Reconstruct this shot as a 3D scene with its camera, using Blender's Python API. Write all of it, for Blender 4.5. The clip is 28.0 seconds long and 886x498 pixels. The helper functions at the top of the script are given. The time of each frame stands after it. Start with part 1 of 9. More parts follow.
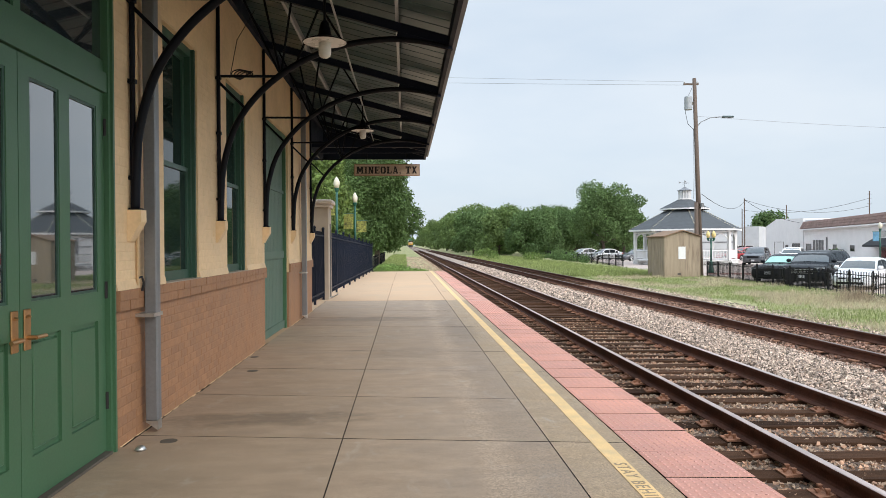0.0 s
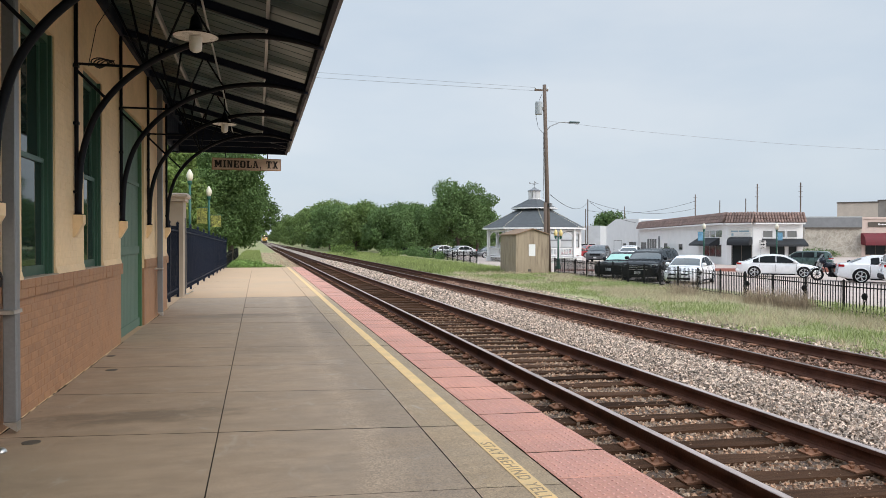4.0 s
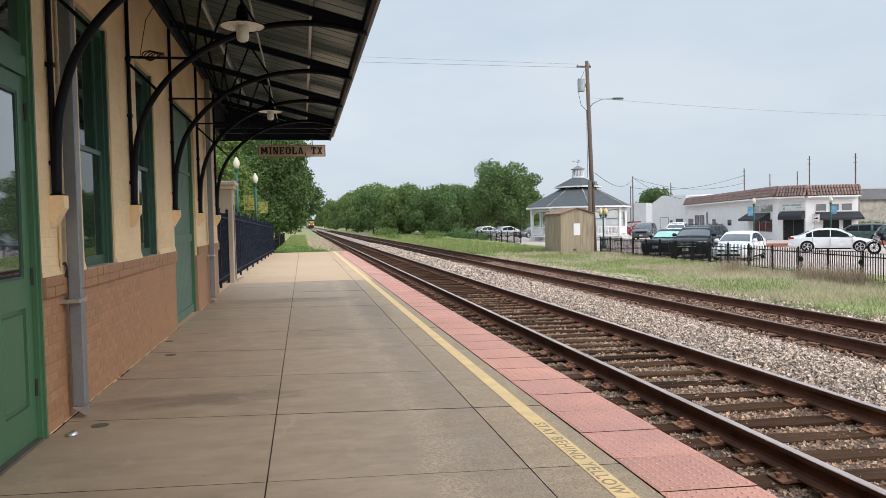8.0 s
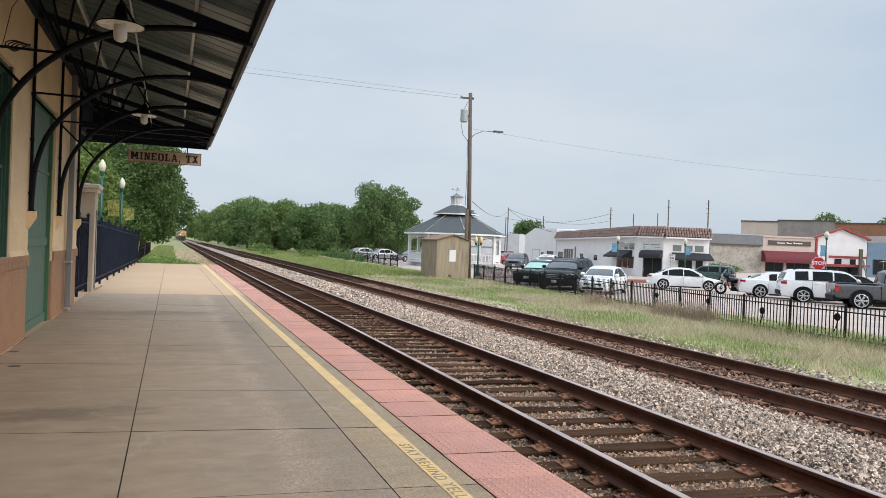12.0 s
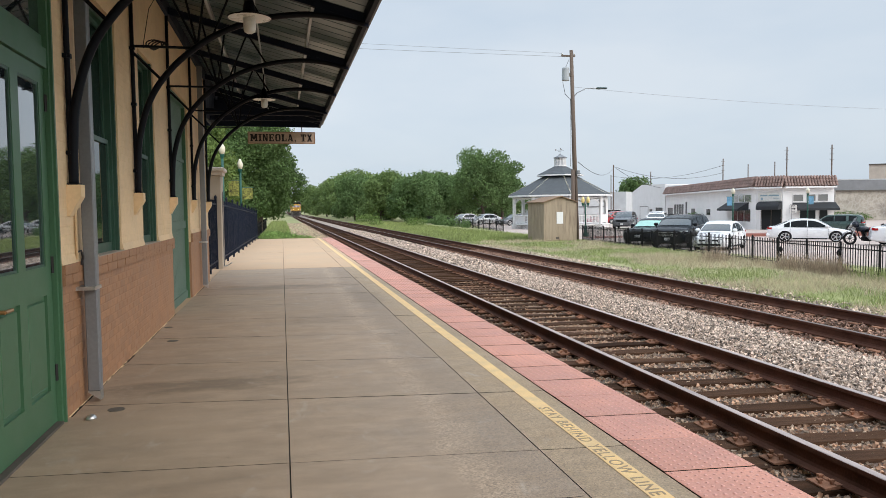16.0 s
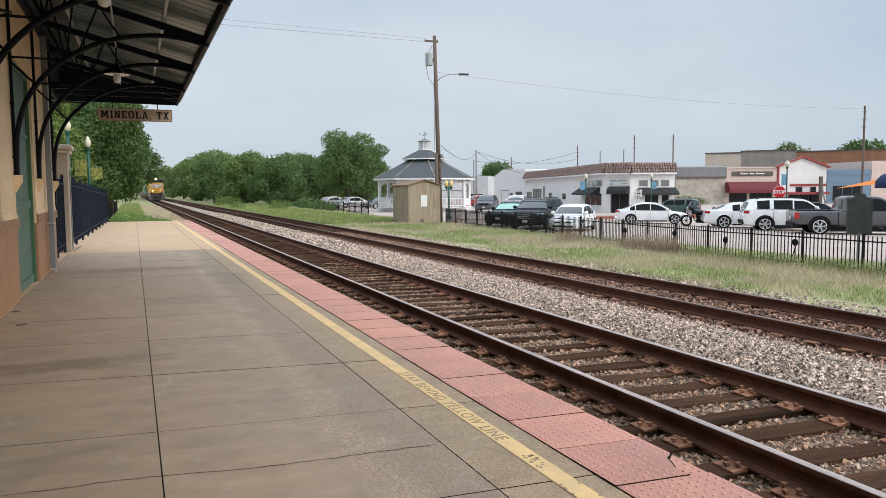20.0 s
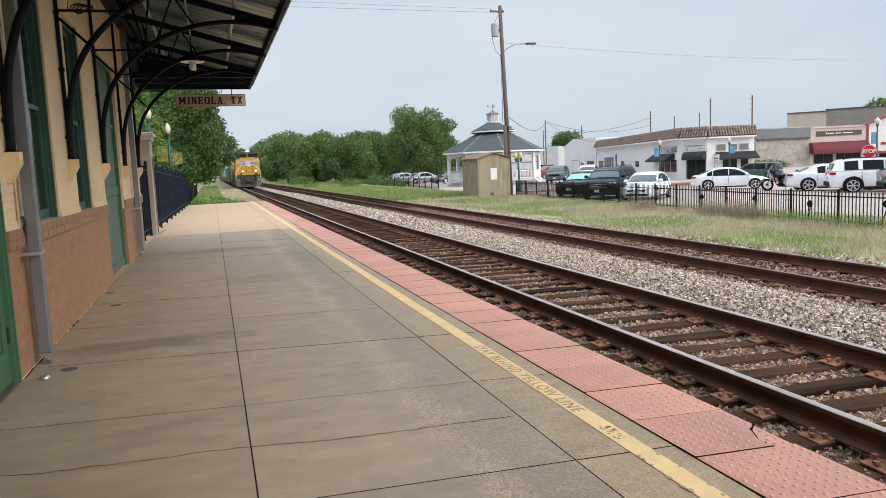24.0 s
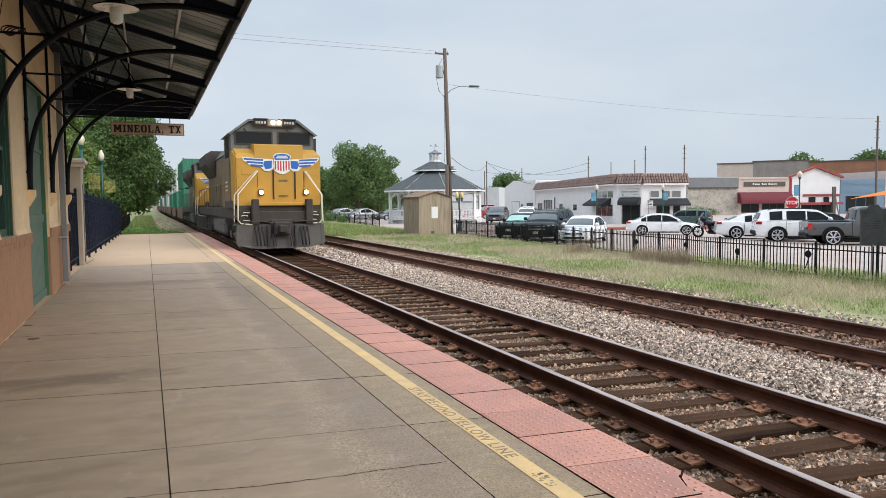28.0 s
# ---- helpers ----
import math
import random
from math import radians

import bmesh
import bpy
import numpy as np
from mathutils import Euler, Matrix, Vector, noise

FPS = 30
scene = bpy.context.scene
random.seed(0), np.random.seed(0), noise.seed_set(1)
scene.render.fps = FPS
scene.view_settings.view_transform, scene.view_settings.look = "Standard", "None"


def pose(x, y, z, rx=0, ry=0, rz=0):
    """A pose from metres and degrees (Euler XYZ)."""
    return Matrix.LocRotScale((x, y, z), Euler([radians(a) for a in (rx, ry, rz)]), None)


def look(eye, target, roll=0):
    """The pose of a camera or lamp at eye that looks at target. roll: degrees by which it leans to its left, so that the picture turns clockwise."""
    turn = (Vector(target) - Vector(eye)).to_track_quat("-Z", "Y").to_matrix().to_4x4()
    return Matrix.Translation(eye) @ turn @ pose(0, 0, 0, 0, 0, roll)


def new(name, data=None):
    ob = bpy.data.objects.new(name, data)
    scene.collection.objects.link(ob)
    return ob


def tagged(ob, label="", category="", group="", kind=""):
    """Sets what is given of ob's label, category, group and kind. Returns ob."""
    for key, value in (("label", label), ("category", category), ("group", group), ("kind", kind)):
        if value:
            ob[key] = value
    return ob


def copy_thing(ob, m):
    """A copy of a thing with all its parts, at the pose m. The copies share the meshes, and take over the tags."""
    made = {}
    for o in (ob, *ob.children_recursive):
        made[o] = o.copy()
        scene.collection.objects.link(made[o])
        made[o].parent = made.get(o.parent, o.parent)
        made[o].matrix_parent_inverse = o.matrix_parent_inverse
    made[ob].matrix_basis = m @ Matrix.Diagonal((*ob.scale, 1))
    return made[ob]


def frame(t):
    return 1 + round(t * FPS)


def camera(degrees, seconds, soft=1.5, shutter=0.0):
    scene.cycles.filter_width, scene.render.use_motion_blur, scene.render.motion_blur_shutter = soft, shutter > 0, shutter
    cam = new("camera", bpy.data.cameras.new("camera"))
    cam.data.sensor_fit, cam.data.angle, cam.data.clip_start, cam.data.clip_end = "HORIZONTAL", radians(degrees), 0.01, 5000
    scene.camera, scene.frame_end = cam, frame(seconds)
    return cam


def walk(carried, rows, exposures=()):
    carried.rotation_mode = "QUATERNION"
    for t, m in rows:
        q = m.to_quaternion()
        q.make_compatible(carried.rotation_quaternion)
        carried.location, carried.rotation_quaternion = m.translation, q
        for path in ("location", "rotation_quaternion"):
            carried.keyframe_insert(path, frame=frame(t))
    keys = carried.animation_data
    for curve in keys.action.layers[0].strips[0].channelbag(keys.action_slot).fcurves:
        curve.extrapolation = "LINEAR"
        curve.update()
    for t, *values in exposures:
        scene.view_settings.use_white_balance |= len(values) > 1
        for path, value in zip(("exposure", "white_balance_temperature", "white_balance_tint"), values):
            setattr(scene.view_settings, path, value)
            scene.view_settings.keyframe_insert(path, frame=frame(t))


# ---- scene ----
# The camera: carried by hand on the platform, it pans and sways.
# World: x across the tracks, y along them, z up from the platform's top.
cam = camera(62.21, 28.0, soft=0.75)
PATH = [
    (0.0, -0.000, 0.000, 1.593, -0.33, 0.43, -2.94),
    (0.5, -0.095, -0.005, 1.594, -0.71, 0.34, -4.79),
    (1.0, -0.147, -0.009, 1.587, -0.90, 0.06, -7.36),
    (1.5, -0.024, -0.100, 1.588, -0.71, -0.32, -10.02),
    (2.0, -0.029, -0.185, 1.597, -0.32, -0.63, -12.25),
    (2.5, -0.163, -0.241, 1.598, -0.05, -0.64, -13.57),
    (3.0, -0.195, -0.252, 1.605, 0.02, -0.54, -14.21),
    (3.5, -0.191, -0.273, 1.606, -0.24, -0.43, -14.27),
    (5.5, -0.273, -0.357, 1.583, -1.54, 2.17, -12.96),
    (6.0, -0.209, -0.349, 1.593, -1.39, 2.48, -12.25),
    (6.5, -0.195, -0.338, 1.605, -1.26, 2.37, -11.41),
    (7.0, -0.205, -0.331, 1.605, -1.31, 2.01, -10.76),
    (7.5, -0.224, -0.326, 1.608, -1.61, 1.62, -10.62),
    (8.0, -0.261, -0.309, 1.612, -2.07, 1.24, -10.81),
    (8.5, -0.276, -0.296, 1.614, -2.54, 0.94, -10.92),
    (9.0, -0.277, -0.288, 1.616, -2.92, 0.70, -10.79),
    (9.5, -0.274, -0.285, 1.611, -3.16, 0.54, -10.48),
    (10.0, -0.265, -0.293, 1.613, -2.85, 0.32, -10.20),
    (10.5, -0.258, -0.300, 1.618, -2.20, 0.00, -10.55),
    (11.0, -0.272, -0.310, 1.610, -0.62, -0.44, -11.64),
    (11.5, -0.253, -0.390, 1.605, 0.65, -1.04, -16.38),
    (12.0, -0.275, -0.404, 1.614, -0.25, -2.14, -20.33),
    (12.5, -0.282, -0.330, 1.599, -1.91, -2.14, -17.68),
    (13.0, -0.207, -0.291, 1.604, -2.42, -1.09, -13.56),
    (13.5, -0.206, -0.283, 1.606, -2.31, -0.49, -11.27),
    (15.5, -0.372, -0.357, 1.732, -2.39, 0.25, -12.06),
    (16.0, -0.540, -0.466, 1.660, -3.13, 0.75, -12.36),
    (16.5, -0.541, -0.450, 1.647, -4.04, 1.03, -12.63),
    (17.0, -0.530, -0.430, 1.633, -4.60, 1.15, -13.00),
    (17.5, -0.530, -0.445, 1.635, -4.75, 1.04, -13.81),
    (18.0, -0.549, -0.475, 1.640, -4.41, 0.63, -15.56),
    (18.5, -0.529, -0.539, 1.627, -3.95, 0.16, -18.15),
    (19.0, -0.447, -0.692, 1.612, -3.74, -0.27, -21.09),
    (19.5, -0.554, -0.797, 1.617, -3.93, -0.36, -22.91),
    (20.0, -0.620, -0.843, 1.617, -4.52, 0.39, -22.79),
    (20.5, -0.635, -0.856, 1.623, -5.12, 1.30, -21.33),
    (21.0, -0.699, -0.874, 1.630, -5.57, 2.13, -19.55),
    (21.5, -0.650, -0.874, 1.634, -5.79, 2.59, -18.22),
    (23.5, -0.638, -0.864, 1.629, -6.23, 2.56, -17.41),
    (24.0, -0.631, -0.867, 1.625, -6.44, 2.48, -17.41),
    (24.5, -0.625, -0.865, 1.626, -6.81, 2.39, -17.34),
    (25.0, -0.638, -0.851, 1.633, -7.23, 2.27, -17.13),
    (25.5, -0.645, -0.859, 1.629, -7.53, 2.15, -16.86),
    (26.0, -0.623, -0.851, 1.627, -7.53, 1.98, -16.68),
    (26.5, -0.623, -0.851, 1.637, -7.33, 1.76, -16.87),
    (27.0, -0.629, -0.852, 1.644, -6.74, 1.44, -17.74),
    (27.5, -0.607, -0.843, 1.638, -5.70, 1.22, -19.29),
    (28.0, -0.600, -0.837, 1.647, -3.64, 0.57, -21.95),
]
walk(cam, [(t, pose(x, y, z, 90 + pitch, roll, yaw)) for t, x, y, z, pitch, roll, yaw in PATH],
     exposures=[(0.0, 0.20), (1.0, 0.12), (3.0, 0.0), (6.0, 0.03), (9.0, 0.04), (11.0, 0.0), (12.0, -0.03), (13.5, 0.02), (17.0, 0.05), (20.0, -0.06), (25.0, 0.04), (28.0, 0.0)])

# ---- light: a thin overcast, brightest high up ----
world = bpy.data.worlds.new("overcast_sky")
scene.world = world
world.use_nodes = True
wn, wl = world.node_tree.nodes, world.node_tree.links
wn.clear()
w_out = wn.new("ShaderNodeOutputWorld")
w_bg = wn.new("ShaderNodeBackground")
w_sky = wn.new("ShaderNodeTexSky")
w_sky.sky_type, w_sky.sun_disc = "NISHITA", False
w_sky.sun_elevation, w_sky.sun_rotation = radians(31), radians(143)
w_sky.air_density, w_sky.dust_density = 1.0, 2.0
w_gain = wn.new("ShaderNodeMix")
w_gain.data_type, w_gain.blend_type = "RGBA", "MULTIPLY"
w_gain.inputs[0].default_value = 1.0
w_gain.inputs[7].default_value = (0.095, 0.095, 0.095, 1)
w_mix = wn.new("ShaderNodeMix")
w_mix.data_type = "RGBA"
w_mix.inputs[0].default_value = 0.82
w_tc = wn.new("ShaderNodeTexCoord")
w_map = wn.new("ShaderNodeMapping")
w_map.inputs["Scale"].default_value = (1.0, 1.0, 3.2)
w_noise = wn.new("ShaderNodeTexNoise")
w_noise.inputs["Scale"].default_value = 1.7
w_noise.inputs["Detail"].default_value = 5
w_noise.inputs["Roughness"].default_value = 0.5
w_ramp = wn.new("ShaderNodeValToRGB")
w_ramp.color_ramp.elements[0].position, w_ramp.color_ramp.elements[0].color = 0.30, (0.55, 0.675, 0.818, 1)
w_ramp.color_ramp.elements[1].position, w_ramp.color_ramp.elements[1].color = 0.66, (0.765, 0.835, 0.912, 1)
wl.new(w_tc.outputs["Generated"], w_map.inputs["Vector"])
wl.new(w_map.outputs["Vector"], w_noise.inputs["Vector"])
wl.new(w_noise.outputs["Fac"], w_ramp.inputs["Fac"])
wl.new(w_sky.outputs["Color"], w_gain.inputs[6])
wl.new(w_gain.outputs[2], w_mix.inputs[6])
wl.new(w_ramp.outputs["Color"], w_mix.inputs[7])
wl.new(w_mix.outputs[2], w_bg.inputs["Color"])
# an overcast sky is about three times as bright overhead as at the horizon
w_sep = wn.new("ShaderNodeSeparateXYZ")
w_up = wn.new("ShaderNodeMapRange")
w_up.interpolation_type = "SMOOTHSTEP"
w_up.inputs[1].default_value, w_up.inputs[2].default_value = 0.28, 1.0
w_up.inputs[3].default_value, w_up.inputs[4].default_value = 1.0, 2.7
wl.new(w_tc.outputs["Generated"], w_sep.inputs[0])
wl.new(w_sep.outputs["Z"], w_up.inputs[0])
wl.new(w_up.outputs[0], w_bg.inputs["Strength"])
wl.new(w_bg.outputs["Background"], w_out.inputs["Surface"])
sun_data = bpy.data.lights.new("sun", "SUN")
sun_data.energy, sun_data.angle, sun_data.color = 2.1, radians(40), (1.0, 0.96, 0.90)
sun = new("sun", sun_data)
sun.matrix_world = look((58, -66, 60), (0, 10, 0))


# ---- builders ----
def mesh_of(bm, name, smooth=False):
    me = bpy.data.meshes.new(name)
    if smooth:
        for f in bm.faces:
            f.smooth = True
    bm.to_mesh(me)
    bm.free()
    return me


def thing(name, label, category, at=(0, 0, 0), turn=0, group="", kind=""):
    ob = new(name)
    ob.empty_display_size = 0.2
    ob.matrix_world = pose(*at, 0, 0, turn)
    return tagged(ob, label, category, group, kind)


def part(name, bm, material, parent=None, label="", smooth=False):
    ob = new(name, mesh_of(bm, name, smooth))
    if material is not None:
        ob.data.materials.append(material)
    if parent is not None:
        ob.parent = parent
    return tagged(ob, label)


def solo(name, bm, material, label, category="", group="", kind="", smooth=False):
    ob = new(name, mesh_of(bm, name, smooth))
    ob.data.materials.append(material)
    return tagged(ob, label, category, group, kind)


def piece(name, me, parent, x, y, z, rz=0, rx=0, ry=0, scale=None):
    ob = new(name, me)
    ob.parent = parent
    ob.matrix_basis = pose(x, y, z, rx, ry, rz)
    if scale is not None:
        ob.scale = scale
    return ob


def B(bm=None, x0=0, x1=1, y0=0, y1=1, z0=0, z1=1, bevel=0.0):
    """A box between two corners, with its edges broken where asked."""
    own = bm is None
    bm = bm or bmesh.new()
    cs = [(x0, y0, z0), (x1, y0, z0), (x1, y1, z0), (x0, y1, z0), (x0, y0, z1), (x1, y0, z1), (x1, y1, z1), (x0, y1, z1)]
    v = [bm.verts.new(p) for p in cs]
    fs = [bm.faces.new([v[i] for i in q]) for q in ((3, 2, 1, 0), (4, 5, 6, 7), (0, 1, 5, 4), (1, 2, 6, 5), (2, 3, 7, 6), (3, 0, 4, 7))]
    if bevel:
        es = list({e for f in fs for e in f.edges})
        bmesh.ops.bevel(bm, geom=es, offset=bevel, segments=1, affect="EDGES", profile=0.5)
    return bm


def T(bm, p, q, r0, r1=None, seg=8, caps=True):
    """A round bar from p to q."""
    bm = bm or bmesh.new()
    p, q = Vector(p), Vector(q)
    r1 = r0 if r1 is None else r1
    d = (q - p).normalized()
    a = d.orthogonal().normalized()
    b = d.cross(a)
    rings = []
    for c, r in ((p, r0), (q, r1)):
        rings.append([bm.verts.new(c + r * (math.cos(2 * math.pi * i / seg) * a + math.sin(2 * math.pi * i / seg) * b)) for i in range(seg)])
    for i in range(seg):
        j = (i + 1) % seg
        bm.faces.new((rings[0][i], rings[0][j], rings[1][j], rings[1][i]))
    if caps:
        bm.faces.new(rings[0][::-1])
        bm.faces.new(rings[1])
    return bm


def tube(bm, pts, r, seg=8):
    """A round bar bent along points."""
    bm = bm or bmesh.new()
    pts = [Vector(p) for p in pts]
    prev = None
    a = None
    for i, p in enumerate(pts):
        d = (pts[min(i + 1, len(pts) - 1)] - pts[max(i - 1, 0)]).normalized()
        if a is None:
            a = d.orthogonal().normalized()
        a = (a - d * a.dot(d)).normalized()
        b = d.cross(a)
        rr = r[i] if isinstance(r, (list, tuple)) else r
        ring = [bm.verts.new(p + rr * (math.cos(2 * math.pi * k / seg) * a + math.sin(2 * math.pi * k / seg) * b)) for k in range(seg)]
        if prev:
            for k in range(seg):
                j = (k + 1) % seg
                bm.faces.new((prev[k], prev[j], ring[j], ring[k]))
        else:
            bm.faces.new(ring[::-1])
        prev = ring
    bm.faces.new(prev)
    return bm


def lathe(bm, profile, at=(0, 0, 0), seg=16):
    """A turned shape from (radius, height) pairs."""
    bm = bm or bmesh.new()
    rings = []
    for r, h in profile:
        rings.append([bm.verts.new((at[0] + r * math.cos(2 * math.pi * i / seg), at[1] + r * math.sin(2 * math.pi * i / seg), at[2] + h)) for i in range(seg)])
    for a, b in zip(rings, rings[1:]):
        for i in range(seg):
            j = (i + 1) % seg
            bm.faces.new((a[i], a[j], b[j], b[i]))
    bm.faces.new(rings[0][::-1])
    bm.faces.new(rings[-1])
    return bm


def prism(bm, outline, axis, a, b):
    """An outline in the plane across an axis, drawn out from a to b along it."""
    bm = bm or bmesh.new()

    def at(p, h):
        return {"x": (h, p[0], p[1]), "y": (p[0], h, p[1]), "z": (p[0], p[1], h)}[axis]
    lo = [bm.verts.new(at(p, a)) for p in outline]
    hi = [bm.verts.new(at(p, b)) for p in outline]
    n = len(outline)
    bm.faces.new(lo[::-1])
    bm.faces.new(hi)
    for i in range(n):
        j = (i + 1) % n
        bm.faces.new((lo[i], lo[j], hi[j], hi[i]))
    bmesh.ops.recalc_face_normals(bm, faces=bm.faces[:])
    return bm


def raw(verts, faces):
    """Loose lists of corners and faces as a mesh, for the many small pieces."""
    me = bpy.data.meshes.new("m")
    me.from_pydata(verts, [], faces)
    me.update()
    return me


# ---- materials ----
def mat(name, base, rough=0.7, metal=0.0, vary=0.12, scale=3.0, fine=40.0, bump=0.15, dist=0.004, dark=None, dirt=0.0, dirt_scale=0.8,
        stretch=(1, 1, 1), random=0.0, island=0.0, spec=0.5, bands=None):
    """A surface with broad stains, fine grain and a little relief, in metres of the object's own space."""
    m = bpy.data.materials.new(name)
    m.use_nodes = True
    n, l = m.node_tree.nodes, m.node_tree.links
    bsdf = n["Principled BSDF"]
    bsdf.inputs["Metallic"].default_value = metal
    bsdf.inputs["Specular IOR Level"].default_value = spec
    tc = n.new("ShaderNodeTexCoord")
    mp = n.new("ShaderNodeMapping")
    mp.inputs["Scale"].default_value = stretch
    l.new(tc.outputs["Object"], mp.inputs["Vector"])
    vec = mp.outputs["Vector"]
    if random:
        oi = n.new("ShaderNodeObjectInfo")
        ad = n.new("ShaderNodeVectorMath")
        ad.operation = "MULTIPLY_ADD"
        ad.inputs[1].default_value = (17.0, 31.0, 23.0)
        l.new(oi.outputs["Random"], ad.inputs[0])
        l.new(vec, ad.inputs[2])
        vec = ad.outputs["Vector"]

    def noise_at(s, detail=4.0, r=0.6):
        t = n.new("ShaderNodeTexNoise")
        t.inputs["Scale"].default_value = s
        t.inputs["Detail"].default_value = detail
        t.inputs["Roughness"].default_value = r
        l.new(vec, t.inputs["Vector"])
        return t.outputs["Fac"]

    def remap(src, a, b, lo, hi):
        t = n.new("ShaderNodeMapRange")
        t.inputs[1].default_value, t.inputs[2].default_value, t.inputs[3].default_value, t.inputs[4].default_value = a, b, lo, hi
        l.new(src, t.inputs[0])
        return t.outputs[0]
    broad, grain = noise_at(scale), noise_at(fine, 3.0)
    k1 = remap(broad, 0.3, 0.7, 1 - vary, 1 + vary)
    k2 = remap(grain, 0.25, 0.75, 1 - vary * 0.8, 1 + vary * 0.8)
    mul = n.new("ShaderNodeMath")
    mul.operation = "MULTIPLY"
    l.new(k1, mul.inputs[0])
    l.new(k2, mul.inputs[1])
    k = mul.outputs[0]
    for amount, node, out in ((random, "ShaderNodeObjectInfo", "Random"), (island, "ShaderNodeNewGeometry", "Random Per Island")):
        if amount:
            src = n.new(node)
            m2 = n.new("ShaderNodeMath")
            m2.operation = "MULTIPLY"
            l.new(k, m2.inputs[0])
            l.new(remap(src.outputs[out], 0, 1, 1 - amount, 1 + amount), m2.inputs[1])
            k = m2.outputs[0]
    col = n.new("ShaderNodeMix")
    col.data_type, col.blend_type = "RGBA", "MULTIPLY"
    col.inputs[0].default_value = 1.0
    col.inputs[6].default_value = (*base, 1)
    l.new(k, col.inputs[7])
    out = col.outputs[2]
    if dirt:
        mask = remap(noise_at(dirt_scale, 6.0, 0.65), 0.48, 0.66, 0.0, dirt)
        mx = n.new("ShaderNodeMix")
        mx.data_type = "RGBA"
        mx.inputs[7].default_value = (*(dark or tuple(0.5 * x for x in base)), 1)
        l.new(mask, mx.inputs[0])
        l.new(out, mx.inputs[6])
        out = mx.outputs[2]
    l.new(out, bsdf.inputs["Base Color"])
    l.new(remap(broad, 0.3, 0.7, max(0.02, rough - 0.08), min(1, rough + 0.08)), bsdf.inputs["Roughness"])
    if bump:
        bp = n.new("ShaderNodeBump")
        bp.inputs["Strength"].default_value = bump
        bp.inputs["Distance"].default_value = dist
        l.new(grain, bp.inputs["Height"])
        l.new(bp.outputs["Normal"], bsdf.inputs["Normal"])
    return m


def glow(name, colour, strength):
    m = bpy.data.materials.new(name)
    m.use_nodes = True
    b = m.node_tree.nodes["Principled BSDF"]
    b.inputs["Base Color"].default_value = (*colour, 1)
    b.inputs["Emission Color"].default_value = (*colour, 1)
    b.inputs["Emission Strength"].default_value = strength
    return m


def pane_mat(name, tint=(0.02, 0.03, 0.035), rough=0.03):
    """Dark window glass seen from outside: the unlit room behind it swallows what gets through."""
    m = bpy.data.materials.new(name)
    m.use_nodes = True
    b = m.node_tree.nodes["Principled BSDF"]
    b.inputs["Base Color"].default_value = (*tint, 1)
    b.inputs["Roughness"].default_value = rough
    b.inputs["IOR"].default_value = 1.5
    b.inputs["Specular IOR Level"].default_value = 0.5
    b.inputs["Coat Weight"].default_value = 1.0
    b.inputs["Coat Roughness"].default_value = 0.02
    return m


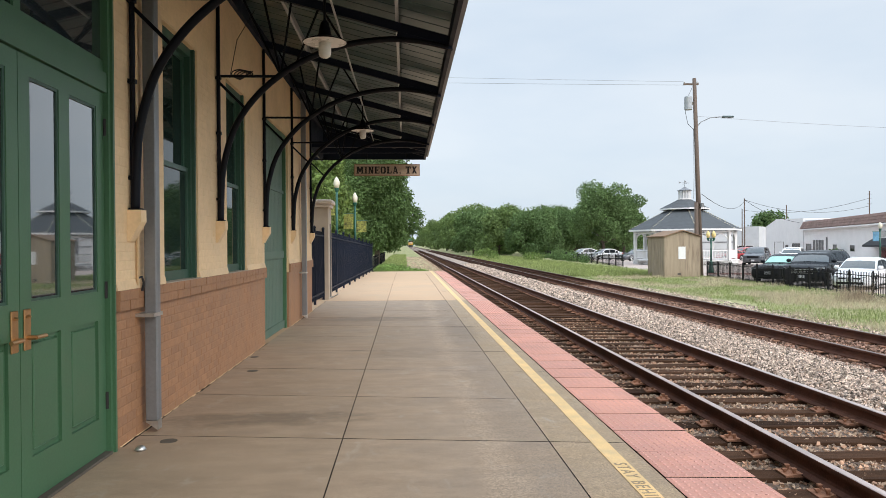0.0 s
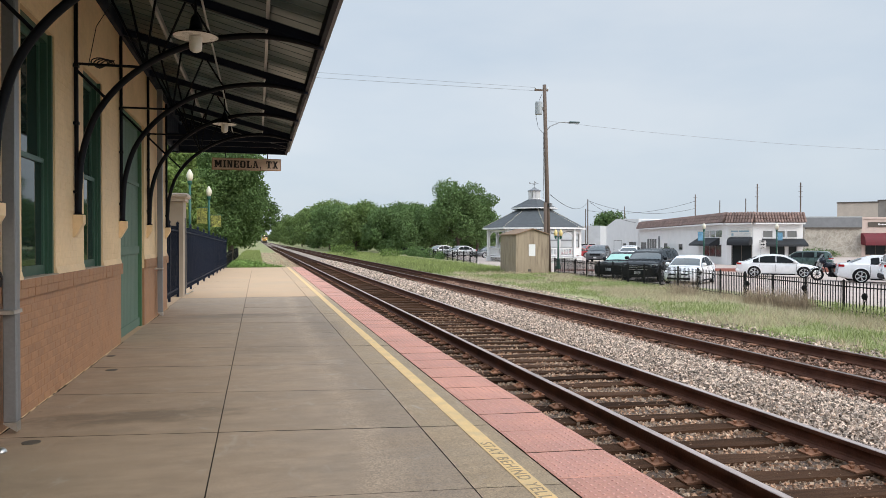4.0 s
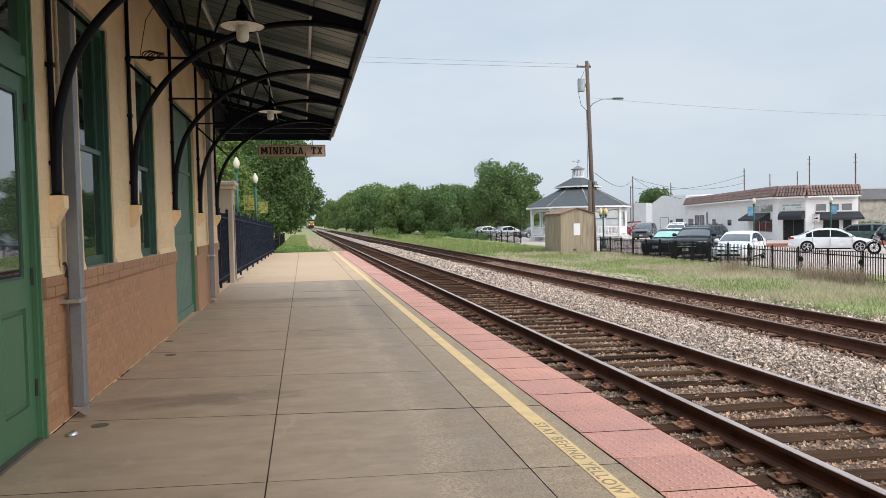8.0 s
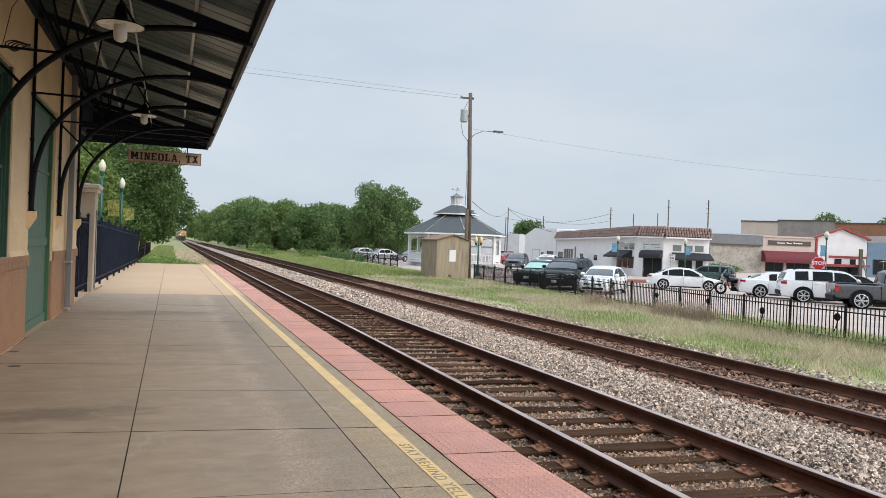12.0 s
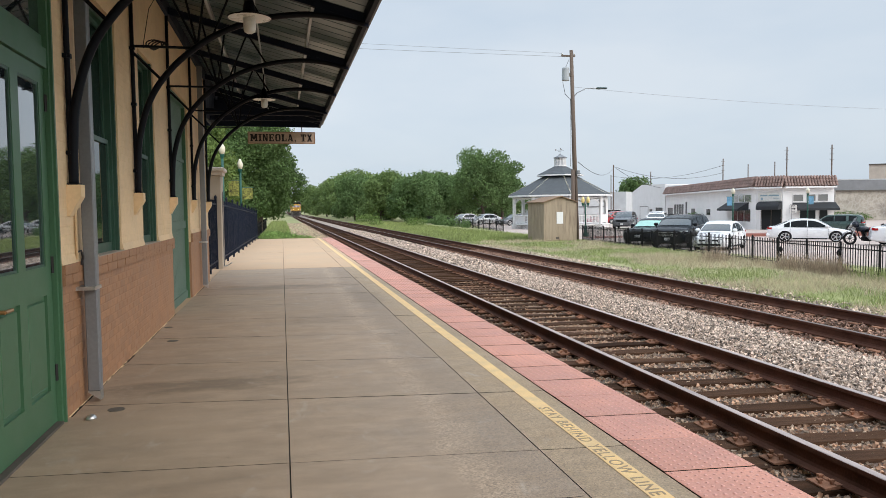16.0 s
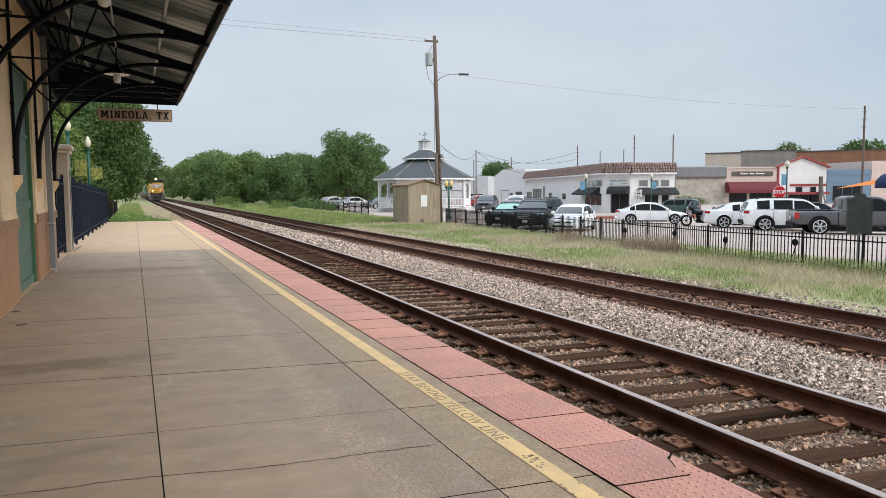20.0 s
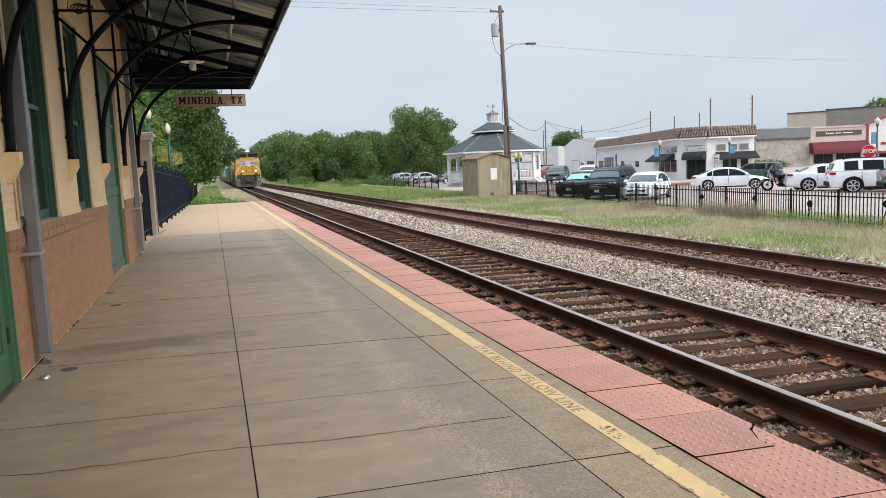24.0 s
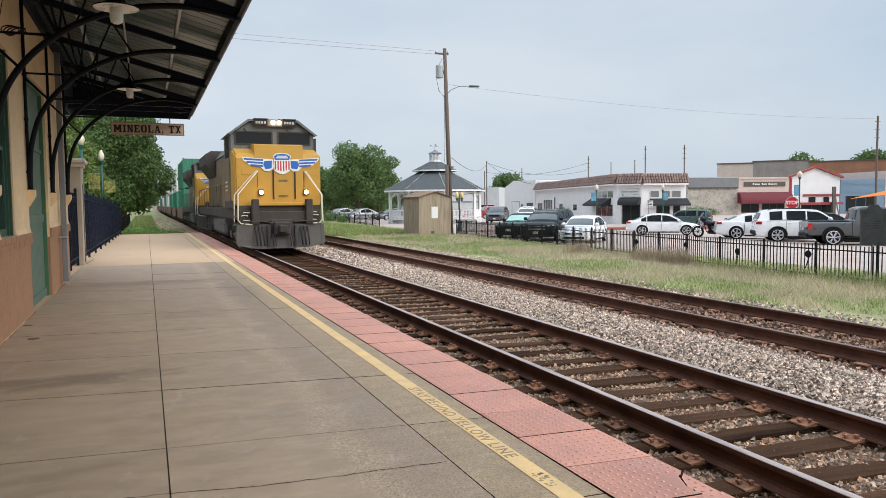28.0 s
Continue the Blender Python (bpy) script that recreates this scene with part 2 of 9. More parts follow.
def concrete(name, base, worn):
    """Sheltered, stained platform concrete, lightened under the canopy to offset its shade; aggregate lies bare along
    the canopy's drip line and beyond it.
    """
    m = bpy.data.materials.new(name)
    m.use_nodes = True
    n, l = m.node_tree.nodes, m.node_tree.links
    bsdf = n["Principled BSDF"]
    tc = n.new("ShaderNodeTexCoord")
    vec = tc.outputs["Object"]

    def tex(scale, detail, rough, stretch=(1, 1, 1), warp=0.0):
        mp = n.new("ShaderNodeMapping")
        mp.inputs["Scale"].default_value = stretch
        l.new(vec, mp.inputs["Vector"])
        t = n.new("ShaderNodeTexNoise")
        t.inputs["Scale"].default_value, t.inputs["Detail"].default_value, t.inputs["Roughness"].default_value = scale, detail, rough
        t.inputs["Distortion"].default_value = warp
        l.new(mp.outputs["Vector"], t.inputs["Vector"])
        return t.outputs["Fac"]

    def remap(src, a, b, lo, hi):
        t = n.new("ShaderNodeMapRange")
        t.inputs[1].default_value, t.inputs[2].default_value, t.inputs[3].default_value, t.inputs[4].default_value = a, b, lo, hi
        l.new(src, t.inputs[0])
        return t.outputs[0]

    def math_(op, a, b):
        t = n.new("ShaderNodeMath")
        t.operation = op
        for i, v in enumerate((a, b)):
            if isinstance(v, (int, float)):
                t.inputs[i].default_value = v
            else:
                l.new(v, t.inputs[i])
        return t.outputs[0]

    def blend(fac, a, b, kind="MIX"):
        t = n.new("ShaderNodeMix")
        t.data_type, t.blend_type = "RGBA", kind
        for i, v in ((0, fac), (6, a), (7, b)):
            if isinstance(v, tuple):
                t.inputs[i].default_value = (*v, 1)
            elif isinstance(v, (int, float)):
                t.inputs[i].default_value = v
            else:
                l.new(v, t.inputs[i])
        return t.outputs[2]
    broad = tex(0.75, 10.0, 0.74, (0.6, 2.2, 1), 0.8)
    mid = tex(3.2, 7.0, 0.72, (0.7, 1.5, 1))
    fine = tex(150, 2.0, 0.6)
    grit = n.new("ShaderNodeTexVoronoi")
    grit.inputs["Scale"].default_value = 95
    l.new(vec, grit.inputs["Vector"])
    info = n.new("ShaderNodeObjectInfo")
    sep = n.new("ShaderNodeSeparateXYZ")
    l.new(vec, sep.inputs[0])
    x = math_("ADD", sep.outputs["X"], remap(tex(1.3, 4.0, 0.6), 0.3, 0.7, -0.10, 0.10))
    drip = math_("MULTIPLY", remap(x, 0.42, 0.58, 0, 1), remap(x, 0.64, 0.84, 1, 0))
    out_of_shelter = remap(x, 0.50, 0.80, 0, 1)
    k = math_("MULTIPLY", remap(mid, 0.28, 0.72, 0.80, 1.20), remap(info.outputs["Random"], 0, 1, 0.93, 1.07))
    k = math_("MULTIPLY", k, remap(fine, 0.3, 0.7, 0.80, 1.20))
    # Lighter under the canopy, darker beyond: offsets the canopy's shade in the colour.
    k = math_("MULTIPLY", k, remap(x, 0.3, 0.95, 1.11, 0.83))
    col = blend(1.0, base, k, "MULTIPLY")
    col = blend(remap(broad, 0.50, 0.66, 0, 0.36), col, tuple(0.58 * c for c in base))
    col = blend(remap(broad, 0.46, 0.30, 0, 0.45), col, tuple(1.22 * c for c in base))
    speck = remap(grit.outputs["Color"], 0.1, 0.9, 0.45, 1.6)
    col = blend(math_("MULTIPLY", math_("ADD", math_("MULTIPLY", drip, 0.35), math_("MULTIPLY", out_of_shelter, 0.45)), remap(mid, 0.36, 0.58, 0.55, 1.0)), col, blend(1.0, worn, speck, "MULTIPLY"))
    col = blend(math_("MULTIPLY", drip, remap(mid, 0.36, 0.62, 0.22, 0.40)), col, blend(1.0, tuple(1.5 * c for c in base), speck, "MULTIPLY"))
    # water stains: below the downspouts, under the canopy's leaks, and a pale scoured patch
    for cx, cy, rx, ry, amount, tone in ((-1.35, 6.85, 0.95, 0.26, 0.62, 0.45), (-0.5, 15.9, 1.5, 0.5, 0.6, 0.5), (0.95, 13.7, 0.35, 1.6, 0.4, 0.55), (0.0, 10.9, 0.7, 0.5, 0.3, 0.6), (-1.5, 5.6, 0.55, 0.36, 0.35, 1.4), (-0.7, 9.1, 0.5, 0.3, 0.3, 1.35)):
        dx = math_("DIVIDE", math_("SUBTRACT", sep.outputs["X"], cx), rx)
        dy = math_("DIVIDE", math_("SUBTRACT", sep.outputs["Y"], cy), ry)
        d = math_("ADD", math_("ADD", math_("MULTIPLY", dx, dx), math_("MULTIPLY", dy, dy)), remap(mid, 0.3, 0.7, -0.7, 0.7))
        col = blend(remap(d, 1.5, 0.1, 0, amount), col, tuple(tone * c for c in base))
    spot = tex(9.0, 3.0, 0.5)
    col = blend(remap(spot, 0.72, 0.78, 0, 0.6), col, tuple(0.35 * c for c in base))
    pale = tex(2.1, 8.0, 0.72, (1.5, 0.8, 1), 1.2)
    col = blend(remap(pale, 0.57, 0.68, 0, 0.40), col, (0.46, 0.40, 0.33))
    l.new(col, bsdf.inputs["Base Color"])
    l.new(remap(broad, 0.3, 0.7, 0.72, 0.50), bsdf.inputs["Roughness"])
    bp = n.new("ShaderNodeBump")
    bp.inputs["Strength"].default_value, bp.inputs["Distance"].default_value = 0.35, 0.002
    l.new(math_("ADD", math_("ADD", fine, math_("MULTIPLY", mid, 2.0)), math_("MULTIPLY", grit.outputs["Distance"], math_("MULTIPLY", out_of_shelter, -1.6))), bp.inputs["Height"])
    l.new(bp.outputs["Normal"], bsdf.inputs["Normal"])
    return m


CONCRETE = concrete("platform_concrete", (0.313, 0.228, 0.156), (0.31, 0.224, 0.15))
CONCRETE_NEW = mat("pale_concrete", (0.51, 0.345, 0.215), 0.8, vary=0.07, scale=0.6, fine=120, bump=0.15, dist=0.002, dirt=0.2, dark=(0.42, 0.34, 0.25), random=0.03)
CONCRETE_EDGE = concrete("exposed_aggregate", (0.335, 0.238, 0.145), (0.40, 0.285, 0.172))
JOINT = mat("joint_dirt", (0.022, 0.018, 0.014), 0.95, vary=0.3, fine=60, spec=0.1)
YELLOW = mat("worn_yellow_paint", (0.72, 0.49, 0.22), 0.65, vary=0.12, scale=4, fine=90, bump=0.2, dirt=0.4, dark=(0.50, 0.38, 0.24), dirt_scale=5)
TACTILE = mat("tactile_red", (0.54, 0.25, 0.18), 0.6, vary=0.2, scale=1.2, fine=60, bump=0.15, dirt=0.4, dark=(0.42, 0.22, 0.19), dirt_scale=1.4, random=0.09)
TACTILE_DOME = mat("worn_dome", (0.61, 0.32, 0.262), 0.6, vary=0.15, scale=3, fine=60)
# Near bed darker than its stones: shade of the gaps put into the colour.
BALLAST_SHADED = mat("ballast", (0.135, 0.095, 0.072), 0.95, vary=0.5, scale=6, fine=24, bump=1.0, dist=0.04, dirt=0.7, dark=(0.12, 0.068, 0.044), dirt_scale=0.9)
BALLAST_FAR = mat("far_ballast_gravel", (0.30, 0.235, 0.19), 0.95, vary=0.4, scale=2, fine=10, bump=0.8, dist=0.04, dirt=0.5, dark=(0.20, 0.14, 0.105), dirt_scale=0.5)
STONE = mat("ballast_stone", (0.46, 0.362, 0.292), 0.9, vary=0.3, scale=9, fine=70, bump=0.3, island=0.8)
STONE_SIDING = mat("siding_stone", (0.35, 0.21, 0.152), 0.9, vary=0.25, scale=9, fine=70, bump=0.3, island=0.65)
STONE_RUST = mat("rusty_stone", (0.37, 0.22, 0.14), 0.9, vary=0.25, scale=9, fine=70, bump=0.3, island=0.6)
STONE_TRACK = mat("brown_track_stone", (0.39, 0.285, 0.205), 0.9, vary=0.25, scale=9, fine=70, bump=0.3, island=0.6)
TIE = mat("weathered_tie", (0.062, 0.034, 0.021), 0.95, vary=0.4, scale=3, fine=60, bump=0.8, dist=0.01, stretch=(0.25, 3, 3), dirt=0.5, dark=(0.105, 0.054, 0.031), dirt_scale=1.4, random=0.45, spec=0.06)
RAIL_RUST = mat("rusty_rail", (0.098, 0.044, 0.030), 0.8, metal=0.0, vary=0.3, scale=3, fine=60, bump=0.3, dirt=0.4, dark=(0.13, 0.06, 0.036), dirt_scale=2, spec=0.1)
RAIL_TOP = mat("polished_railhead", (0.42, 0.345, 0.315), 0.55, metal=0.2, vary=0.25, scale=4, fine=30, bump=0.02, stretch=(4, 0.3, 1))
RAIL_TOP_DULL = mat("dull_railhead", (0.20, 0.15, 0.13), 0.5, metal=0.7, vary=0.2, scale=4, fine=30, bump=0.05)
PLATE = mat("tie_plate_rust", (0.31, 0.15, 0.088), 0.85, vary=0.35, scale=6, fine=80, bump=0.4, random=0.3, spec=0.25)
GROUND = mat("meadow_soil", (0.24, 0.25, 0.10), 0.95, vary=0.3, scale=0.5, fine=8, bump=0.8, dist=0.05, dirt=0.7, dark=(0.40, 0.34, 0.21), dirt_scale=0.22)
BRICK = mat("painted_brown_brick", (0.345, 0.176, 0.088), 0.6, vary=0.14, scale=1.5, fine=24, bump=0.6, random=0.07, dirt=0.5, dark=(0.24, 0.125, 0.072), dirt_scale=1.7)
BRICK_JOINT = mat("painted_brown_joint", (0.32, 0.165, 0.09), 0.8, vary=0.12, scale=2, fine=50)
CREAM = mat("painted_cream_brick", (0.76, 0.555, 0.33), 0.65, vary=0.08, scale=1.2, fine=22, bump=0.5, dirt=0.3, dark=(0.52, 0.36, 0.19), dirt_scale=1.6, random=0.04)
CREAM_JOINT = mat("painted_cream_joint", (0.73, 0.53, 0.315), 0.8, vary=0.1, scale=2, fine=50)
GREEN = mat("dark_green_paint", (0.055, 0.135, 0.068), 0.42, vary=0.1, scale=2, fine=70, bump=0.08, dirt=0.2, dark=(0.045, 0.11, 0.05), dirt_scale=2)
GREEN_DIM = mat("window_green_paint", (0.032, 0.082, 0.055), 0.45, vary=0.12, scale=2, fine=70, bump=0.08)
GREEN_PALE = mat("faded_green_paint", (0.09, 0.148, 0.108), 0.6, vary=0.1, scale=1.2, fine=70, bump=0.1, dirt=0.2, dark=(0.11, 0.2, 0.13))
BLACK = mat("black_gloss_iron", (0.003, 0.004, 0.008), 0.5, vary=0.2, scale=4, fine=60, bump=0.06, spec=0.16)
NAVY = mat("navy_steel", (0.007, 0.011, 0.024), 0.6, vary=0.15, scale=3, fine=50, bump=0.08, spec=0.18)
TIN = mat("grey_roof_metal", (0.044, 0.082, 0.084), 0.36, metal=0.25, vary=0.22, scale=1.1, fine=30, bump=0.08, dirt=0.35, dark=(0.13, 0.14, 0.13), dirt_scale=0.9)
GALV = mat("grey_painted_tin", (0.205, 0.21, 0.22), 0.42, metal=0.35, vary=0.1, scale=2, fine=40, bump=0.05)
FASCIA = mat("dull_grey_edge_trim", (0.17, 0.18, 0.195), 0.5, metal=0.3, vary=0.12, scale=2, fine=40, bump=0.05)
PURLIN = mat("pale_purlin", (0.42, 0.44, 0.45), 0.5, metal=0.3, vary=0.1, scale=3, fine=40, bump=0.05)
LAMP_WHITE = mat("enamel_white", (0.72, 0.70, 0.66), 0.3, vary=0.05, scale=5, fine=60, bump=0.02)
WHITE = mat("white_paint", (0.77, 0.76, 0.755), 0.65, vary=0.05, scale=0.7, fine=20, bump=0.1, dirt=0.22, dark=(0.68, 0.67, 0.66), dirt_scale=0.5)
GLASS = pane_mat("window_glass")
GLASS.node_tree.nodes["Principled BSDF"].inputs["IOR"].default_value = 2.2
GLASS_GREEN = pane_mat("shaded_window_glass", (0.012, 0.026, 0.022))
TOWN_GLASS = pane_mat("shop_glass", (0.016, 0.019, 0.021), 0.16)
TOWN_GLASS.node_tree.nodes["Principled BSDF"].inputs["Coat Weight"].default_value = 0.0
TOWN_GLASS.node_tree.nodes["Principled BSDF"].inputs["Specular IOR Level"].default_value = 0.2
GLASS_GREEN.node_tree.nodes["Principled BSDF"].inputs["Coat Weight"].default_value = 0.0
GLASS_GREEN.node_tree.nodes["Principled BSDF"].inputs["Specular IOR Level"].default_value = 0.25
LETTER_GREY = mat("letter_grey", (0.30, 0.22, 0.135), 0.8, vary=0.2, scale=8, fine=90, bump=0.1, dirt=0.35, dark=(0.55, 0.40, 0.2), dirt_scale=9)
STEEL = mat("worn_steel", (0.55, 0.54, 0.52), 0.35, metal=0.9, vary=0.1, scale=9, fine=60, bump=0.05)
PLATE_DARK = mat("dark_cast_iron", (0.09, 0.075, 0.06), 0.7, vary=0.2, scale=9, fine=60)
BRASS = mat("worn_brass", (0.48, 0.27, 0.12), 0.38, metal=0.85, vary=0.15, scale=12, fine=80, bump=0.05)
STUCCO = mat("tan_stucco", (0.40, 0.33, 0.26), 0.9, vary=0.1, scale=1.5, fine=90, bump=0.4)
SIGN_WOOD = mat("weathered_sign_board", (0.54, 0.40, 0.30), 0.8, vary=0.15, scale=3, fine=50, stretch=(0.5, 1, 4), bump=0.3)
INK = mat("black_sign_paint", (0.012, 0.009, 0.01), 0.6, vary=0.1, scale=8, fine=80)

# ---- ground ----
def ground():
    bm = bmesh.new()
    xs = [-900, -200, -60, -20, -8, -2.6, -2.0, 0, 2.3, 2.9, 5.3, 6.2, 7.2, 9.1, 9.9, 10.4, 11.5, 13.0, 14.5, 16, 18, 19, 24, 40, 46, 80, 200, 900]
    ys = [-300, -60, -20, -6] + [2 * i for i in range(0, 36)] + [76, 90, 110, 150, 220, 400, 900, 2500]

    def height(x, y):
        if x < -2.2:
            return -0.12
        if x < 2.6:
            return -0.5 if y < 46 else -0.2
        if x < 10.0:
            return -0.5
        if x < 19:
            return -0.40
        return -0.45 - 0.014 * (min(x, 46) - 19) - 0.03
    grid = [[bm.verts.new((x, y, height(x, y) + (0.05 * noise.noise(Vector((x * 0.6, y * 0.4, 0))) if 10.2 < x < 17 or y > 46 and -2 < x < 2 else 0))) for x in xs] for y in ys]
    for a, b in zip(grid, grid[1:]):
        for i in range(len(xs) - 1):
            bm.faces.new((a[i], a[i + 1], b[i + 1], b[i]))
    return solo("ground", bm, GROUND, "grassy ground with dry patches beside the tracks", "ground", kind="structure", smooth=True)


ground()


def ballast_bed():
    bm = bmesh.new()
    out = [(2.3, -0.52), (2.3, -0.37), (2.7, -0.345), (5.2, -0.345), (5.6, -0.29), (6.5, -0.29), (6.85, -0.375), (9.4, -0.375), (9.9, -0.385), (10.6, -0.52)]
    prism(bm, out, "y", -60, 66)
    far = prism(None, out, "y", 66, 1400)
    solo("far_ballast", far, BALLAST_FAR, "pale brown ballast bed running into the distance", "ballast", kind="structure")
    return solo("ballast", bm, BALLAST_SHADED, "grey crushed-stone ballast bed under two tracks, darkened for the shade between stones", "ballast", kind="structure")


ballast_bed()

# ---- rails and ties ----
RAIL_OUT = [(-0.07, 0), (0.07, 0), (0.07, 0.012), (0.02, 0.03), (0.009, 0.05), (0.009, 0.125), (0.037, 0.137), (0.037, 0.166), (-0.037, 0.166), (-0.037, 0.137), (-0.009, 0.125), (-0.009, 0.05), (-0.02, 0.03), (-0.07, 0.012)]
TRACKS = (("main_track", 3.994, -0.12, RAIL_TOP), ("siding_track", 8.136, -0.16, RAIL_TOP_DULL))


def track(name, cx, top, head, label):
    t = thing(name, label, "railway track", kind="structure")
    for s in (-1, 1):
        x = cx + s * 0.75
        bm = prism(None, [(x + p, top - 0.17 + q) for p, q in RAIL_OUT], "y", -60, 1400)
        rail = part("rail", bm, RAIL_RUST, t, "rust-brown steel rail with a worn head")
        bm = prism(None, [(x - 0.034, top - 0.0045), (x + 0.034, top - 0.0045), (x + 0.030, top), (x - 0.030, top)], "y", -60, 1400)
        part("railhead", bm, head, rail, "worn running surface of the rail")
    return t


MAIN = track(*TRACKS[0], "single-gauge main track with polished railheads on old timber ties")
SIDING = track(*TRACKS[1], "rusty side track with dull railheads on old timber ties")


def ties(tr, cx, top):
    variants = []
    for k in range(5):
        bm = B(None, -1.3, 1.3, -0.115, 0.115, -0.16, 0)
        bmesh.ops.subdivide_edges(bm, edges=[e for e in bm.edges if abs(e.verts[0].co.x - e.verts[1].co.x) > 1], cuts=6)
        for v in bm.verts:
            v.co += Vector((random.uniform(-0.02, 0.02), random.uniform(-0.014, 0.014), random.uniform(-0.012, 0.004)))
        me = mesh_of(bm, "tie")
        me.materials.append(TIE)
        variants.append(me)
    plates = []
    for k in range(3):
        bm = prism(None, [(-0.19, 0), (0.19, 0), (0.19, 0.012), (0.10, 0.022), (0.095, 0.03), (0.08, 0.03), (-0.08, 0.03), (-0.095, 0.03), (-0.10, 0.022), (-0.19, 0.012)], "y", -0.098, 0.098)
        for sx, sy, h in ((-0.105, -0.055, 0.05), (-0.105, 0.06, 0.048), (0.105, -0.06, 0.05), (0.105, 0.055, 0.055), (-0.155, 0.0, 0.04), (0.155, 0.02, 0.042)):
            if random.random() < 0.85:
                h += random.choice((0, 0, 0.008, 0.05)) if abs(sx) < 0.12 else 0
                B(bm, sx - 0.010, sx + 0.010, sy - 0.010, sy + 0.010, 0.01, h - 0.008)
                B(bm, sx - 0.022, sx + 0.014, sy - 0.015, sy + 0.015, h - 0.008, h + 0.006)
        me = mesh_of(bm, "tie_plate")
        me.materials.append(PLATE)
        plates.append(me)
    # the ties beside the platform, one by one
    seen = [2.41, 2.88, 3.42, 3.85, 4.37, 4.82, 5.33, 5.78, 6.36, 6.87, 7.50, 8.07, 8.70]
    y, i, skew = -4.0, 0, -4.2 if tr is MAIN else 0
    far = bmesh.new()
    farp = bmesh.new()
    while y < 240:
        y += 0.515 + random.uniform(-0.03, 0.03)
        if tr is MAIN and 1.95 < y < 9.0:
            y = min([v for v in seen if v > y - 0.25] or [9.2])
        z = top - 0.185 + random.uniform(-0.012, 0.006)
        rz = skew + random.uniform(-1.3, 1.3)
        if y < (62 if tr is MAIN else 40):
            piece("tie", variants[i % 5], tr, cx + random.uniform(-0.05, 0.05), y, z, rz)
            if y < 24 and tr is MAIN:
                for s in (-1, 1):
                    piece("tie_plate", plates[random.randrange(3)], tr, cx + s * 0.75, y + s * 0.75 * math.sin(radians(rz)), z + 0.001, rz * 0.5)
            else:
                for s in (-1, 1):
                    B(farp, cx + s * 0.75 - 0.17, cx + s * 0.75 + 0.17, y - 0.09, y + 0.09, z + 0.001, z + 0.016)
            i += 1
        else:
            B(far, cx - 1.3, cx + 1.3, y - 0.115, y + 0.115, z - 0.1, z)
    tagged(part("far_ties", far, TIE, tr), "weathered timber ties further along", kind="stuff")
    tagged(part("far_tie_plates", farp, PLATE, tr), "rusty tie plates", kind="stuff")


# ---- platform ----
WALL = -2.28
PLAT_END = 44.6
WALL_Y1_PLAT = 18.06


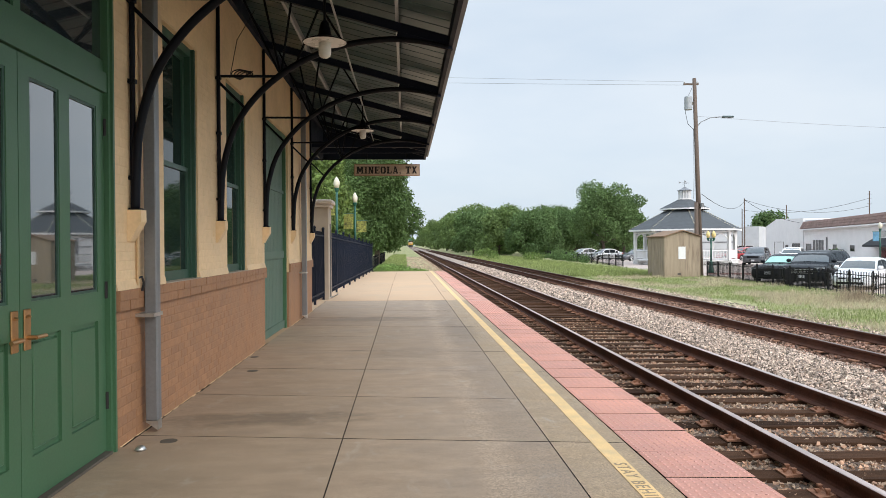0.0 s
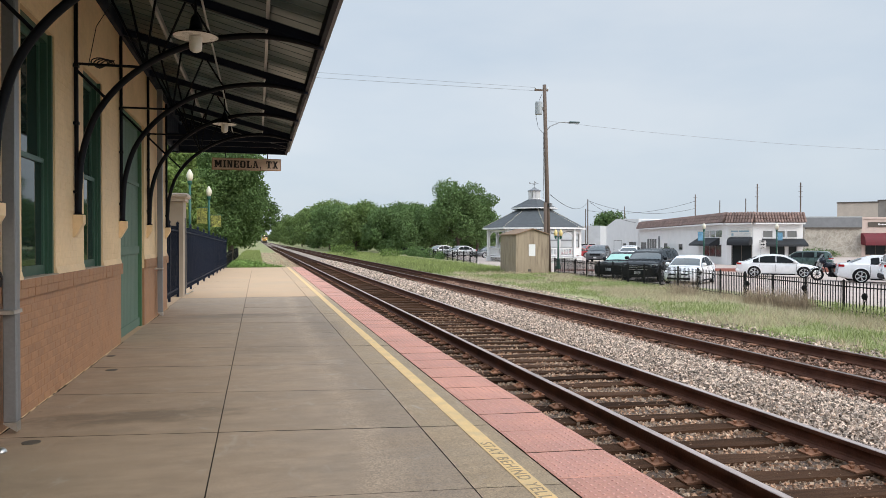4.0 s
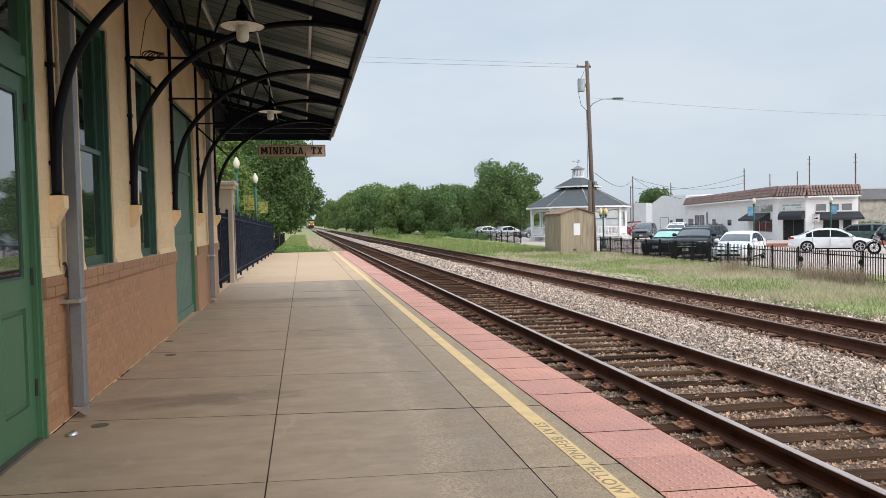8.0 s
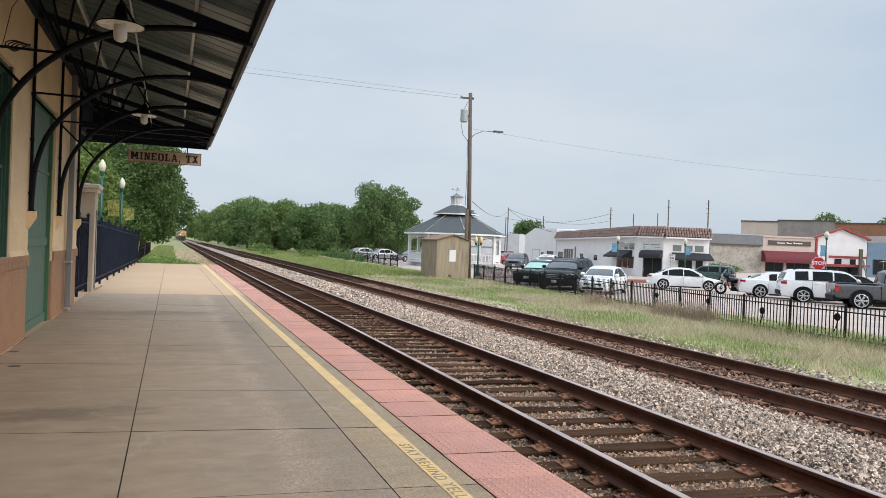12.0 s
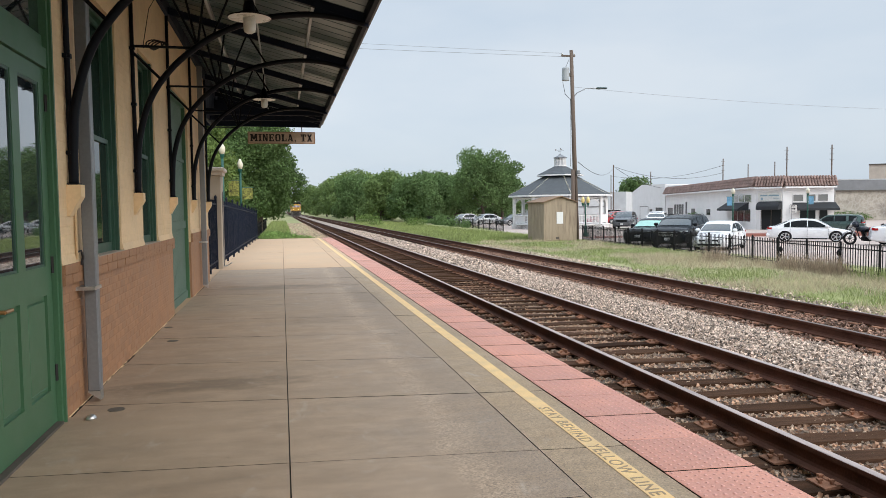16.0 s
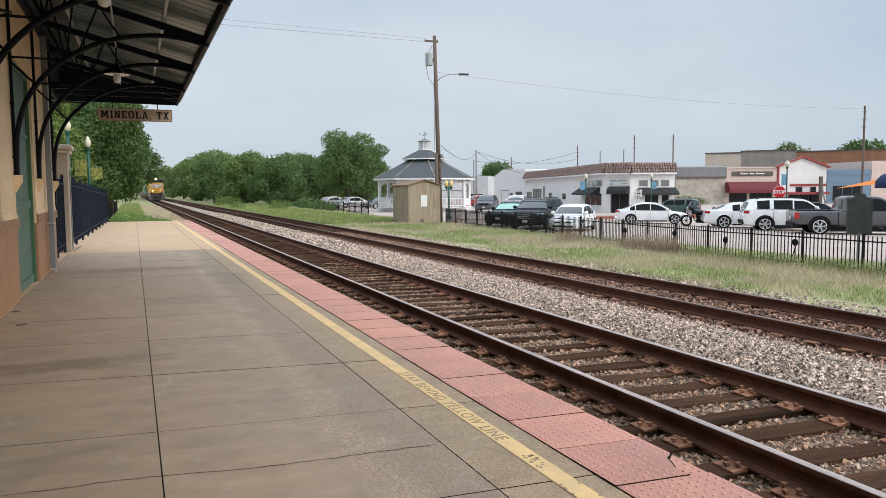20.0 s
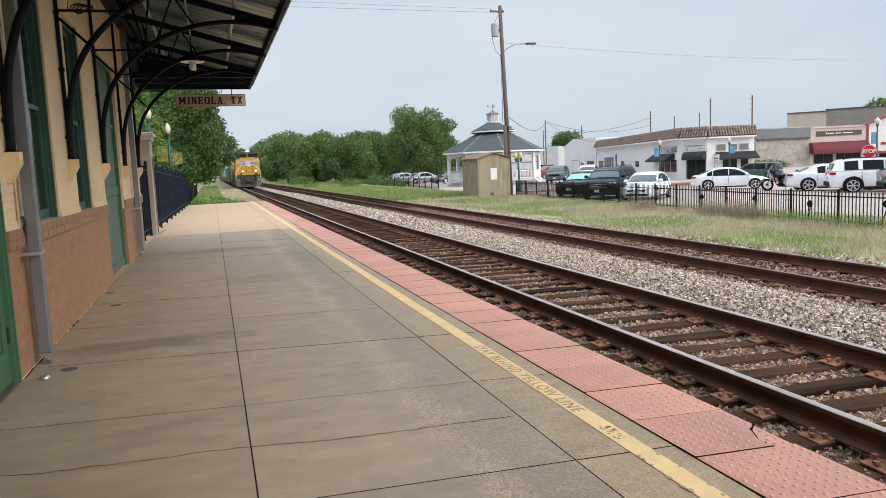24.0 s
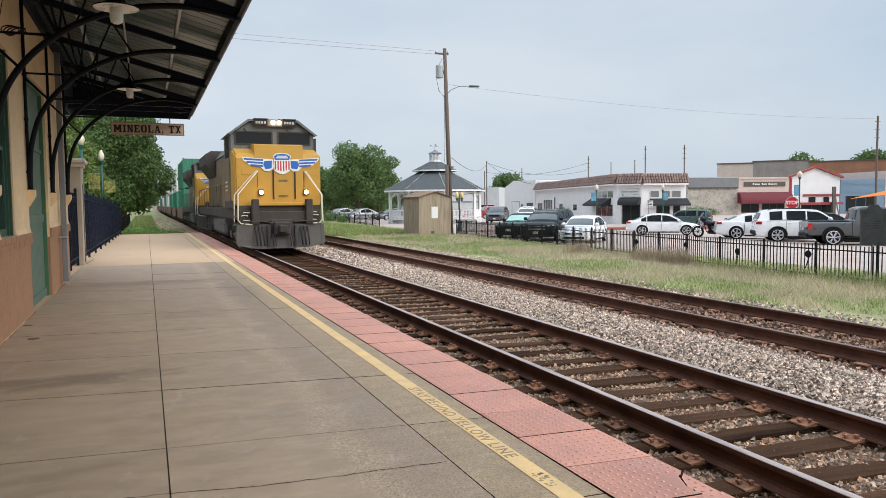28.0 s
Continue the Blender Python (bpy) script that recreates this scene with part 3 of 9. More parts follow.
def platform():
    p = thing("platform", "long concrete station platform with saw-cut joints", "platform", kind="structure")
    bm = B(None, WALL - 3, 2.36, -8, PLAT_END, -0.42, -0.005)
    part("base", bm, JOINT, p, "platform body below the slabs")
    ys = [-8] + [2.72 + 1.685 * k for k in range(-6, 11)]
    ys = [y for y in ys if y < 20.5] + [21.1]
    new_ys = [21.1, 25.4, 29.6, 33.9, 38.2, PLAT_END]
    cols = [(-5.2, -2.29), (-2.29, -0.5285), (-0.5285, 1.148), (1.148, 1.748)]
    for rows, m in ((ys, CONCRETE), (new_ys, CONCRETE_NEW)):
        for a, b in zip(rows, rows[1:]):
            for c, d in cols[1:]:
                g, gy = 0.0045, 0.005 if m is CONCRETE else 0.003
                z = random.uniform(-0.002, 0.0)
                # the saw cuts run a little askew
                ka, kb = min(0.16, max(0.0, 0.0225 * a)), min(0.16, max(0.0, 0.0225 * b)) if b < PLAT_END else 0.0
                if a == 21.1 or b == 21.1:
                    ka, kb = (0.03 if a == 21.1 else ka), (0.03 if b == 21.1 else kb)
                bm = prism(None, [(c + g, a + gy - ka * (c + 0.53)), (d - g, a + gy - ka * (d + 0.53)), (d - g, b - gy - kb * (d + 0.53)), (c + g, b - gy - kb * (c + 0.53))], "z", -0.12, z)
                bm.normal_update()
                for f in bm.faces:
                    f.material_index = 0 if abs(f.normal.z) > 0.5 else 1
                ob = part("slab", bm, CONCRETE_EDGE if m is CONCRETE and c > 1 else m, p)
                ob.data.materials.append(JOINT)
    part("verge_slab", B(None, WALL - 2.0, -2.296, WALL_Y1_PLAT, PLAT_END, -0.12, -0.002), CONCRETE_NEW, p, "concrete strip behind the fence")
    rnd = random.Random(12)
    for y0, xa, xb, slope, wd in ((3.72, -2.2, 1.12, -0.085, 0.005), (10.6, -0.4, 0.5, -0.14, 0.004), (1.62, -0.5, 1.1, -0.04, 0.004)):
        bm = bmesh.new()
        prev, n, dy = None, 60, 0.0
        for k in range(n + 1):
            x = xa + (xb - xa) * k / n
            dy += rnd.uniform(-0.014, 0.014) - dy * 0.06
            w = wd * rnd.uniform(0.35, 1.0)
            yy = y0 + slope * (x - xa) + dy
            row = [bm.verts.new((x, yy - w, 0.0012)), bm.verts.new((x, yy + w, 0.0012))]
            if prev:
                bm.faces.new((prev[0], row[0], row[1], prev[1]))
            prev = row
        part("crack", bm, JOINT, p, "wandering crack across the slabs")
    bm = bmesh.new()
    y = 5.95
    while y < 18:
        e = y + rnd.uniform(0.05, 0.5)
        if not 12.0 < y < 14.5:
            w = rnd.uniform(0.006, 0.022)
            prism(bm, [(WALL + 0.001, y), (WALL + w, y + 0.02), (WALL + w * rnd.uniform(0.5, 1), e - 0.02), (WALL + 0.001, e)], "z", 0.0005, 0.006)
        y = e + rnd.uniform(0.0, 0.12)
    part("mortar_smear", bm, CREAM_JOINT, p, "pale mortar smear along the foot of the wall")
    bm = bmesh.new()
    y = 5.95
    while y < 18:
        e = y + rnd.uniform(0.15, 0.6)
        if not 12.0 < y < 14.5:
            w = rnd.uniform(0.012, 0.03)
            prism(bm, [(WALL, y), (WALL + w, y + 0.03), (WALL + w * rnd.uniform(0.5, 1), e), (WALL, e)], "z", -0.001, 0.0008)
        y = e
    part("wall_foot_gap", bm, JOINT, p, "dark gap between the slabs and the wall")
    return p


platform()


def yellow_line():
    bm = B(None, 1.475, 1.605, -8, PLAT_END, 0.0, 0.003)
    line = solo("yellow_line", bm, YELLOW, "worn yellow safety line painted along the platform", "painted line", kind="structure")
    cu = bpy.data.curves.new("lettering", "FONT")
    cu.body, cu.size, cu.extrude, cu.offset = "STAY BEHIND YELLOW LINE", 0.128, 0.0006, 0.001
    cu.space_character = 1.22
    cu.materials.append(LETTER_GREY)
    ob = new("lettering", cu)
    ob.parent = line
    ob.matrix_basis = pose(1.494, 5.24, 0.0042, 0, 0, -90)
    tagged(ob, "grey stencilled safety lettering on the line")
    bm = bmesh.new()
    rnd = random.Random(4)
    for k in range(26):
        y, x, r = rnd.uniform(2.78, 3.0), rnd.uniform(1.5, 1.58), rnd.uniform(0.006, 0.016)
        lathe(bm, [(r, 0.0032), (r * 0.8, 0.0038)], (x, y, 0), 6)
    for k in range(40):
        y, x, r = rnd.uniform(0.2, 2.6), rnd.choice((1.478, 1.602)) + rnd.uniform(-0.012, 0.012), rnd.uniform(0.006, 0.02)
        prism(bm, [(x + r * rnd.uniform(0.5, 1.2) * math.cos(a), y + 1.6 * r * rnd.uniform(0.5, 1.2) * math.sin(a)) for a in [j * math.pi / 3.5 for j in range(7)]], "z", 0.0031, 0.0038)
    part("scuff", bm, LETTER_GREY, line, "scuffed patch at the end of the lettering")


yellow_line()


def tactile_strip():
    p = thing("tactile_strip", "red tactile warning panels with raised domes along the platform edge", "tactile paving", kind="structure")
    rnd = random.Random(8)

    def pad(domes, broken=False):
        if broken:
            out = [(0, -0.002), (0.480, -0.002), (0.460, 0.04), (0.478, 0.07), (0.471, 0.12), (0.502, 0.19), (0.53, 0.262), (0.565, 0.285), (0.604, 0.33), (0.604, 0.618), (0, 0.618)]
            bm = prism(None, out, "z", -0.01, 0.008)
        else:
            bm = B(None, 0, 0.606, 0, 0.618, -0.01, 0.008, 0.003)
        if domes:
            for i in range(10):
                for j in range(10):
                    x, y = 0.031 + i * 0.06, 0.034 + j * 0.061
                    if broken and x > 0.43 and y < 0.31:
                        continue
                    vs = [bm.verts.new((x + r * math.cos(k * math.pi / 3), y + r * math.sin(k * math.pi / 3), z)) for r, z in ((0.0125, 0.008), (0.008, 0.0135)) for k in range(6)]
                    for k in range(6):
                        n = (k + 1) % 6
                        bm.faces.new((vs[k], vs[n], vs[n + 6], vs[k + 6])).material_index = 1
                    bm.faces.new(vs[6:]).material_index = 1
        bm.normal_update()
        for f in bm.faces:
            if abs(f.normal.z) < 0.3:
                f.material_index = 2
        for v in bm.verts:
            v.co.y -= 0.08 * v.co.x
        me = mesh_of(bm, "tactile_panel")
        for m in (TACTILE, TACTILE_DOME, JOINT):
            me.materials.append(m)
        return me
    near, far, chip = pad(True), pad(False), pad(True, True)
    y = 3.01 - 0.6245 * 18
    while y < PLAT_END - 0.3:
        me = near if y < 20 else far
        if abs(y - (3.01 - 0.6245)) < 0.05:
            me = chip
        piece("tactile_panel", me, p, 1.7465 + rnd.uniform(-0.001, 0.001), y, 0.002 + rnd.uniform(0, 0.001), rnd.uniform(-0.25, 0.25), rnd.uniform(-0.55, -0.15), rnd.uniform(-0.2, 0.2))
        y += 0.6245
    bm = prism(None, [(0.49, 0.0), (0.472, 0.04), (0.488, 0.07), (0.482, 0.12), (0.512, 0.185), (0.54, 0.25), (0.60, 0.31), (0.602, 0.0)], "z", -0.012, 0.006)
    bm.normal_update()
    for f in bm.faces:
        f.material_index = 0 if abs(f.normal.z) > 0.3 else 1
    for x, y in ((0.515, 0.035), (0.57, 0.035), (0.515, 0.095), (0.57, 0.095), (0.565, 0.155), (0.565, 0.215)):
        lathe(bm, [(0.0125, 0.006), (0.008, 0.0115)], (x, y, 0), 6)
    for v in bm.verts:
        v.co.y -= 0.08 * v.co.x
    ob = part("broken_corner", bm, TACTILE, p, "cracked-off corner of a panel")
    ob.data.materials.append(JOINT)
    ob.matrix_basis = pose(1.745, 2.383, 0.003, 0.4, 0.6, -0.3)


tactile_strip()


def small_platform_things():
    bm = lathe(None, [(0.045, 0), (0.043, 0.012), (0.03, 0.03), (0.012, 0.038)], (0, 0, 0), 14)
    ob = solo("dome_bolt", bm, STEEL, "small domed steel marker on the platform floor", "floor marker", smooth=True)
    ob.location = (-2.09, 5.87, 0.0)
    for x, y, r in ((-1.95, 6.12, 0.07), (-1.96, 9.48, 0.07), (-2.18, 10.67, 0.06)):
        bm = lathe(None, [(r, 0.0), (r * 0.97, 0.004), (r * 0.4, 0.005)], (0, 0, 0), 18)
        ob = solo("drain_cap", bm, PLATE_DARK, "dark round metal cap set in the platform floor", "drain cap", "caps in the platform floor")
        ob.location = (x, y, 0)


small_platform_things()

# ---- the station: a brick wall with piers, doors and windows under an iron canopy ----
STATION = thing("station_building", "brick railway station with brown base, cream piers and green woodwork", "station", kind="structure")
OPENINGS = [(3.3, 5.9, 0.0, 4.6), (7.09, 8.24, 1.25, 3.75), (9.55, 10.68, 1.25, 3.75), (12.05, 14.5, 0.0, 3.75)]
WALL_Y0, WALL_Y1, BASE_TOP, CAP_TOP, WALL_TOP = -8.0, 18.05, 1.08, 1.25, 5.2


def in_opening(y, z):
    return any(a - 0.001 <= y <= b + 0.001 and c - 0.001 <= z <= d + 0.001 for a, b, c, d in OPENINGS)


def station_walls():
    base, upper = bmesh.new(), bmesh.new()
    x0, x1 = WALL - 0.34, WALL - 0.003
    cuts = sorted({WALL_Y0, WALL_Y1} | {v for o in OPENINGS for v in o[:2]})
    for a, b in zip(cuts, cuts[1:]):
        mid = (a + b) / 2
        here = [o for o in OPENINGS if o[0] <= mid <= o[1]]
        if not here:
            B(base, x0, x1, a, b, -0.1, BASE_TOP)
            B(upper, x0, x1, a, b, BASE_TOP, WALL_TOP)
        else:
            o = here[0]
            if o[2] > 0.1:
                B(base, x0, x1, a, b, -0.1, BASE_TOP)
                B(upper, x0, x1 - 0.02, a, b, BASE_TOP, o[2] - 0.02)
            B(upper, x0, x1, a, b, o[3], WALL_TOP)
    part("wall_base", base, BRICK_JOINT, STATION, "brown painted brick base, joints")
    part("wall_upper", upper, CREAM_JOINT, STATION, "cream painted upper brick wall, joints")
    for n, bx in (("wall_end", (-9.0, x0, WALL_Y1 - 0.3, WALL_Y1, -0.1, WALL_TOP)), ("wall_back", (-9.3, -9.0, WALL_Y0, WALL_Y1, -0.1, WALL_TOP)), ("wall_start", (-9.0, x0, WALL_Y0, WALL_Y0 + 0.3, -0.1, WALL_TOP))):
        part(n, B(None, *bx), CREAM_JOINT, STATION, "plain end wall of the station")
    part("roof", prism(None, [(-9.6, 5.2), (WALL + 0.1, 5.2), (-5.5, 6.6)], "y", WALL_Y0, WALL_Y1), TIN, STATION, "low roof of the station")
    part("interior_floor", B(None, -9, x0, WALL_Y0, WALL_Y1, -0.05, 0.0), JOINT, STATION, "dark floor inside")


station_walls()


def station_bricks():
    """Courses of painted bricks, 76 mm high: brown below, cream above."""
    h, ln, g, c = 0.076, 0.21, 0.0004, 0.009
    rnd = random.Random(5)

    def pillow(y0, y1, z0, z1, xa, xb):
        v = [(xa, y0, z0), (xa, y1, z0), (xa, y1, z1), (xa, y0, z1), (xb, y0 + c, z0 + c), (xb, y1 - c, z0 + c), (xb, y1 - c, z1 - c), (xb, y0 + c, z1 - c)]
        return v, [(4, 5, 6, 7), (0, 1, 5, 4), (1, 2, 6, 5), (2, 3, 7, 6), (3, 0, 4, 7)]
    full = raw(*pillow(g, ln - g, g, h - g, 0.0120, 0.0143))
    full.materials.append(BRICK)
    half = raw(*pillow(g, ln / 2 - g, g, h - g, 0.0120, 0.0143))
    half.materials.append(BRICK)
    joined = {"brown": ([], []), "cream": ([], [])}

    def add(kind, y0, y1, z0, z1, d):
        v, f = joined[kind]
        n = len(v)
        pv, pf = pillow(y0, y1, z0, z1, WALL - 0.0022, WALL - 0.013 + d)
        v += pv
        f += [tuple(n + q for q in face_) for face_ in pf]
    singles = []
    runs = {"brown": [(-3.0, 3.3), (5.9, 12.05), (14.5, WALL_Y1)], "cream": [(2.6, 3.3), (5.9, 7.09), (8.24, 9.55), (10.68, 12.05), (14.5, WALL_Y1)]}
    for kind, z0, z1 in (("brown", 0.0, BASE_TOP), ("cream", CAP_TOP, WALL_TOP - 0.2)):
        rows = int(round((z1 - z0) / h))
        hh = (z1 - z0) / rows
        for k in range(rows):
            z = z0 + k * hh
            rr = runs[kind]
            if kind == "cream" and z > 3.75:
                rr = [(5.9, WALL_Y1)]
            for a, b in rr:
                y = a - (ln / 2 if k % 2 else 0)
                while y < b - 0.02:
                    ya, yb = max(a, y), min(b, y + ln)
                    d = 0.0128 + rnd.uniform(-0.0012, 0.0008)
                    if yb - ya > 0.03:
                        if kind == "brown" and 5.8 < ya < 9.6 and yb - ya > ln - 0.01 and len(singles) < 240:
                            singles.append((full, ya, z))
                        elif kind == "brown" and 5.8 < ya < 9.6 and abs(yb - ya - ln / 2) < 0.006 and len(singles) < 260:
                            singles.append((half, ya, z))
                        else:
                            add(kind, ya + g, yb - g, z + g, z + hh - g, d)
                    y += ln
    for me, y, z in singles:
        piece("brick", me, STATION, WALL - 0.014 + rnd.uniform(-0.001, 0.001), y, z)
    for kind, m, lab in (("brown", BRICK, "further brown painted bricks"), ("cream", CREAM, "cream painted bricks of the piers")):
        me = raw(*joined[kind])
        me.materials.append(m)
        ob = new(kind + "_bricks", me)
        ob.parent = STATION
        tagged(ob, lab, kind="stuff")
    # the projecting band on top of the base: headers on edge
    bm = bmesh.new()
    band = bmesh.new()
    for a, b in [(-3.0, 3.3), (5.9, 12.05), (14.5, WALL_Y1)]:
        B(band, WALL - 0.2, WALL + 0.028, a + 0.002, b - 0.002, BASE_TOP, CAP_TOP - 0.012)
        y = a
        while y < b - 0.05:
            e = min(b, y + 0.21)
            for z in (BASE_TOP + 0.003, BASE_TOP + 0.088):
                B(bm, WALL - 0.1, WALL + 0.036 + random.uniform(-0.002, 0.002), y + 0.004, e - 0.004, z, z + 0.078)
            y += 0.21
    part("band_core", band, BRICK_JOINT, STATION)
    tagged(part("band_bricks", bm, BRICK, STATION), "projecting brown brick band over the base", kind="stuff")
    # sloped foot under each cream pier
    bm = bmesh.new()
    for a, b in runs["cream"]:
        prism(bm, [(WALL - 0.05, CAP_TOP - 0.012), (WALL + 0.022, CAP_TOP - 0.012), (WALL + 0.002, CAP_TOP + 0.07), (WALL - 0.05, CAP_TOP + 0.07)], "y", a + 0.005, b - 0.005)
    part("pier_foot", bm, CREAM, STATION, "flared cream foot of the piers")


def window(y0, y1, n):
    w = thing("window_%d" % n, "tall dark green double-hung wooden window with a stone sill", "window", kind="structure")
    z0, z1, x = 1.25, 3.75, WALL - 0.085
    bm = bmesh.new()
    B(bm, x - 0.05, x + 0.03, y0 + 0.002, y0 + 0.09, z0, z1)
    B(bm, x - 0.05, x + 0.03, y1 - 0.09, y1 - 0.002, z0, z1)
    B(bm, x - 0.05, x + 0.03, y0 + 0.09, y1 - 0.09, z1 - 0.09, z1 - 0.002)
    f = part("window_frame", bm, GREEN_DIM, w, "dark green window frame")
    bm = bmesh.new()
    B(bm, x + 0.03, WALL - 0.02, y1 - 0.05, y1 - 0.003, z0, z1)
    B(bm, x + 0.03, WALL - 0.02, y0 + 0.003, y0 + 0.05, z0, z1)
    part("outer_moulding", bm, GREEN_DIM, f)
    mid = 2.42
    for nm, a, b, dx in (("lower_sash", z0 + 0.0, mid + 0.03, -0.01), ("upper_sash", mid - 0.03, z1 - 0.09, -0.045)):
        bm = bmesh.new()
        xs0, xs1 = x - 0.03 + dx, x + 0.012 + dx
        B(bm, xs0, xs1, y0 + 0.09, y0 + 0.15, a, b)
        B(bm, xs0, xs1, y1 - 0.15, y1 - 0.09, a, b)
        B(bm, xs0, xs1, y0 + 0.15, y1 - 0.15, a, a + (0.10 if nm == "lower_sash" else 0.05))
        B(bm, xs0, xs1 + 0.004, y0 + 0.15, y1 - 0.15, b - 0.05, b)
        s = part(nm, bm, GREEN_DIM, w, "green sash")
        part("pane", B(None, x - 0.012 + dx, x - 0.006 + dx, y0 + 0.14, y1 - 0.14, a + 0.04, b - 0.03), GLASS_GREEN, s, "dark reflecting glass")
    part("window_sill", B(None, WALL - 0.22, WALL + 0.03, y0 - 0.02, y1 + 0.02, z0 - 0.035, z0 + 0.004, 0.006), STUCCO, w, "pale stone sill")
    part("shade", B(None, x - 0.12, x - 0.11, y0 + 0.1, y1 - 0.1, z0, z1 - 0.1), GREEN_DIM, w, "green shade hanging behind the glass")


window(7.09, 8.24, 1)
window(9.55, 10.68, 2)


def double_door():
    d = thing("door_1", "green panelled double door with tall glass lights and brass lever handles", "door", kind="structure")
    x = WALL - 0.045
    bm = bmesh.new()
    B(bm, x - 0.08, x + 0.05, 5.78, 5.895, 0.0, 4.6)
    B(bm, x - 0.08, x + 0.05, 3.305, 3.505, 0.0, 4.6)
    B(bm, x - 0.08, x + 0.04, 3.505, 5.78, 2.78, 2.93)
    B(bm, x - 0.08, x + 0.05, 3.505, 5.78, 4.48, 4.598)
    f = part("door_frame", bm, GREEN, d, "green door frame with a transom bar")
    part("frame_bead", B(None, x + 0.05, x + 0.07, 5.82, 5.85, 0, 4.6), GREEN, f)
    part("transom_sash", B(B(None, x - 0.02, x + 0.012, 3.505, 5.78, 2.93, 3.03), x - 0.02, x + 0.012, 4.49, 4.57, 3.03, 4.48), GREEN, d, "green transom sash")
    part("transom_pane", B(None, x - 0.012, x - 0.006, 3.505, 5.78, 3.0, 4.48), GLASS, d, "dark transom glass")
    for k, (a, b) in enumerate(((3.51, 4.520), (4.528, 5.775))):
        lf = part("door_leaf", B(None, x - 0.035, x - 0.008, a, b, 0.03, 2.775), GREEN, d, "green door leaf with two lights over two panels")
        mid = (a + b) / 2 - 0.03
        st = bmesh.new()
        B(st, x - 0.008, x + 0.014, a, a + 0.13, 0.03, 2.775)
        B(st, x - 0.008, x + 0.014, b - 0.13, b, 0.03, 2.775)
        B(st, x - 0.008, x + 0.014, mid - 0.075, mid + 0.075, 0.30, 2.65)
        B(st, x - 0.008, x + 0.014, a + 0.13, b - 0.13, 0.03, 0.30)
        B(st, x - 0.008, x + 0.014, a + 0.13, b - 0.13, 2.65, 2.775)
        for s0, s1 in ((a + 0.13, mid - 0.075), (mid + 0.075, b - 0.13)):
            B(st, x - 0.008, x + 0.014, s0, s1, 1.04, 1.26)
        part("stiles_and_rails", st, GREEN, lf)
        for s0, s1 in ((a + 0.13, mid - 0.075), (mid + 0.075, b - 0.13)):
            part("light", B(None, x - 0.012, x - 0.002, s0, s1, 1.26, 2.65), GLASS, lf, "tall pane of reflecting glass")
            bead = bmesh.new()
            for q in ((s0, s0 + 0.018, 1.26, 2.65), (s1 - 0.018, s1, 1.26, 2.65), (s0 + 0.018, s1 - 0.018, 1.26, 1.278), (s0 + 0.018, s1 - 0.018, 2.632, 2.65)):
                B(bead, x - 0.002, x + 0.008, *q)
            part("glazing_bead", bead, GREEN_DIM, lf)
            bm = B(None, x - 0.008, x + 0.006, s0 + 0.03, s1 - 0.03, 0.335, 1.005, 0.012)
            part("raised_panel", bm, GREEN, lf)
        hy = b - 0.07 if k == 0 else a + 0.07
        bm = B(None, x + 0.014, x + 0.024, hy - 0.04, hy + 0.04, 0.97, 1.22, 0.004)
        h = part("handle_plate", bm, BRASS, lf, "worn brass handle plate")
        s = 1 if k else -1
        bm = T(None, (x + 0.02, hy, 1.045), (x + 0.075, hy, 1.045), 0.014)
        T(bm, (x + 0.07, hy, 1.045), (x + 0.07, hy + s * 0.13, 1.045), 0.013)
        lathe(bm, [(0.02, 0), (0.024, 0.01), (0.01, 0.02)], (x + 0.02, hy, 1.165), 10)
        part("lever", bm, BRASS, h, "brass lever")
        for hz in (0.35, 1.2, 2.45):
            e = b + 0.004 if k else a - 0.004
            part("hinge", T(None, (x + 0.02, e, hz), (x + 0.02, e, hz + 0.13), 0.013), INK, lf, "black hinge")
    part("threshold", B(None, x - 0.1, x + 0.06, 3.505, 5.78, 0.002, 0.022), PLATE_DARK, d, "dark metal threshold")


double_door()


def freight_door():
    d = thing("door_2", "wide faded green freight door of tongue-and-groove boards", "door", kind="structure")
    x, a, b = WALL - 0.10, 12.06, 14.49
    part("door_frame", B(B(B(None, x - 0.06, x + 0.06, a, a + 0.08, 0, 3.74), x - 0.06, x + 0.06, b - 0.08, b, 0, 3.74), x - 0.06, x + 0.06, a + 0.08, b - 0.08, 3.64, 3.74), GREEN, d, "green door frame")
    n = 16
    wd = (b - a - 0.16) / n
    for k in range(n):
        y = a + 0.08 + k * wd
        for z0, z1 in ((0.04, 1.36), (1.5, 2.6), (2.66, 3.64)):
            part("board", B(None, x - 0.03, x + 0.0, y + 0.004, y + wd - 0.004, z0, z1, 0.003), GREEN_PALE, d)
    part("backing", B(None, x - 0.05, x - 0.03, a + 0.08, b - 0.08, 0.03, 3.64), GREEN_DIM, d)
    bm = bmesh.new()
    for z0, z1 in ((0.02, 0.16), (1.36, 1.5), (2.6, 2.66)):
        B(bm, x - 0.03, x + 0.025, a + 0.08, b - 0.08, z0, z1)
    part("rail", bm, GREEN_PALE, d, "faded green cross rails")
    part("door_sill", B(None, WALL - 0.3, WALL + 0.004, a - 0.01, b + 0.01, -0.06, 0.001), CONCRETE_NEW, d, "concrete sill under the door")


freight_door()

# ---- iron canopy ----
RIB_Y = [6.22, 9.05, 11.95, 14.85, 17.75]
CANOPY_END = 21.15
RIB = [(-2.235, 1.9), (-2.225, 2.25), (-2.19, 2.6), (-2.06, 3.03), (-1.82, 3.39), (-1.5, 3.68), (-1.15, 3.89), (-0.7, 4.05), (-0.2, 4.12), (0.2, 4.10), (0.55, 4.03)]


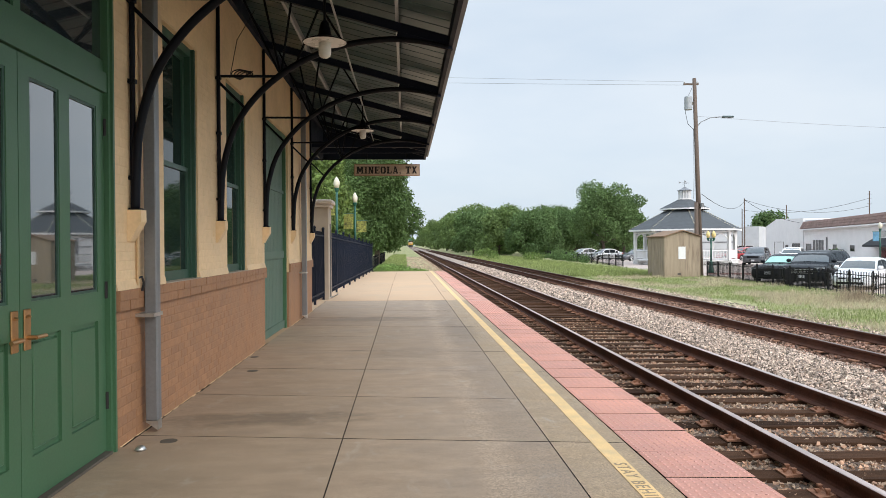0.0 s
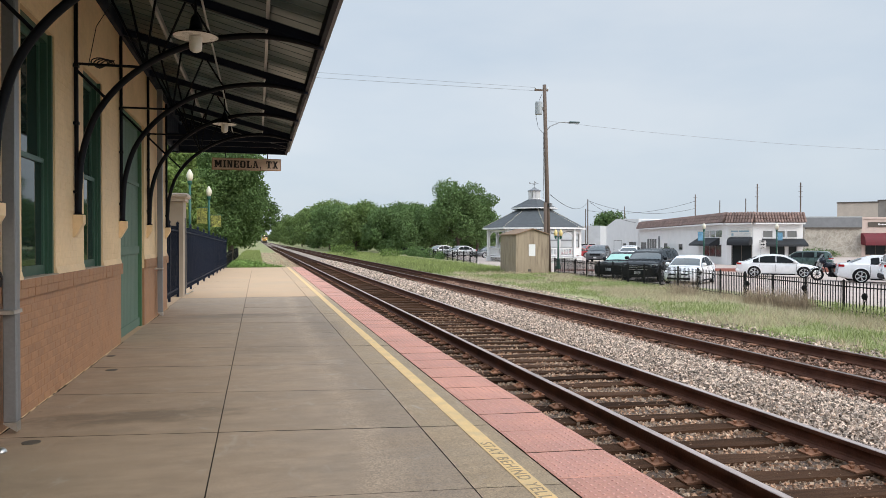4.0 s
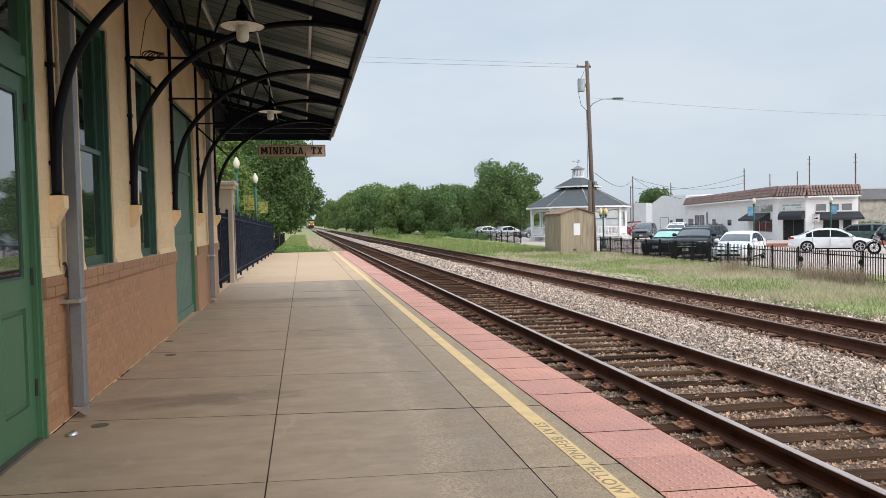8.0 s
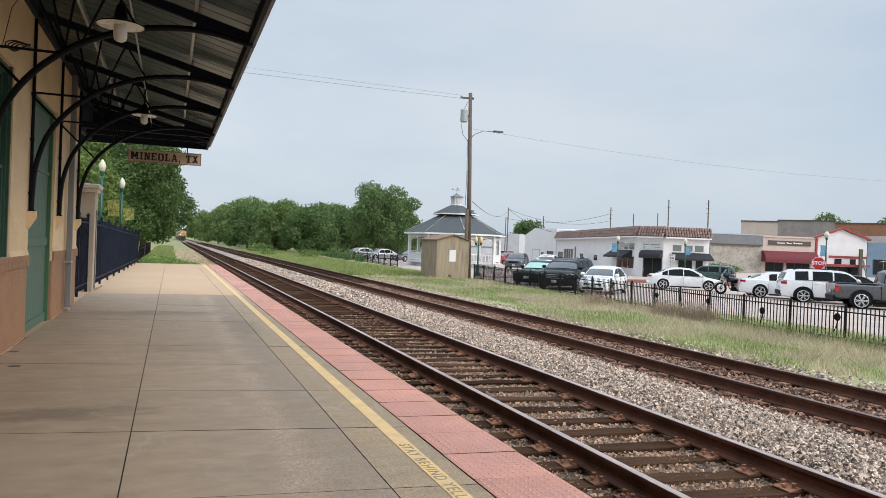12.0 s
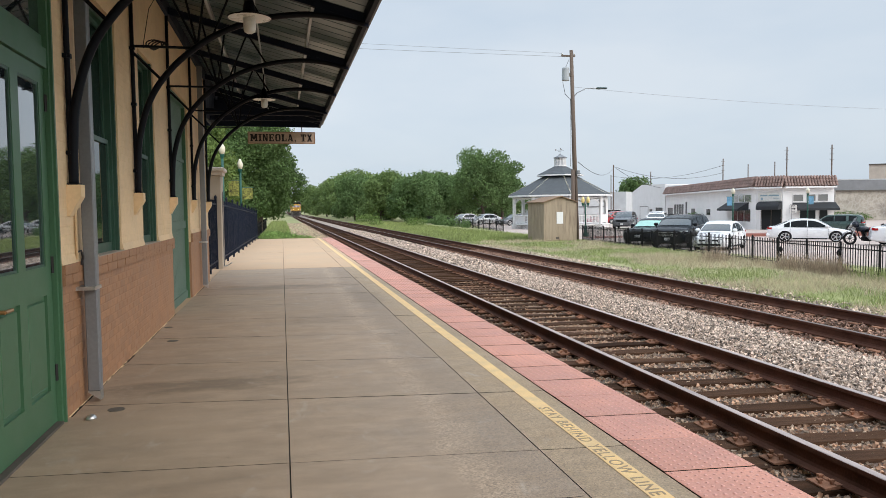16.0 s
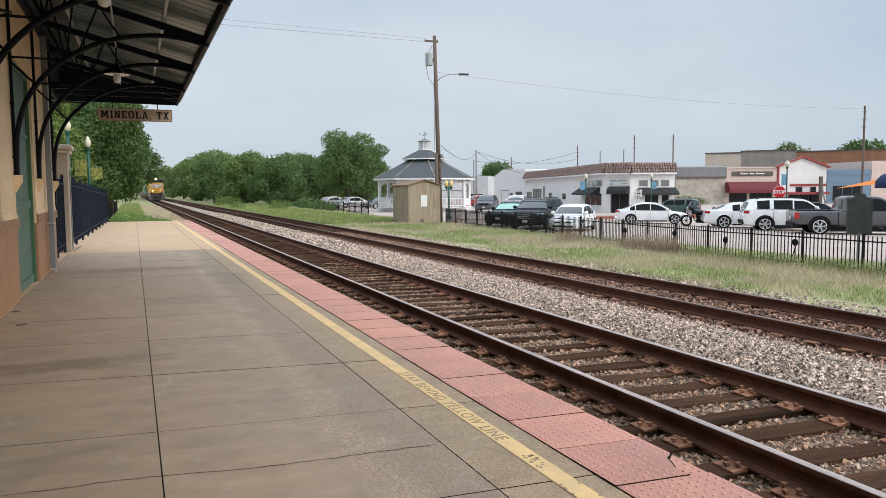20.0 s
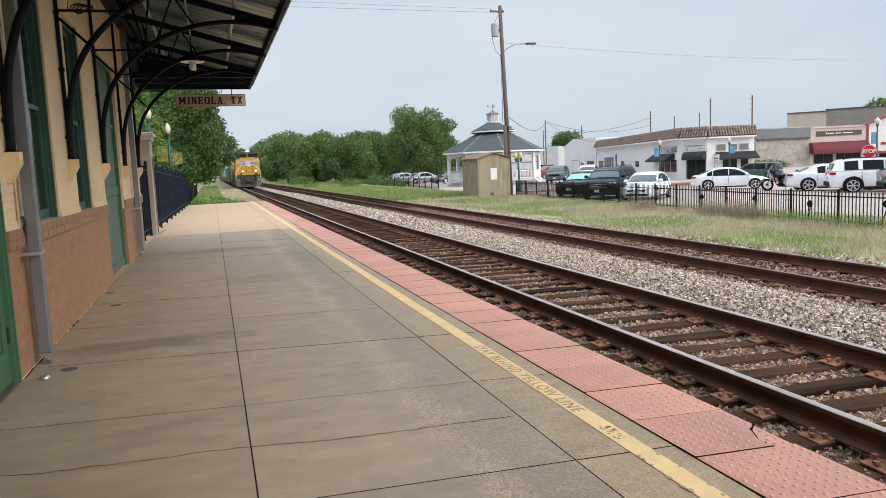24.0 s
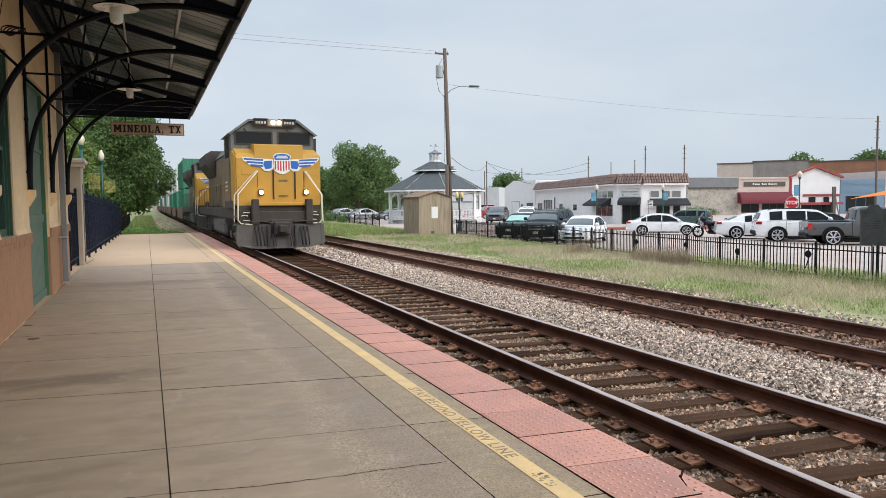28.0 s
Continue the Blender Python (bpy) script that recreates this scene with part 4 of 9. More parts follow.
def rafter_z(x):
    return 4.86 + (x - WALL) * (4.10 - 4.86) / (0.58 - WALL)


def smooth_line(pts, n=5):
    out = []
    for i in range(len(pts) - 1):
        p0, p1, p2, p3 = (Vector(pts[max(i - 1, 0)]), Vector(pts[i]), Vector(pts[i + 1]), Vector(pts[min(i + 2, len(pts) - 1)]))
        for k in range(n):
            t = k / n
            out.append(0.5 * ((2 * p1) + (p2 - p0) * t + (2 * p0 - 5 * p1 + 4 * p2 - p3) * t * t + (3 * p1 - p0 - 3 * p2 + p3) * t ** 3))
    out.append(Vector(pts[-1]))
    return out


def bracket():
    t = thing("canopy_bracket", "curved black iron bracket on a cream wall corbel", "bracket", group="canopy brackets")
    line = smooth_line([(x, 0, z) for x, z in RIB])
    part("curved_rib", tube(None, line, 0.038, 10), BLACK, t, "glossy black curved iron rib", smooth=True)
    bm = T(None, (-2.25, 0, 1.9), (-2.25, 0, 4.75), 0.024)
    part("wall_post", bm, BLACK, t, "black iron post on the wall", smooth=True)
    for z in (2.15, 2.95, 3.62):
        bm = B(None, -2.285, -2.22, -0.03, 0.03, z, z + 0.035)
        T(bm, (-2.25, -0.045, z + 0.018), (-2.25, 0.045, z + 0.018), 0.012, seg=6)
        part("clamp", bm, BLACK, t)
    bm = prism(None, [(WALL - 0.03, 1.64), (WALL + 0.018, 1.64), (WALL + 0.112, 1.80), (WALL + 0.112, 1.9), (WALL - 0.03, 1.9)], "y", -0.065, 0.065)
    part("corbel", bm, CREAM, t, "cream wall corbel")
    part("foot_plate", B(None, -2.275, -2.185, -0.05, 0.05, 1.897, 1.915), BLACK, t)
    bm = prism(None, [(WALL - 0.02, rafter_z(WALL) - 0.06), (0.58, rafter_z(0.58) - 0.06), (0.58, rafter_z(0.58) + 0.05), (WALL - 0.02, rafter_z(WALL) + 0.05)], "y", -0.035, 0.035)
    part("rafter", bm, NAVY, t, "dark navy steel rafter")
    bm = prism(None, [(-0.1, 4.12), (0.2, 4.08), (0.60, 3.99), (0.60, 4.11), (-0.05, 4.26)], "y", -0.03, 0.03)
    part("gusset", bm, NAVY, t, "navy gusset plate at the canopy edge")
    bm = bmesh.new()
    T(bm, (-2.24, 0, 3.66), (-1.5, 0, 3.66), 0.016, seg=6)
    T(bm, (-2.24, 0, 3.58), (-1.93, 0, 3.27), 0.018, seg=6)
    for (xa, za), xb in (((-1.5, 3.67), -1.72), ((-1.5, 3.67), -2.04), ((-1.5, 3.67), -1.36), ((-1.32, 3.8), -1.02), ((-0.72, 4.04), -1.02)):
        T(bm, (xa, 0, za), (xb, 0, rafter_z(xb)), 0.015, seg=6)
    part("brace", bm, BLACK, t, "thin black iron braces")
    return t


def canopy():
    c = thing("canopy", "sloping metal canopy roof with ribbed grey deck over the platform", "canopy", kind="structure")
    verts, faces = [], []
    y, k = WALL_Y0, 0
    prof = ((0.0, 0.0), (0.225, 0.0), (0.235, 0.010), (0.25, 0.010), (0.26, 0.0))
    while y < CANOPY_END:
        for dy, dz in prof:
            yy = min(y + dy, CANOPY_END)
            for x in (WALL - 0.02, 0.66):
                verts.append((x, yy, rafter_z(x) + 0.15 + dz))
        y += 0.30
    for i in range(len(verts) // 2 - 1):
        faces.append((2 * i, 2 * i + 1, 2 * i + 3, 2 * i + 2))
    n = len(verts)
    verts += [(x, yy, z + 0.012) for x, yy, z in verts]
    faces += [tuple(n + q for q in f[::-1]) for f in faces]
    me = raw(verts, faces)
    me.materials.append(TIN)
    ob = new("deck", me)
    ob.parent = c
    tagged(ob, "ribbed grey metal deck seen from below")
    for x in (-0.08, -1.55):
        bm = prism(None, [(x - 0.02, rafter_z(x) + 0.055), (x + 0.02, rafter_z(x) + 0.055), (x + 0.02, rafter_z(x) + 0.145), (x - 0.02, rafter_z(x) + 0.145)], "y", WALL_Y0, CANOPY_END)
        part("purlin", bm, PURLIN, c, "pale metal purlin")
    z = rafter_z(-0.83) - 0.078
    bm = T(None, (-0.83, WALL_Y0 + 0.5, z), (-0.83, 20.6, z), 0.014, seg=8)
    part("conduit", bm, PURLIN, c, "pale metal conduit feeding the lamps", smooth=True)
    bm = prism(None, [(0.6, 4.13), (0.675, 4.13), (0.70, 4.22), (0.695, 4.28), (0.6, 4.27)], "y", WALL_Y0, CANOPY_END + 0.02)
    part("fascia", bm, FASCIA, c, "grey metal edge trim and gutter")
    bm = prism(None, [(0.55, 4.04), (0.6, 4.03), (0.6, 4.2), (0.55, 4.2)], "y", WALL_Y0, CANOPY_END)
    part("edge_beam", bm, NAVY, c, "navy edge beam")
    bm = prism(None, [(WALL, 4.78), (WALL + 0.06, 4.78), (WALL + 0.06, 4.98), (WALL, 4.98)], "y", WALL_Y0, CANOPY_END)
    part("ledger", bm, NAVY, c, "dark ledger along the wall")
    for y in (19.4, 20.35, CANOPY_END - 0.05):
        bm = prism(None, [(WALL - 0.3, 4.06), (0.6, 4.04), (0.6, 4.2), (WALL - 0.3, 4.98)] if y > 21 else [(WALL - 0.02, rafter_z(WALL) - 0.06), (0.58, rafter_z(0.58) - 0.06), (0.58, rafter_z(0.58) + 0.05), (WALL - 0.02, rafter_z(WALL) + 0.05)], "y", y - 0.03, y + 0.03)
        part("end_rafter", bm, NAVY, c, "dark end panel of the canopy")
    # Panel and cap added only to close a sky gap above the wall's end.
    part("side_panel", B(None, WALL - 0.09, WALL - 0.03, WALL_Y1 + 0.01, CANOPY_END - 0.09, 4.0, 5.02), NAVY, c, "dark panel added to close the sky gap beyond the wall")
    part("roof_cap", B(None, WALL - 0.38, WALL - 0.01, WALL_Y1 + 0.01, CANOPY_END + 0.01, 5.025, 5.07), TIN, c, "metal cap added to close the sky gap over the canopy's inner edge")
    bm = B(None, WALL - 0.25, 0.55, 18.5, 18.58, 4.05, 4.2)
    B(bm, WALL - 0.25, 0.55, 19.6, 19.68, 4.05, 4.16)
    part("cross_beam", bm, NAVY, c, "dark cross beams near the canopy's end")
    return c


def build_canopy():
    canopy()
    first = bracket()
    first.matrix_basis = pose(0, RIB_Y[0], 0)
    for y in RIB_Y[1:]:
        copy_thing(first, pose(0, y, 0))


build_canopy()


def canopy_lamp(y, z):
    t = thing("canopy_lamp", "hanging enamel lamp with a shallow white shade and frosted globe", "lamp", group="canopy lamps")
    t.location = (-0.83, y, z)
    bm = lathe(None, [(0.235, 0.165), (0.232, 0.172), (0.16, 0.195), (0.07, 0.235), (0.06, 0.30), (0.045, 0.36), (0.02, 0.40)], (0, 0, 0), 24)
    part("shade", bm, BLACK, t, "dark outside of the shade", smooth=True)
    bm = lathe(None, [(0.226, 0.162), (0.15, 0.172), (0.07, 0.178)], (0, 0, 0), 24)
    part("reflector", bm, LAMP_WHITE, t, "white enamel underside")
    bm = lathe(None, [(0.03, 0.0), (0.058, 0.018), (0.066, 0.05), (0.066, 0.17)], (0, 0, 0), 18)
    part("globe", bm, LAMP_WHITE, t, "frosted white globe", smooth=True)
    part("stem", T(None, (0, 0, 0.38), (0, 0, rafter_z(-0.83) + 0.10 - z), 0.014), BLACK, t)


canopy_lamp(7.8, 3.57)
canopy_lamp(14.75, 3.72)


def downspout(y, name_label):
    t = thing("downspout", name_label, "downspout", group="downspouts")
    part("pipe", B(None, -2.238, -2.135, y - 0.055, y + 0.055, 0.10, 4.75, 0.008), GALV, t, "grey painted square pipe")
    bm = prism(None, [(-2.237, 0.10), (-2.136, 0.10), (-2.136, 0.02), (-2.19, 0.06), (-2.237, 0.09)], "y", y - 0.054, y + 0.054)
    part("shoe", bm, STEEL, t, "bare metal cut end at the foot")
    bm = bmesh.new()
    B(bm, -2.29, -2.125, y - 0.15, y + 0.075, 1.0, 1.03)
    part("strap", bm, STEEL, t, "metal strap")


downspout(6.47, "grey square metal downspout beside the first pier")
downspout(16.05, "grey square metal downspout near the end of the wall")


def wall_conduit():
    t = thing("wall_conduit", "thin cream-painted conduit running up the first pier", "conduit")
    part("pipe", T(None, (WALL + 0.016, 6.34, 1.27), (WALL + 0.016, 6.34, 4.7), 0.012, seg=8), CREAM, t, smooth=True)
    part("elbow", tube(None, [(WALL + 0.016, 6.34, 1.33), (WALL + 0.045, 6.36, 1.34), (WALL + 0.055, 6.37, 1.29), (WALL + 0.042, 6.37, 1.22)], 0.011, 6), INK, t, "black cable elbow over the brick band")


wall_conduit()


def cable_coil():
    bm = bmesh.new()
    rnd = random.Random(2)
    for k in range(4):
        pts = [(-2.0 + 0.09 * math.cos(a) + 0.02 * k, 9.05 + 0.03 * k, 3.69 + 0.05 * math.sin(a * (1 + 0.1 * k))) for a in [i * 0.45 for i in range(15)]]
        tube(bm, pts, 0.008, 5)
    tube(bm, [(-2.12, 9.05, 3.64), (-2.16, 9.3, 3.75), (-2.1, 9.4, 4.2), (-1.9, 9.5, 4.6)], 0.005, 5)
    solo("cable_coil", bm, INK, "loose coil of dark cable hung on a bracket tie", "cable")


cable_coil()


def station_sign():
    t = thing("station_sign", "long weathered hanging board with the town's name in black", "sign")
    part("board", B(None, -1.41, 0.42, 20.585, 20.625, 3.53, 3.855, 0.006), SIGN_WOOD, t, "weathered pinkish board")
    bm = bmesh.new()
    for q in ((-1.41, 0.42, 3.53, 3.548), (-1.41, 0.42, 3.837, 3.855), (-1.41, -1.39, 3.548, 3.837), (0.40, 0.42, 3.548, 3.837)):
        B(bm, q[0], q[1], 20.575, 20.586, q[2], q[3])
    part("border", bm, mat("sign_border", (0.30, 0.17, 0.10), 0.8), t, "dark border of the board")
    # heavy slab letters, each cut from boards: strokes in a cell 1 wide and 1 high

    def bar(bm, x, w, h, x0, x1, z0, z1):
        B(bm, x + x0 * w, x + x1 * w, 20.574, 20.584, 3.595 + z0 * h, 3.595 + z1 * h)

    def slope(bm, x, w, h, xa, xb, wd=0.26, z0=0.0, z1=1.0):
        prism(bm, [(x + xa * w, 3.595 + z0 * h), (x + (xa + wd) * w, 3.595 + z0 * h), (x + (xb + wd) * w, 3.595 + z1 * h), (x + xb * w, 3.595 + z1 * h)], "y", 20.5735, 20.5835)
    GLYPHS = {
        "M": ([(0.04, 0.28, 0, 1), (0.72, 0.96, 0, 1), (-0.02, 0.36, 0, 0.12), (0.64, 1.02, 0, 0.12), (-0.02, 0.3, 0.88, 1), (0.7, 1.02, 0.88, 1)], [(0.37, 0.08, 0.26, 0.25, 1), (0.37, 0.66, 0.26, 0.25, 1)]),
        "I": ([(0.25, 0.75, 0, 1), (0.0, 1.0, 0, 0.13), (0.0, 1.0, 0.87, 1)], []),
        "N": ([(0.06, 0.3, 0, 1), (0.7, 0.94, 0, 1), (-0.02, 0.4, 0, 0.12), (-0.02, 0.3, 0.88, 1), (0.6, 1.02, 0.88, 1)], [(0.6, 0.1, 0.3, 0, 1)]),
        "E": ([(0.08, 0.4, 0, 1), (0, 0.96, 0, 0.14), (0, 0.96, 0.86, 1), (0.3, 0.7, 0.43, 0.57), (0.8, 0.96, 0, 0.32), (0.8, 0.96, 0.68, 1), (0.6, 0.72, 0.34, 0.66)], []),
        "O": ([(0.0, 0.32, 0.14, 0.86), (0.68, 1.0, 0.14, 0.86), (0.12, 0.88, 0, 0.16), (0.12, 0.88, 0.84, 1)], []),
        "L": ([(0.1, 0.44, 0, 1), (0, 0.96, 0, 0.14), (0, 0.56, 0.87, 1), (0.8, 0.96, 0, 0.4)], []),
        "A": ([(0.3, 0.7, 0.24, 0.36), (-0.04, 0.36, 0, 0.12), (0.6, 1.04, 0, 0.12), (0.26, 0.62, 0.9, 1)], [(0.04, 0.34, 0.2, 0, 1), (0.7, 0.36, 0.28, 0, 1)]),
        ",": ([(0.3, 0.75, 0, 0.22)], [(0.25, 0.45, 0.3, -0.2, 0.02)]),
        "T": ([(0.33, 0.67, 0, 1), (0.14, 0.86, 0, 0.12), (0, 1, 0.86, 1), (0, 0.16, 0.66, 1), (0.84, 1, 0.66, 1)], []),
        "X": ([(-0.02, 0.4, 0, 0.12), (0.6, 1.02, 0, 0.12), (-0.02, 0.4, 0.88, 1), (0.6, 1.02, 0.88, 1)], [(0.04, 0.64, 0.3, 0, 1), (0.66, 0.06, 0.3, 0, 1)]),
    }
    x = -1.34
    for ch in "MINEOLA, TX":
        w = {"I": 0.085, ",": 0.06, " ": 0.10, "M": 0.19}.get(ch, 0.143)
        if ch != " ":
            bm = bmesh.new()
            for q in GLYPHS[ch][0]:
                bar(bm, x, w, 0.195, *q)
            for xa, xb, wd, z0, z1 in GLYPHS[ch][1]:
                slope(bm, x, w, 0.195, xa, xb, wd, z0, z1)
            part("letter", bm, INK, t, "black slab-serif letter")
        x += w + 0.027 if ch != " " else w
    # slab serifs
    for x in (-1.05, 0.06):
        part("hanger", T(None, (x, 20.605, 3.85), (x, 20.605, rafter_z(x) + 0.16), 0.012), BLACK, t, "iron hanger")
    return t


station_sign()


# ---- end fence of the platform, gate pillar ----
def platform_fence():
    t = thing("platform_fence", "tall dark navy iron picket fence along the back of the platform", "fence", kind="structure")

    def at(y):
        k = max(0, (y - 26) / 18.5)
        return -2.46 + 0.45 * max(0, (y - 19) / 25.5), 2.02 - 0.36 * k
    me = mesh_of(B(None, -0.011, 0.011, -0.011, 0.011, 0.0, 1.0), "picket")
    me.materials.append(NAVY)
    for a, b in ((18.15, 21.75), (22.75, 44.5)):
        n = int((b - a) / 0.115)
        for k in range(n):
            y = a + k * 0.115
            x, h = at(y)
            piece("picket", me, t, x, y, 0.10, scale=(1, 1, h - 0.12))
        m = max(2, int(round((b - a) / 2.3)))
        for k in range(m + 1):
            y = a + k * (b - a) / m
            x, h = at(y)
            bm = B(None, x - 0.032, x + 0.032, y - 0.032, y + 0.032, 0.0, h + 0.05)
            lathe(bm, [(0.045, h + 0.05), (0.045, h + 0.07), (0.01, h + 0.12)], (x, y, 0), 4)
            part("post", bm, NAVY, t, "square navy post with a cap")
        (xa, ha), (xb, hb) = at(a), at(b)
        for z0, z1 in ((0.22, 0.22), (ha - 0.16, hb - 0.16)):
            bm = bmesh.new()
            v = [bm.verts.new(p) for p in ((xa + 0.008, a, z0), (xa + 0.026, a, z0), (xa + 0.026, a, z0 + 0.04), (xa + 0.008, a, z0 + 0.04), (xb + 0.008, b, z1), (xb + 0.026, b, z1), (xb + 0.026, b, z1 + 0.04), (xb + 0.008, b, z1 + 0.04))]
            for q in ((0, 1, 5, 4), (1, 2, 6, 5), (2, 3, 7, 6), (3, 0, 4, 7), (3, 2, 1, 0), (4, 5, 6, 7)):
                bm.faces.new([v[i] for i in q])
            part("rail", bm, NAVY, t, "navy rail")


platform_fence()


def gate_pillar():
    t = thing("gate_pillar", "tan stuccoed gate pillar with a moulded pale cap", "pillar", kind="structure")
    part("shaft", B(None, -3.1, -2.26, 21.8, 22.65, -0.1, 2.72, 0.012), STUCCO, t, "tan stucco shaft")
    bm = B(None, -3.16, -2.2, 21.74, 22.71, 2.72, 2.82, 0.015)
    B(bm, -3.22, -2.14, 21.68, 22.77, 2.82, 2.95, 0.03)
    part("cap", bm, mat("pale_cast_stone", (0.55, 0.47, 0.40), 0.85, vary=0.08, scale=3, fine=60), t, "pale cast-stone cap")
    part("slot", B(None, -2.262, -2.254, 22.2, 22.45, 0.05, 2.25), INK, t, "dark slot in the pillar's side")
    part("latch", T(B(None, -2.26, -2.18, 22.4, 22.6, 0.02, 0.05), (-2.2, 22.5, 0.03), (-2.05, 22.5, 0.12), 0.015), STEEL, t, "gate latch at the foot")


gate_pillar()

# ---- across the tracks: shed, pole, gazebo, fence ----
TAN_METAL = mat("stained_tan_siding", (0.36, 0.285, 0.205), 0.8, vary=0.12, scale=1.2, fine=30, stretch=(4, 4, 0.4), bump=0.15, dirt=0.6, dark=(0.16, 0.11, 0.075), dirt_scale=1.5)
RUST_ROOF = mat("rusty_roof_sheet", (0.24, 0.15, 0.09), 0.8, vary=0.2, scale=2, fine=30)
SHINGLE = mat("dark_grey_shingle", (0.078, 0.085, 0.092), 0.9, vary=0.2, scale=2, fine=12, bump=0.6, dist=0.02, stretch=(1, 1, 3))
POLE_WOOD = mat("weathered_pole_wood", (0.13, 0.095, 0.075), 0.9, vary=0.25, scale=2, fine=50, stretch=(3, 3, 0.2), bump=0.4)
FENCE_BLACK = mat("black_fence_steel", (0.007, 0.007, 0.008), 0.55, vary=0.2, scale=3, fine=40, spec=0.15)
LAMP_GREEN = mat("lamp_post_green", (0.010, 0.078, 0.055), 0.4, vary=0.12, scale=3, fine=50)
GLOBE = mat("frosted_globe", (0.64, 0.60, 0.48), 0.35, vary=0.04, scale=6, fine=40, bump=0.0)
CANVAS_BLACK = mat("black_awning", (0.022, 0.024, 0.028), 0.8, vary=0.15, scale=2, fine=60)
CANVAS_RED = mat("maroon_awning", (0.145, 0.02, 0.028), 0.75, vary=0.12, scale=1.5, fine=60)
CLAY = mat("red_clay_tile", (0.235, 0.155, 0.13), 0.8, vary=0.22, scale=2, fine=14, island=0.2)
PINK = mat("pale_pink_stucco", (0.60, 0.475, 0.415), 0.8, vary=0.08, scale=1, fine=30)
REDPAINT = mat("red_trim", (0.30, 0.04, 0.042), 0.6, vary=0.1, scale=2, fine=40)
BLUEPAINT = mat("slate_blue_siding", (0.15, 0.23, 0.31), 0.7, vary=0.1, scale=1, fine=20, stretch=(1, 1, 8), bump=0.4)
STONEWALL = mat("patched_grey_wall", (0.41, 0.37, 0.315), 0.9, vary=0.25, scale=0.9, fine=6, dirt=0.85, dark=(0.27, 0.235, 0.195), dirt_scale=1.3)
def veined(m, scale, colour, width):
    """Pale mortar veins between the irregular stones of a wall."""
    n, l = m.node_tree.nodes, m.node_tree.links
    bsdf = n["Principled BSDF"]
    tc = n.new("ShaderNodeTexCoord")
    vo = n.new("ShaderNodeTexVoronoi")
    vo.feature = "DISTANCE_TO_EDGE"
    vo.inputs["Scale"].default_value = scale
    l.new(tc.outputs["Object"], vo.inputs["Vector"])
    r = n.new("ShaderNodeMapRange")
    r.inputs[1].default_value, r.inputs[2].default_value, r.inputs[3].default_value, r.inputs[4].default_value = 0.0, width, 0.55, 0.0
    l.new(vo.outputs["Distance"], r.inputs[0])
    mx = n.new("ShaderNodeMix")
    mx.data_type = "RGBA"
    mx.inputs[7].default_value = (*colour, 1)
    l.new(r.outputs[0], mx.inputs[0])
    l.new(bsdf.inputs["Base Color"].links[0].from_socket, mx.inputs[6])
    l.new(mx.outputs[2], bsdf.inputs["Base Color"])


veined(STONEWALL, 1.1, (0.52, 0.48, 0.42), 0.09)
REDBRICK = mat("far_red_brick", (0.30, 0.145, 0.085), 0.85, vary=0.2, scale=0.6, fine=9)
GREYBRICK = mat("far_grey_brick", (0.26, 0.235, 0.21), 0.85, vary=0.2, scale=0.6, fine=9)
ASPHALT = mat("brick_paved_lot", (0.455, 0.37, 0.325), 0.9, vary=0.12, scale=0.4, fine=14, dirt=0.35, dark=(0.42, 0.34, 0.31), dirt_scale=0.35)
BRICKWALK = mat("red_brick_paving", (0.26, 0.10, 0.075), 0.9, vary=0.2, scale=0.8, fine=14)
PAINTLINE = mat("white_road_paint", (0.66, 0.64, 0.62), 0.7, vary=0.12, scale=2, fine=30, dirt=0.3)


def lot_z(x):
    return -0.45 - 0.014 * (min(max(x, 19), 46) - 19)


def parking_lot():
    bm = bmesh.new()
    xs = [16.2, 19, 24, 30, 38, 46, 130]
    rows = []
    for y in (-6, 10, 24, 40, 44, 60, 110, 160):
        rows.append([bm.verts.new((max(x, 16.2 + 2.2 * min(1, max(0, (y - 10) / 34)) + (8 if y > 100 else 0)), y, lot_z(x) + 0.012)) for x in xs])
    for a, b in zip(rows, rows[1:]):
        for i in range(len(xs) - 1):
            bm.faces.new((a[i], a[i + 1], b[i + 1], b[i]))
    lot = solo("road", bm, ASPHALT, "pale pinkish paved parking lot and street", "pavement", kind="structure")
    bm = bmesh.new()
    for x, y in ((22.0, 28.6), (22.4, 25.2), (22.6, 21.8), (22.8, 18.4), (22.8, 15.0), (23, 11.5)):
        z = lot_z(x) + 0.018
        v = [bm.verts.new(p) for p in ((x, y, z), (x + 4.6, y - 1.4, lot_z(x + 4.6) + 0.018), (x + 4.6, y - 1.27, lot_z(x + 4.6) + 0.018), (x, y + 0.13, z))]
        bm.faces.new(v)
    tagged(part("parking_lines", bm, PAINTLINE, lot), "white painted parking lines", kind="stuff")
    bm = B(None, 20.0, 46, 46.5, 48.2, -0.9, -0.44)
    part("kerb_walk", bm, BRICKWALK, lot, "red brick walk beside the gazebo lawn")


parking_lot()


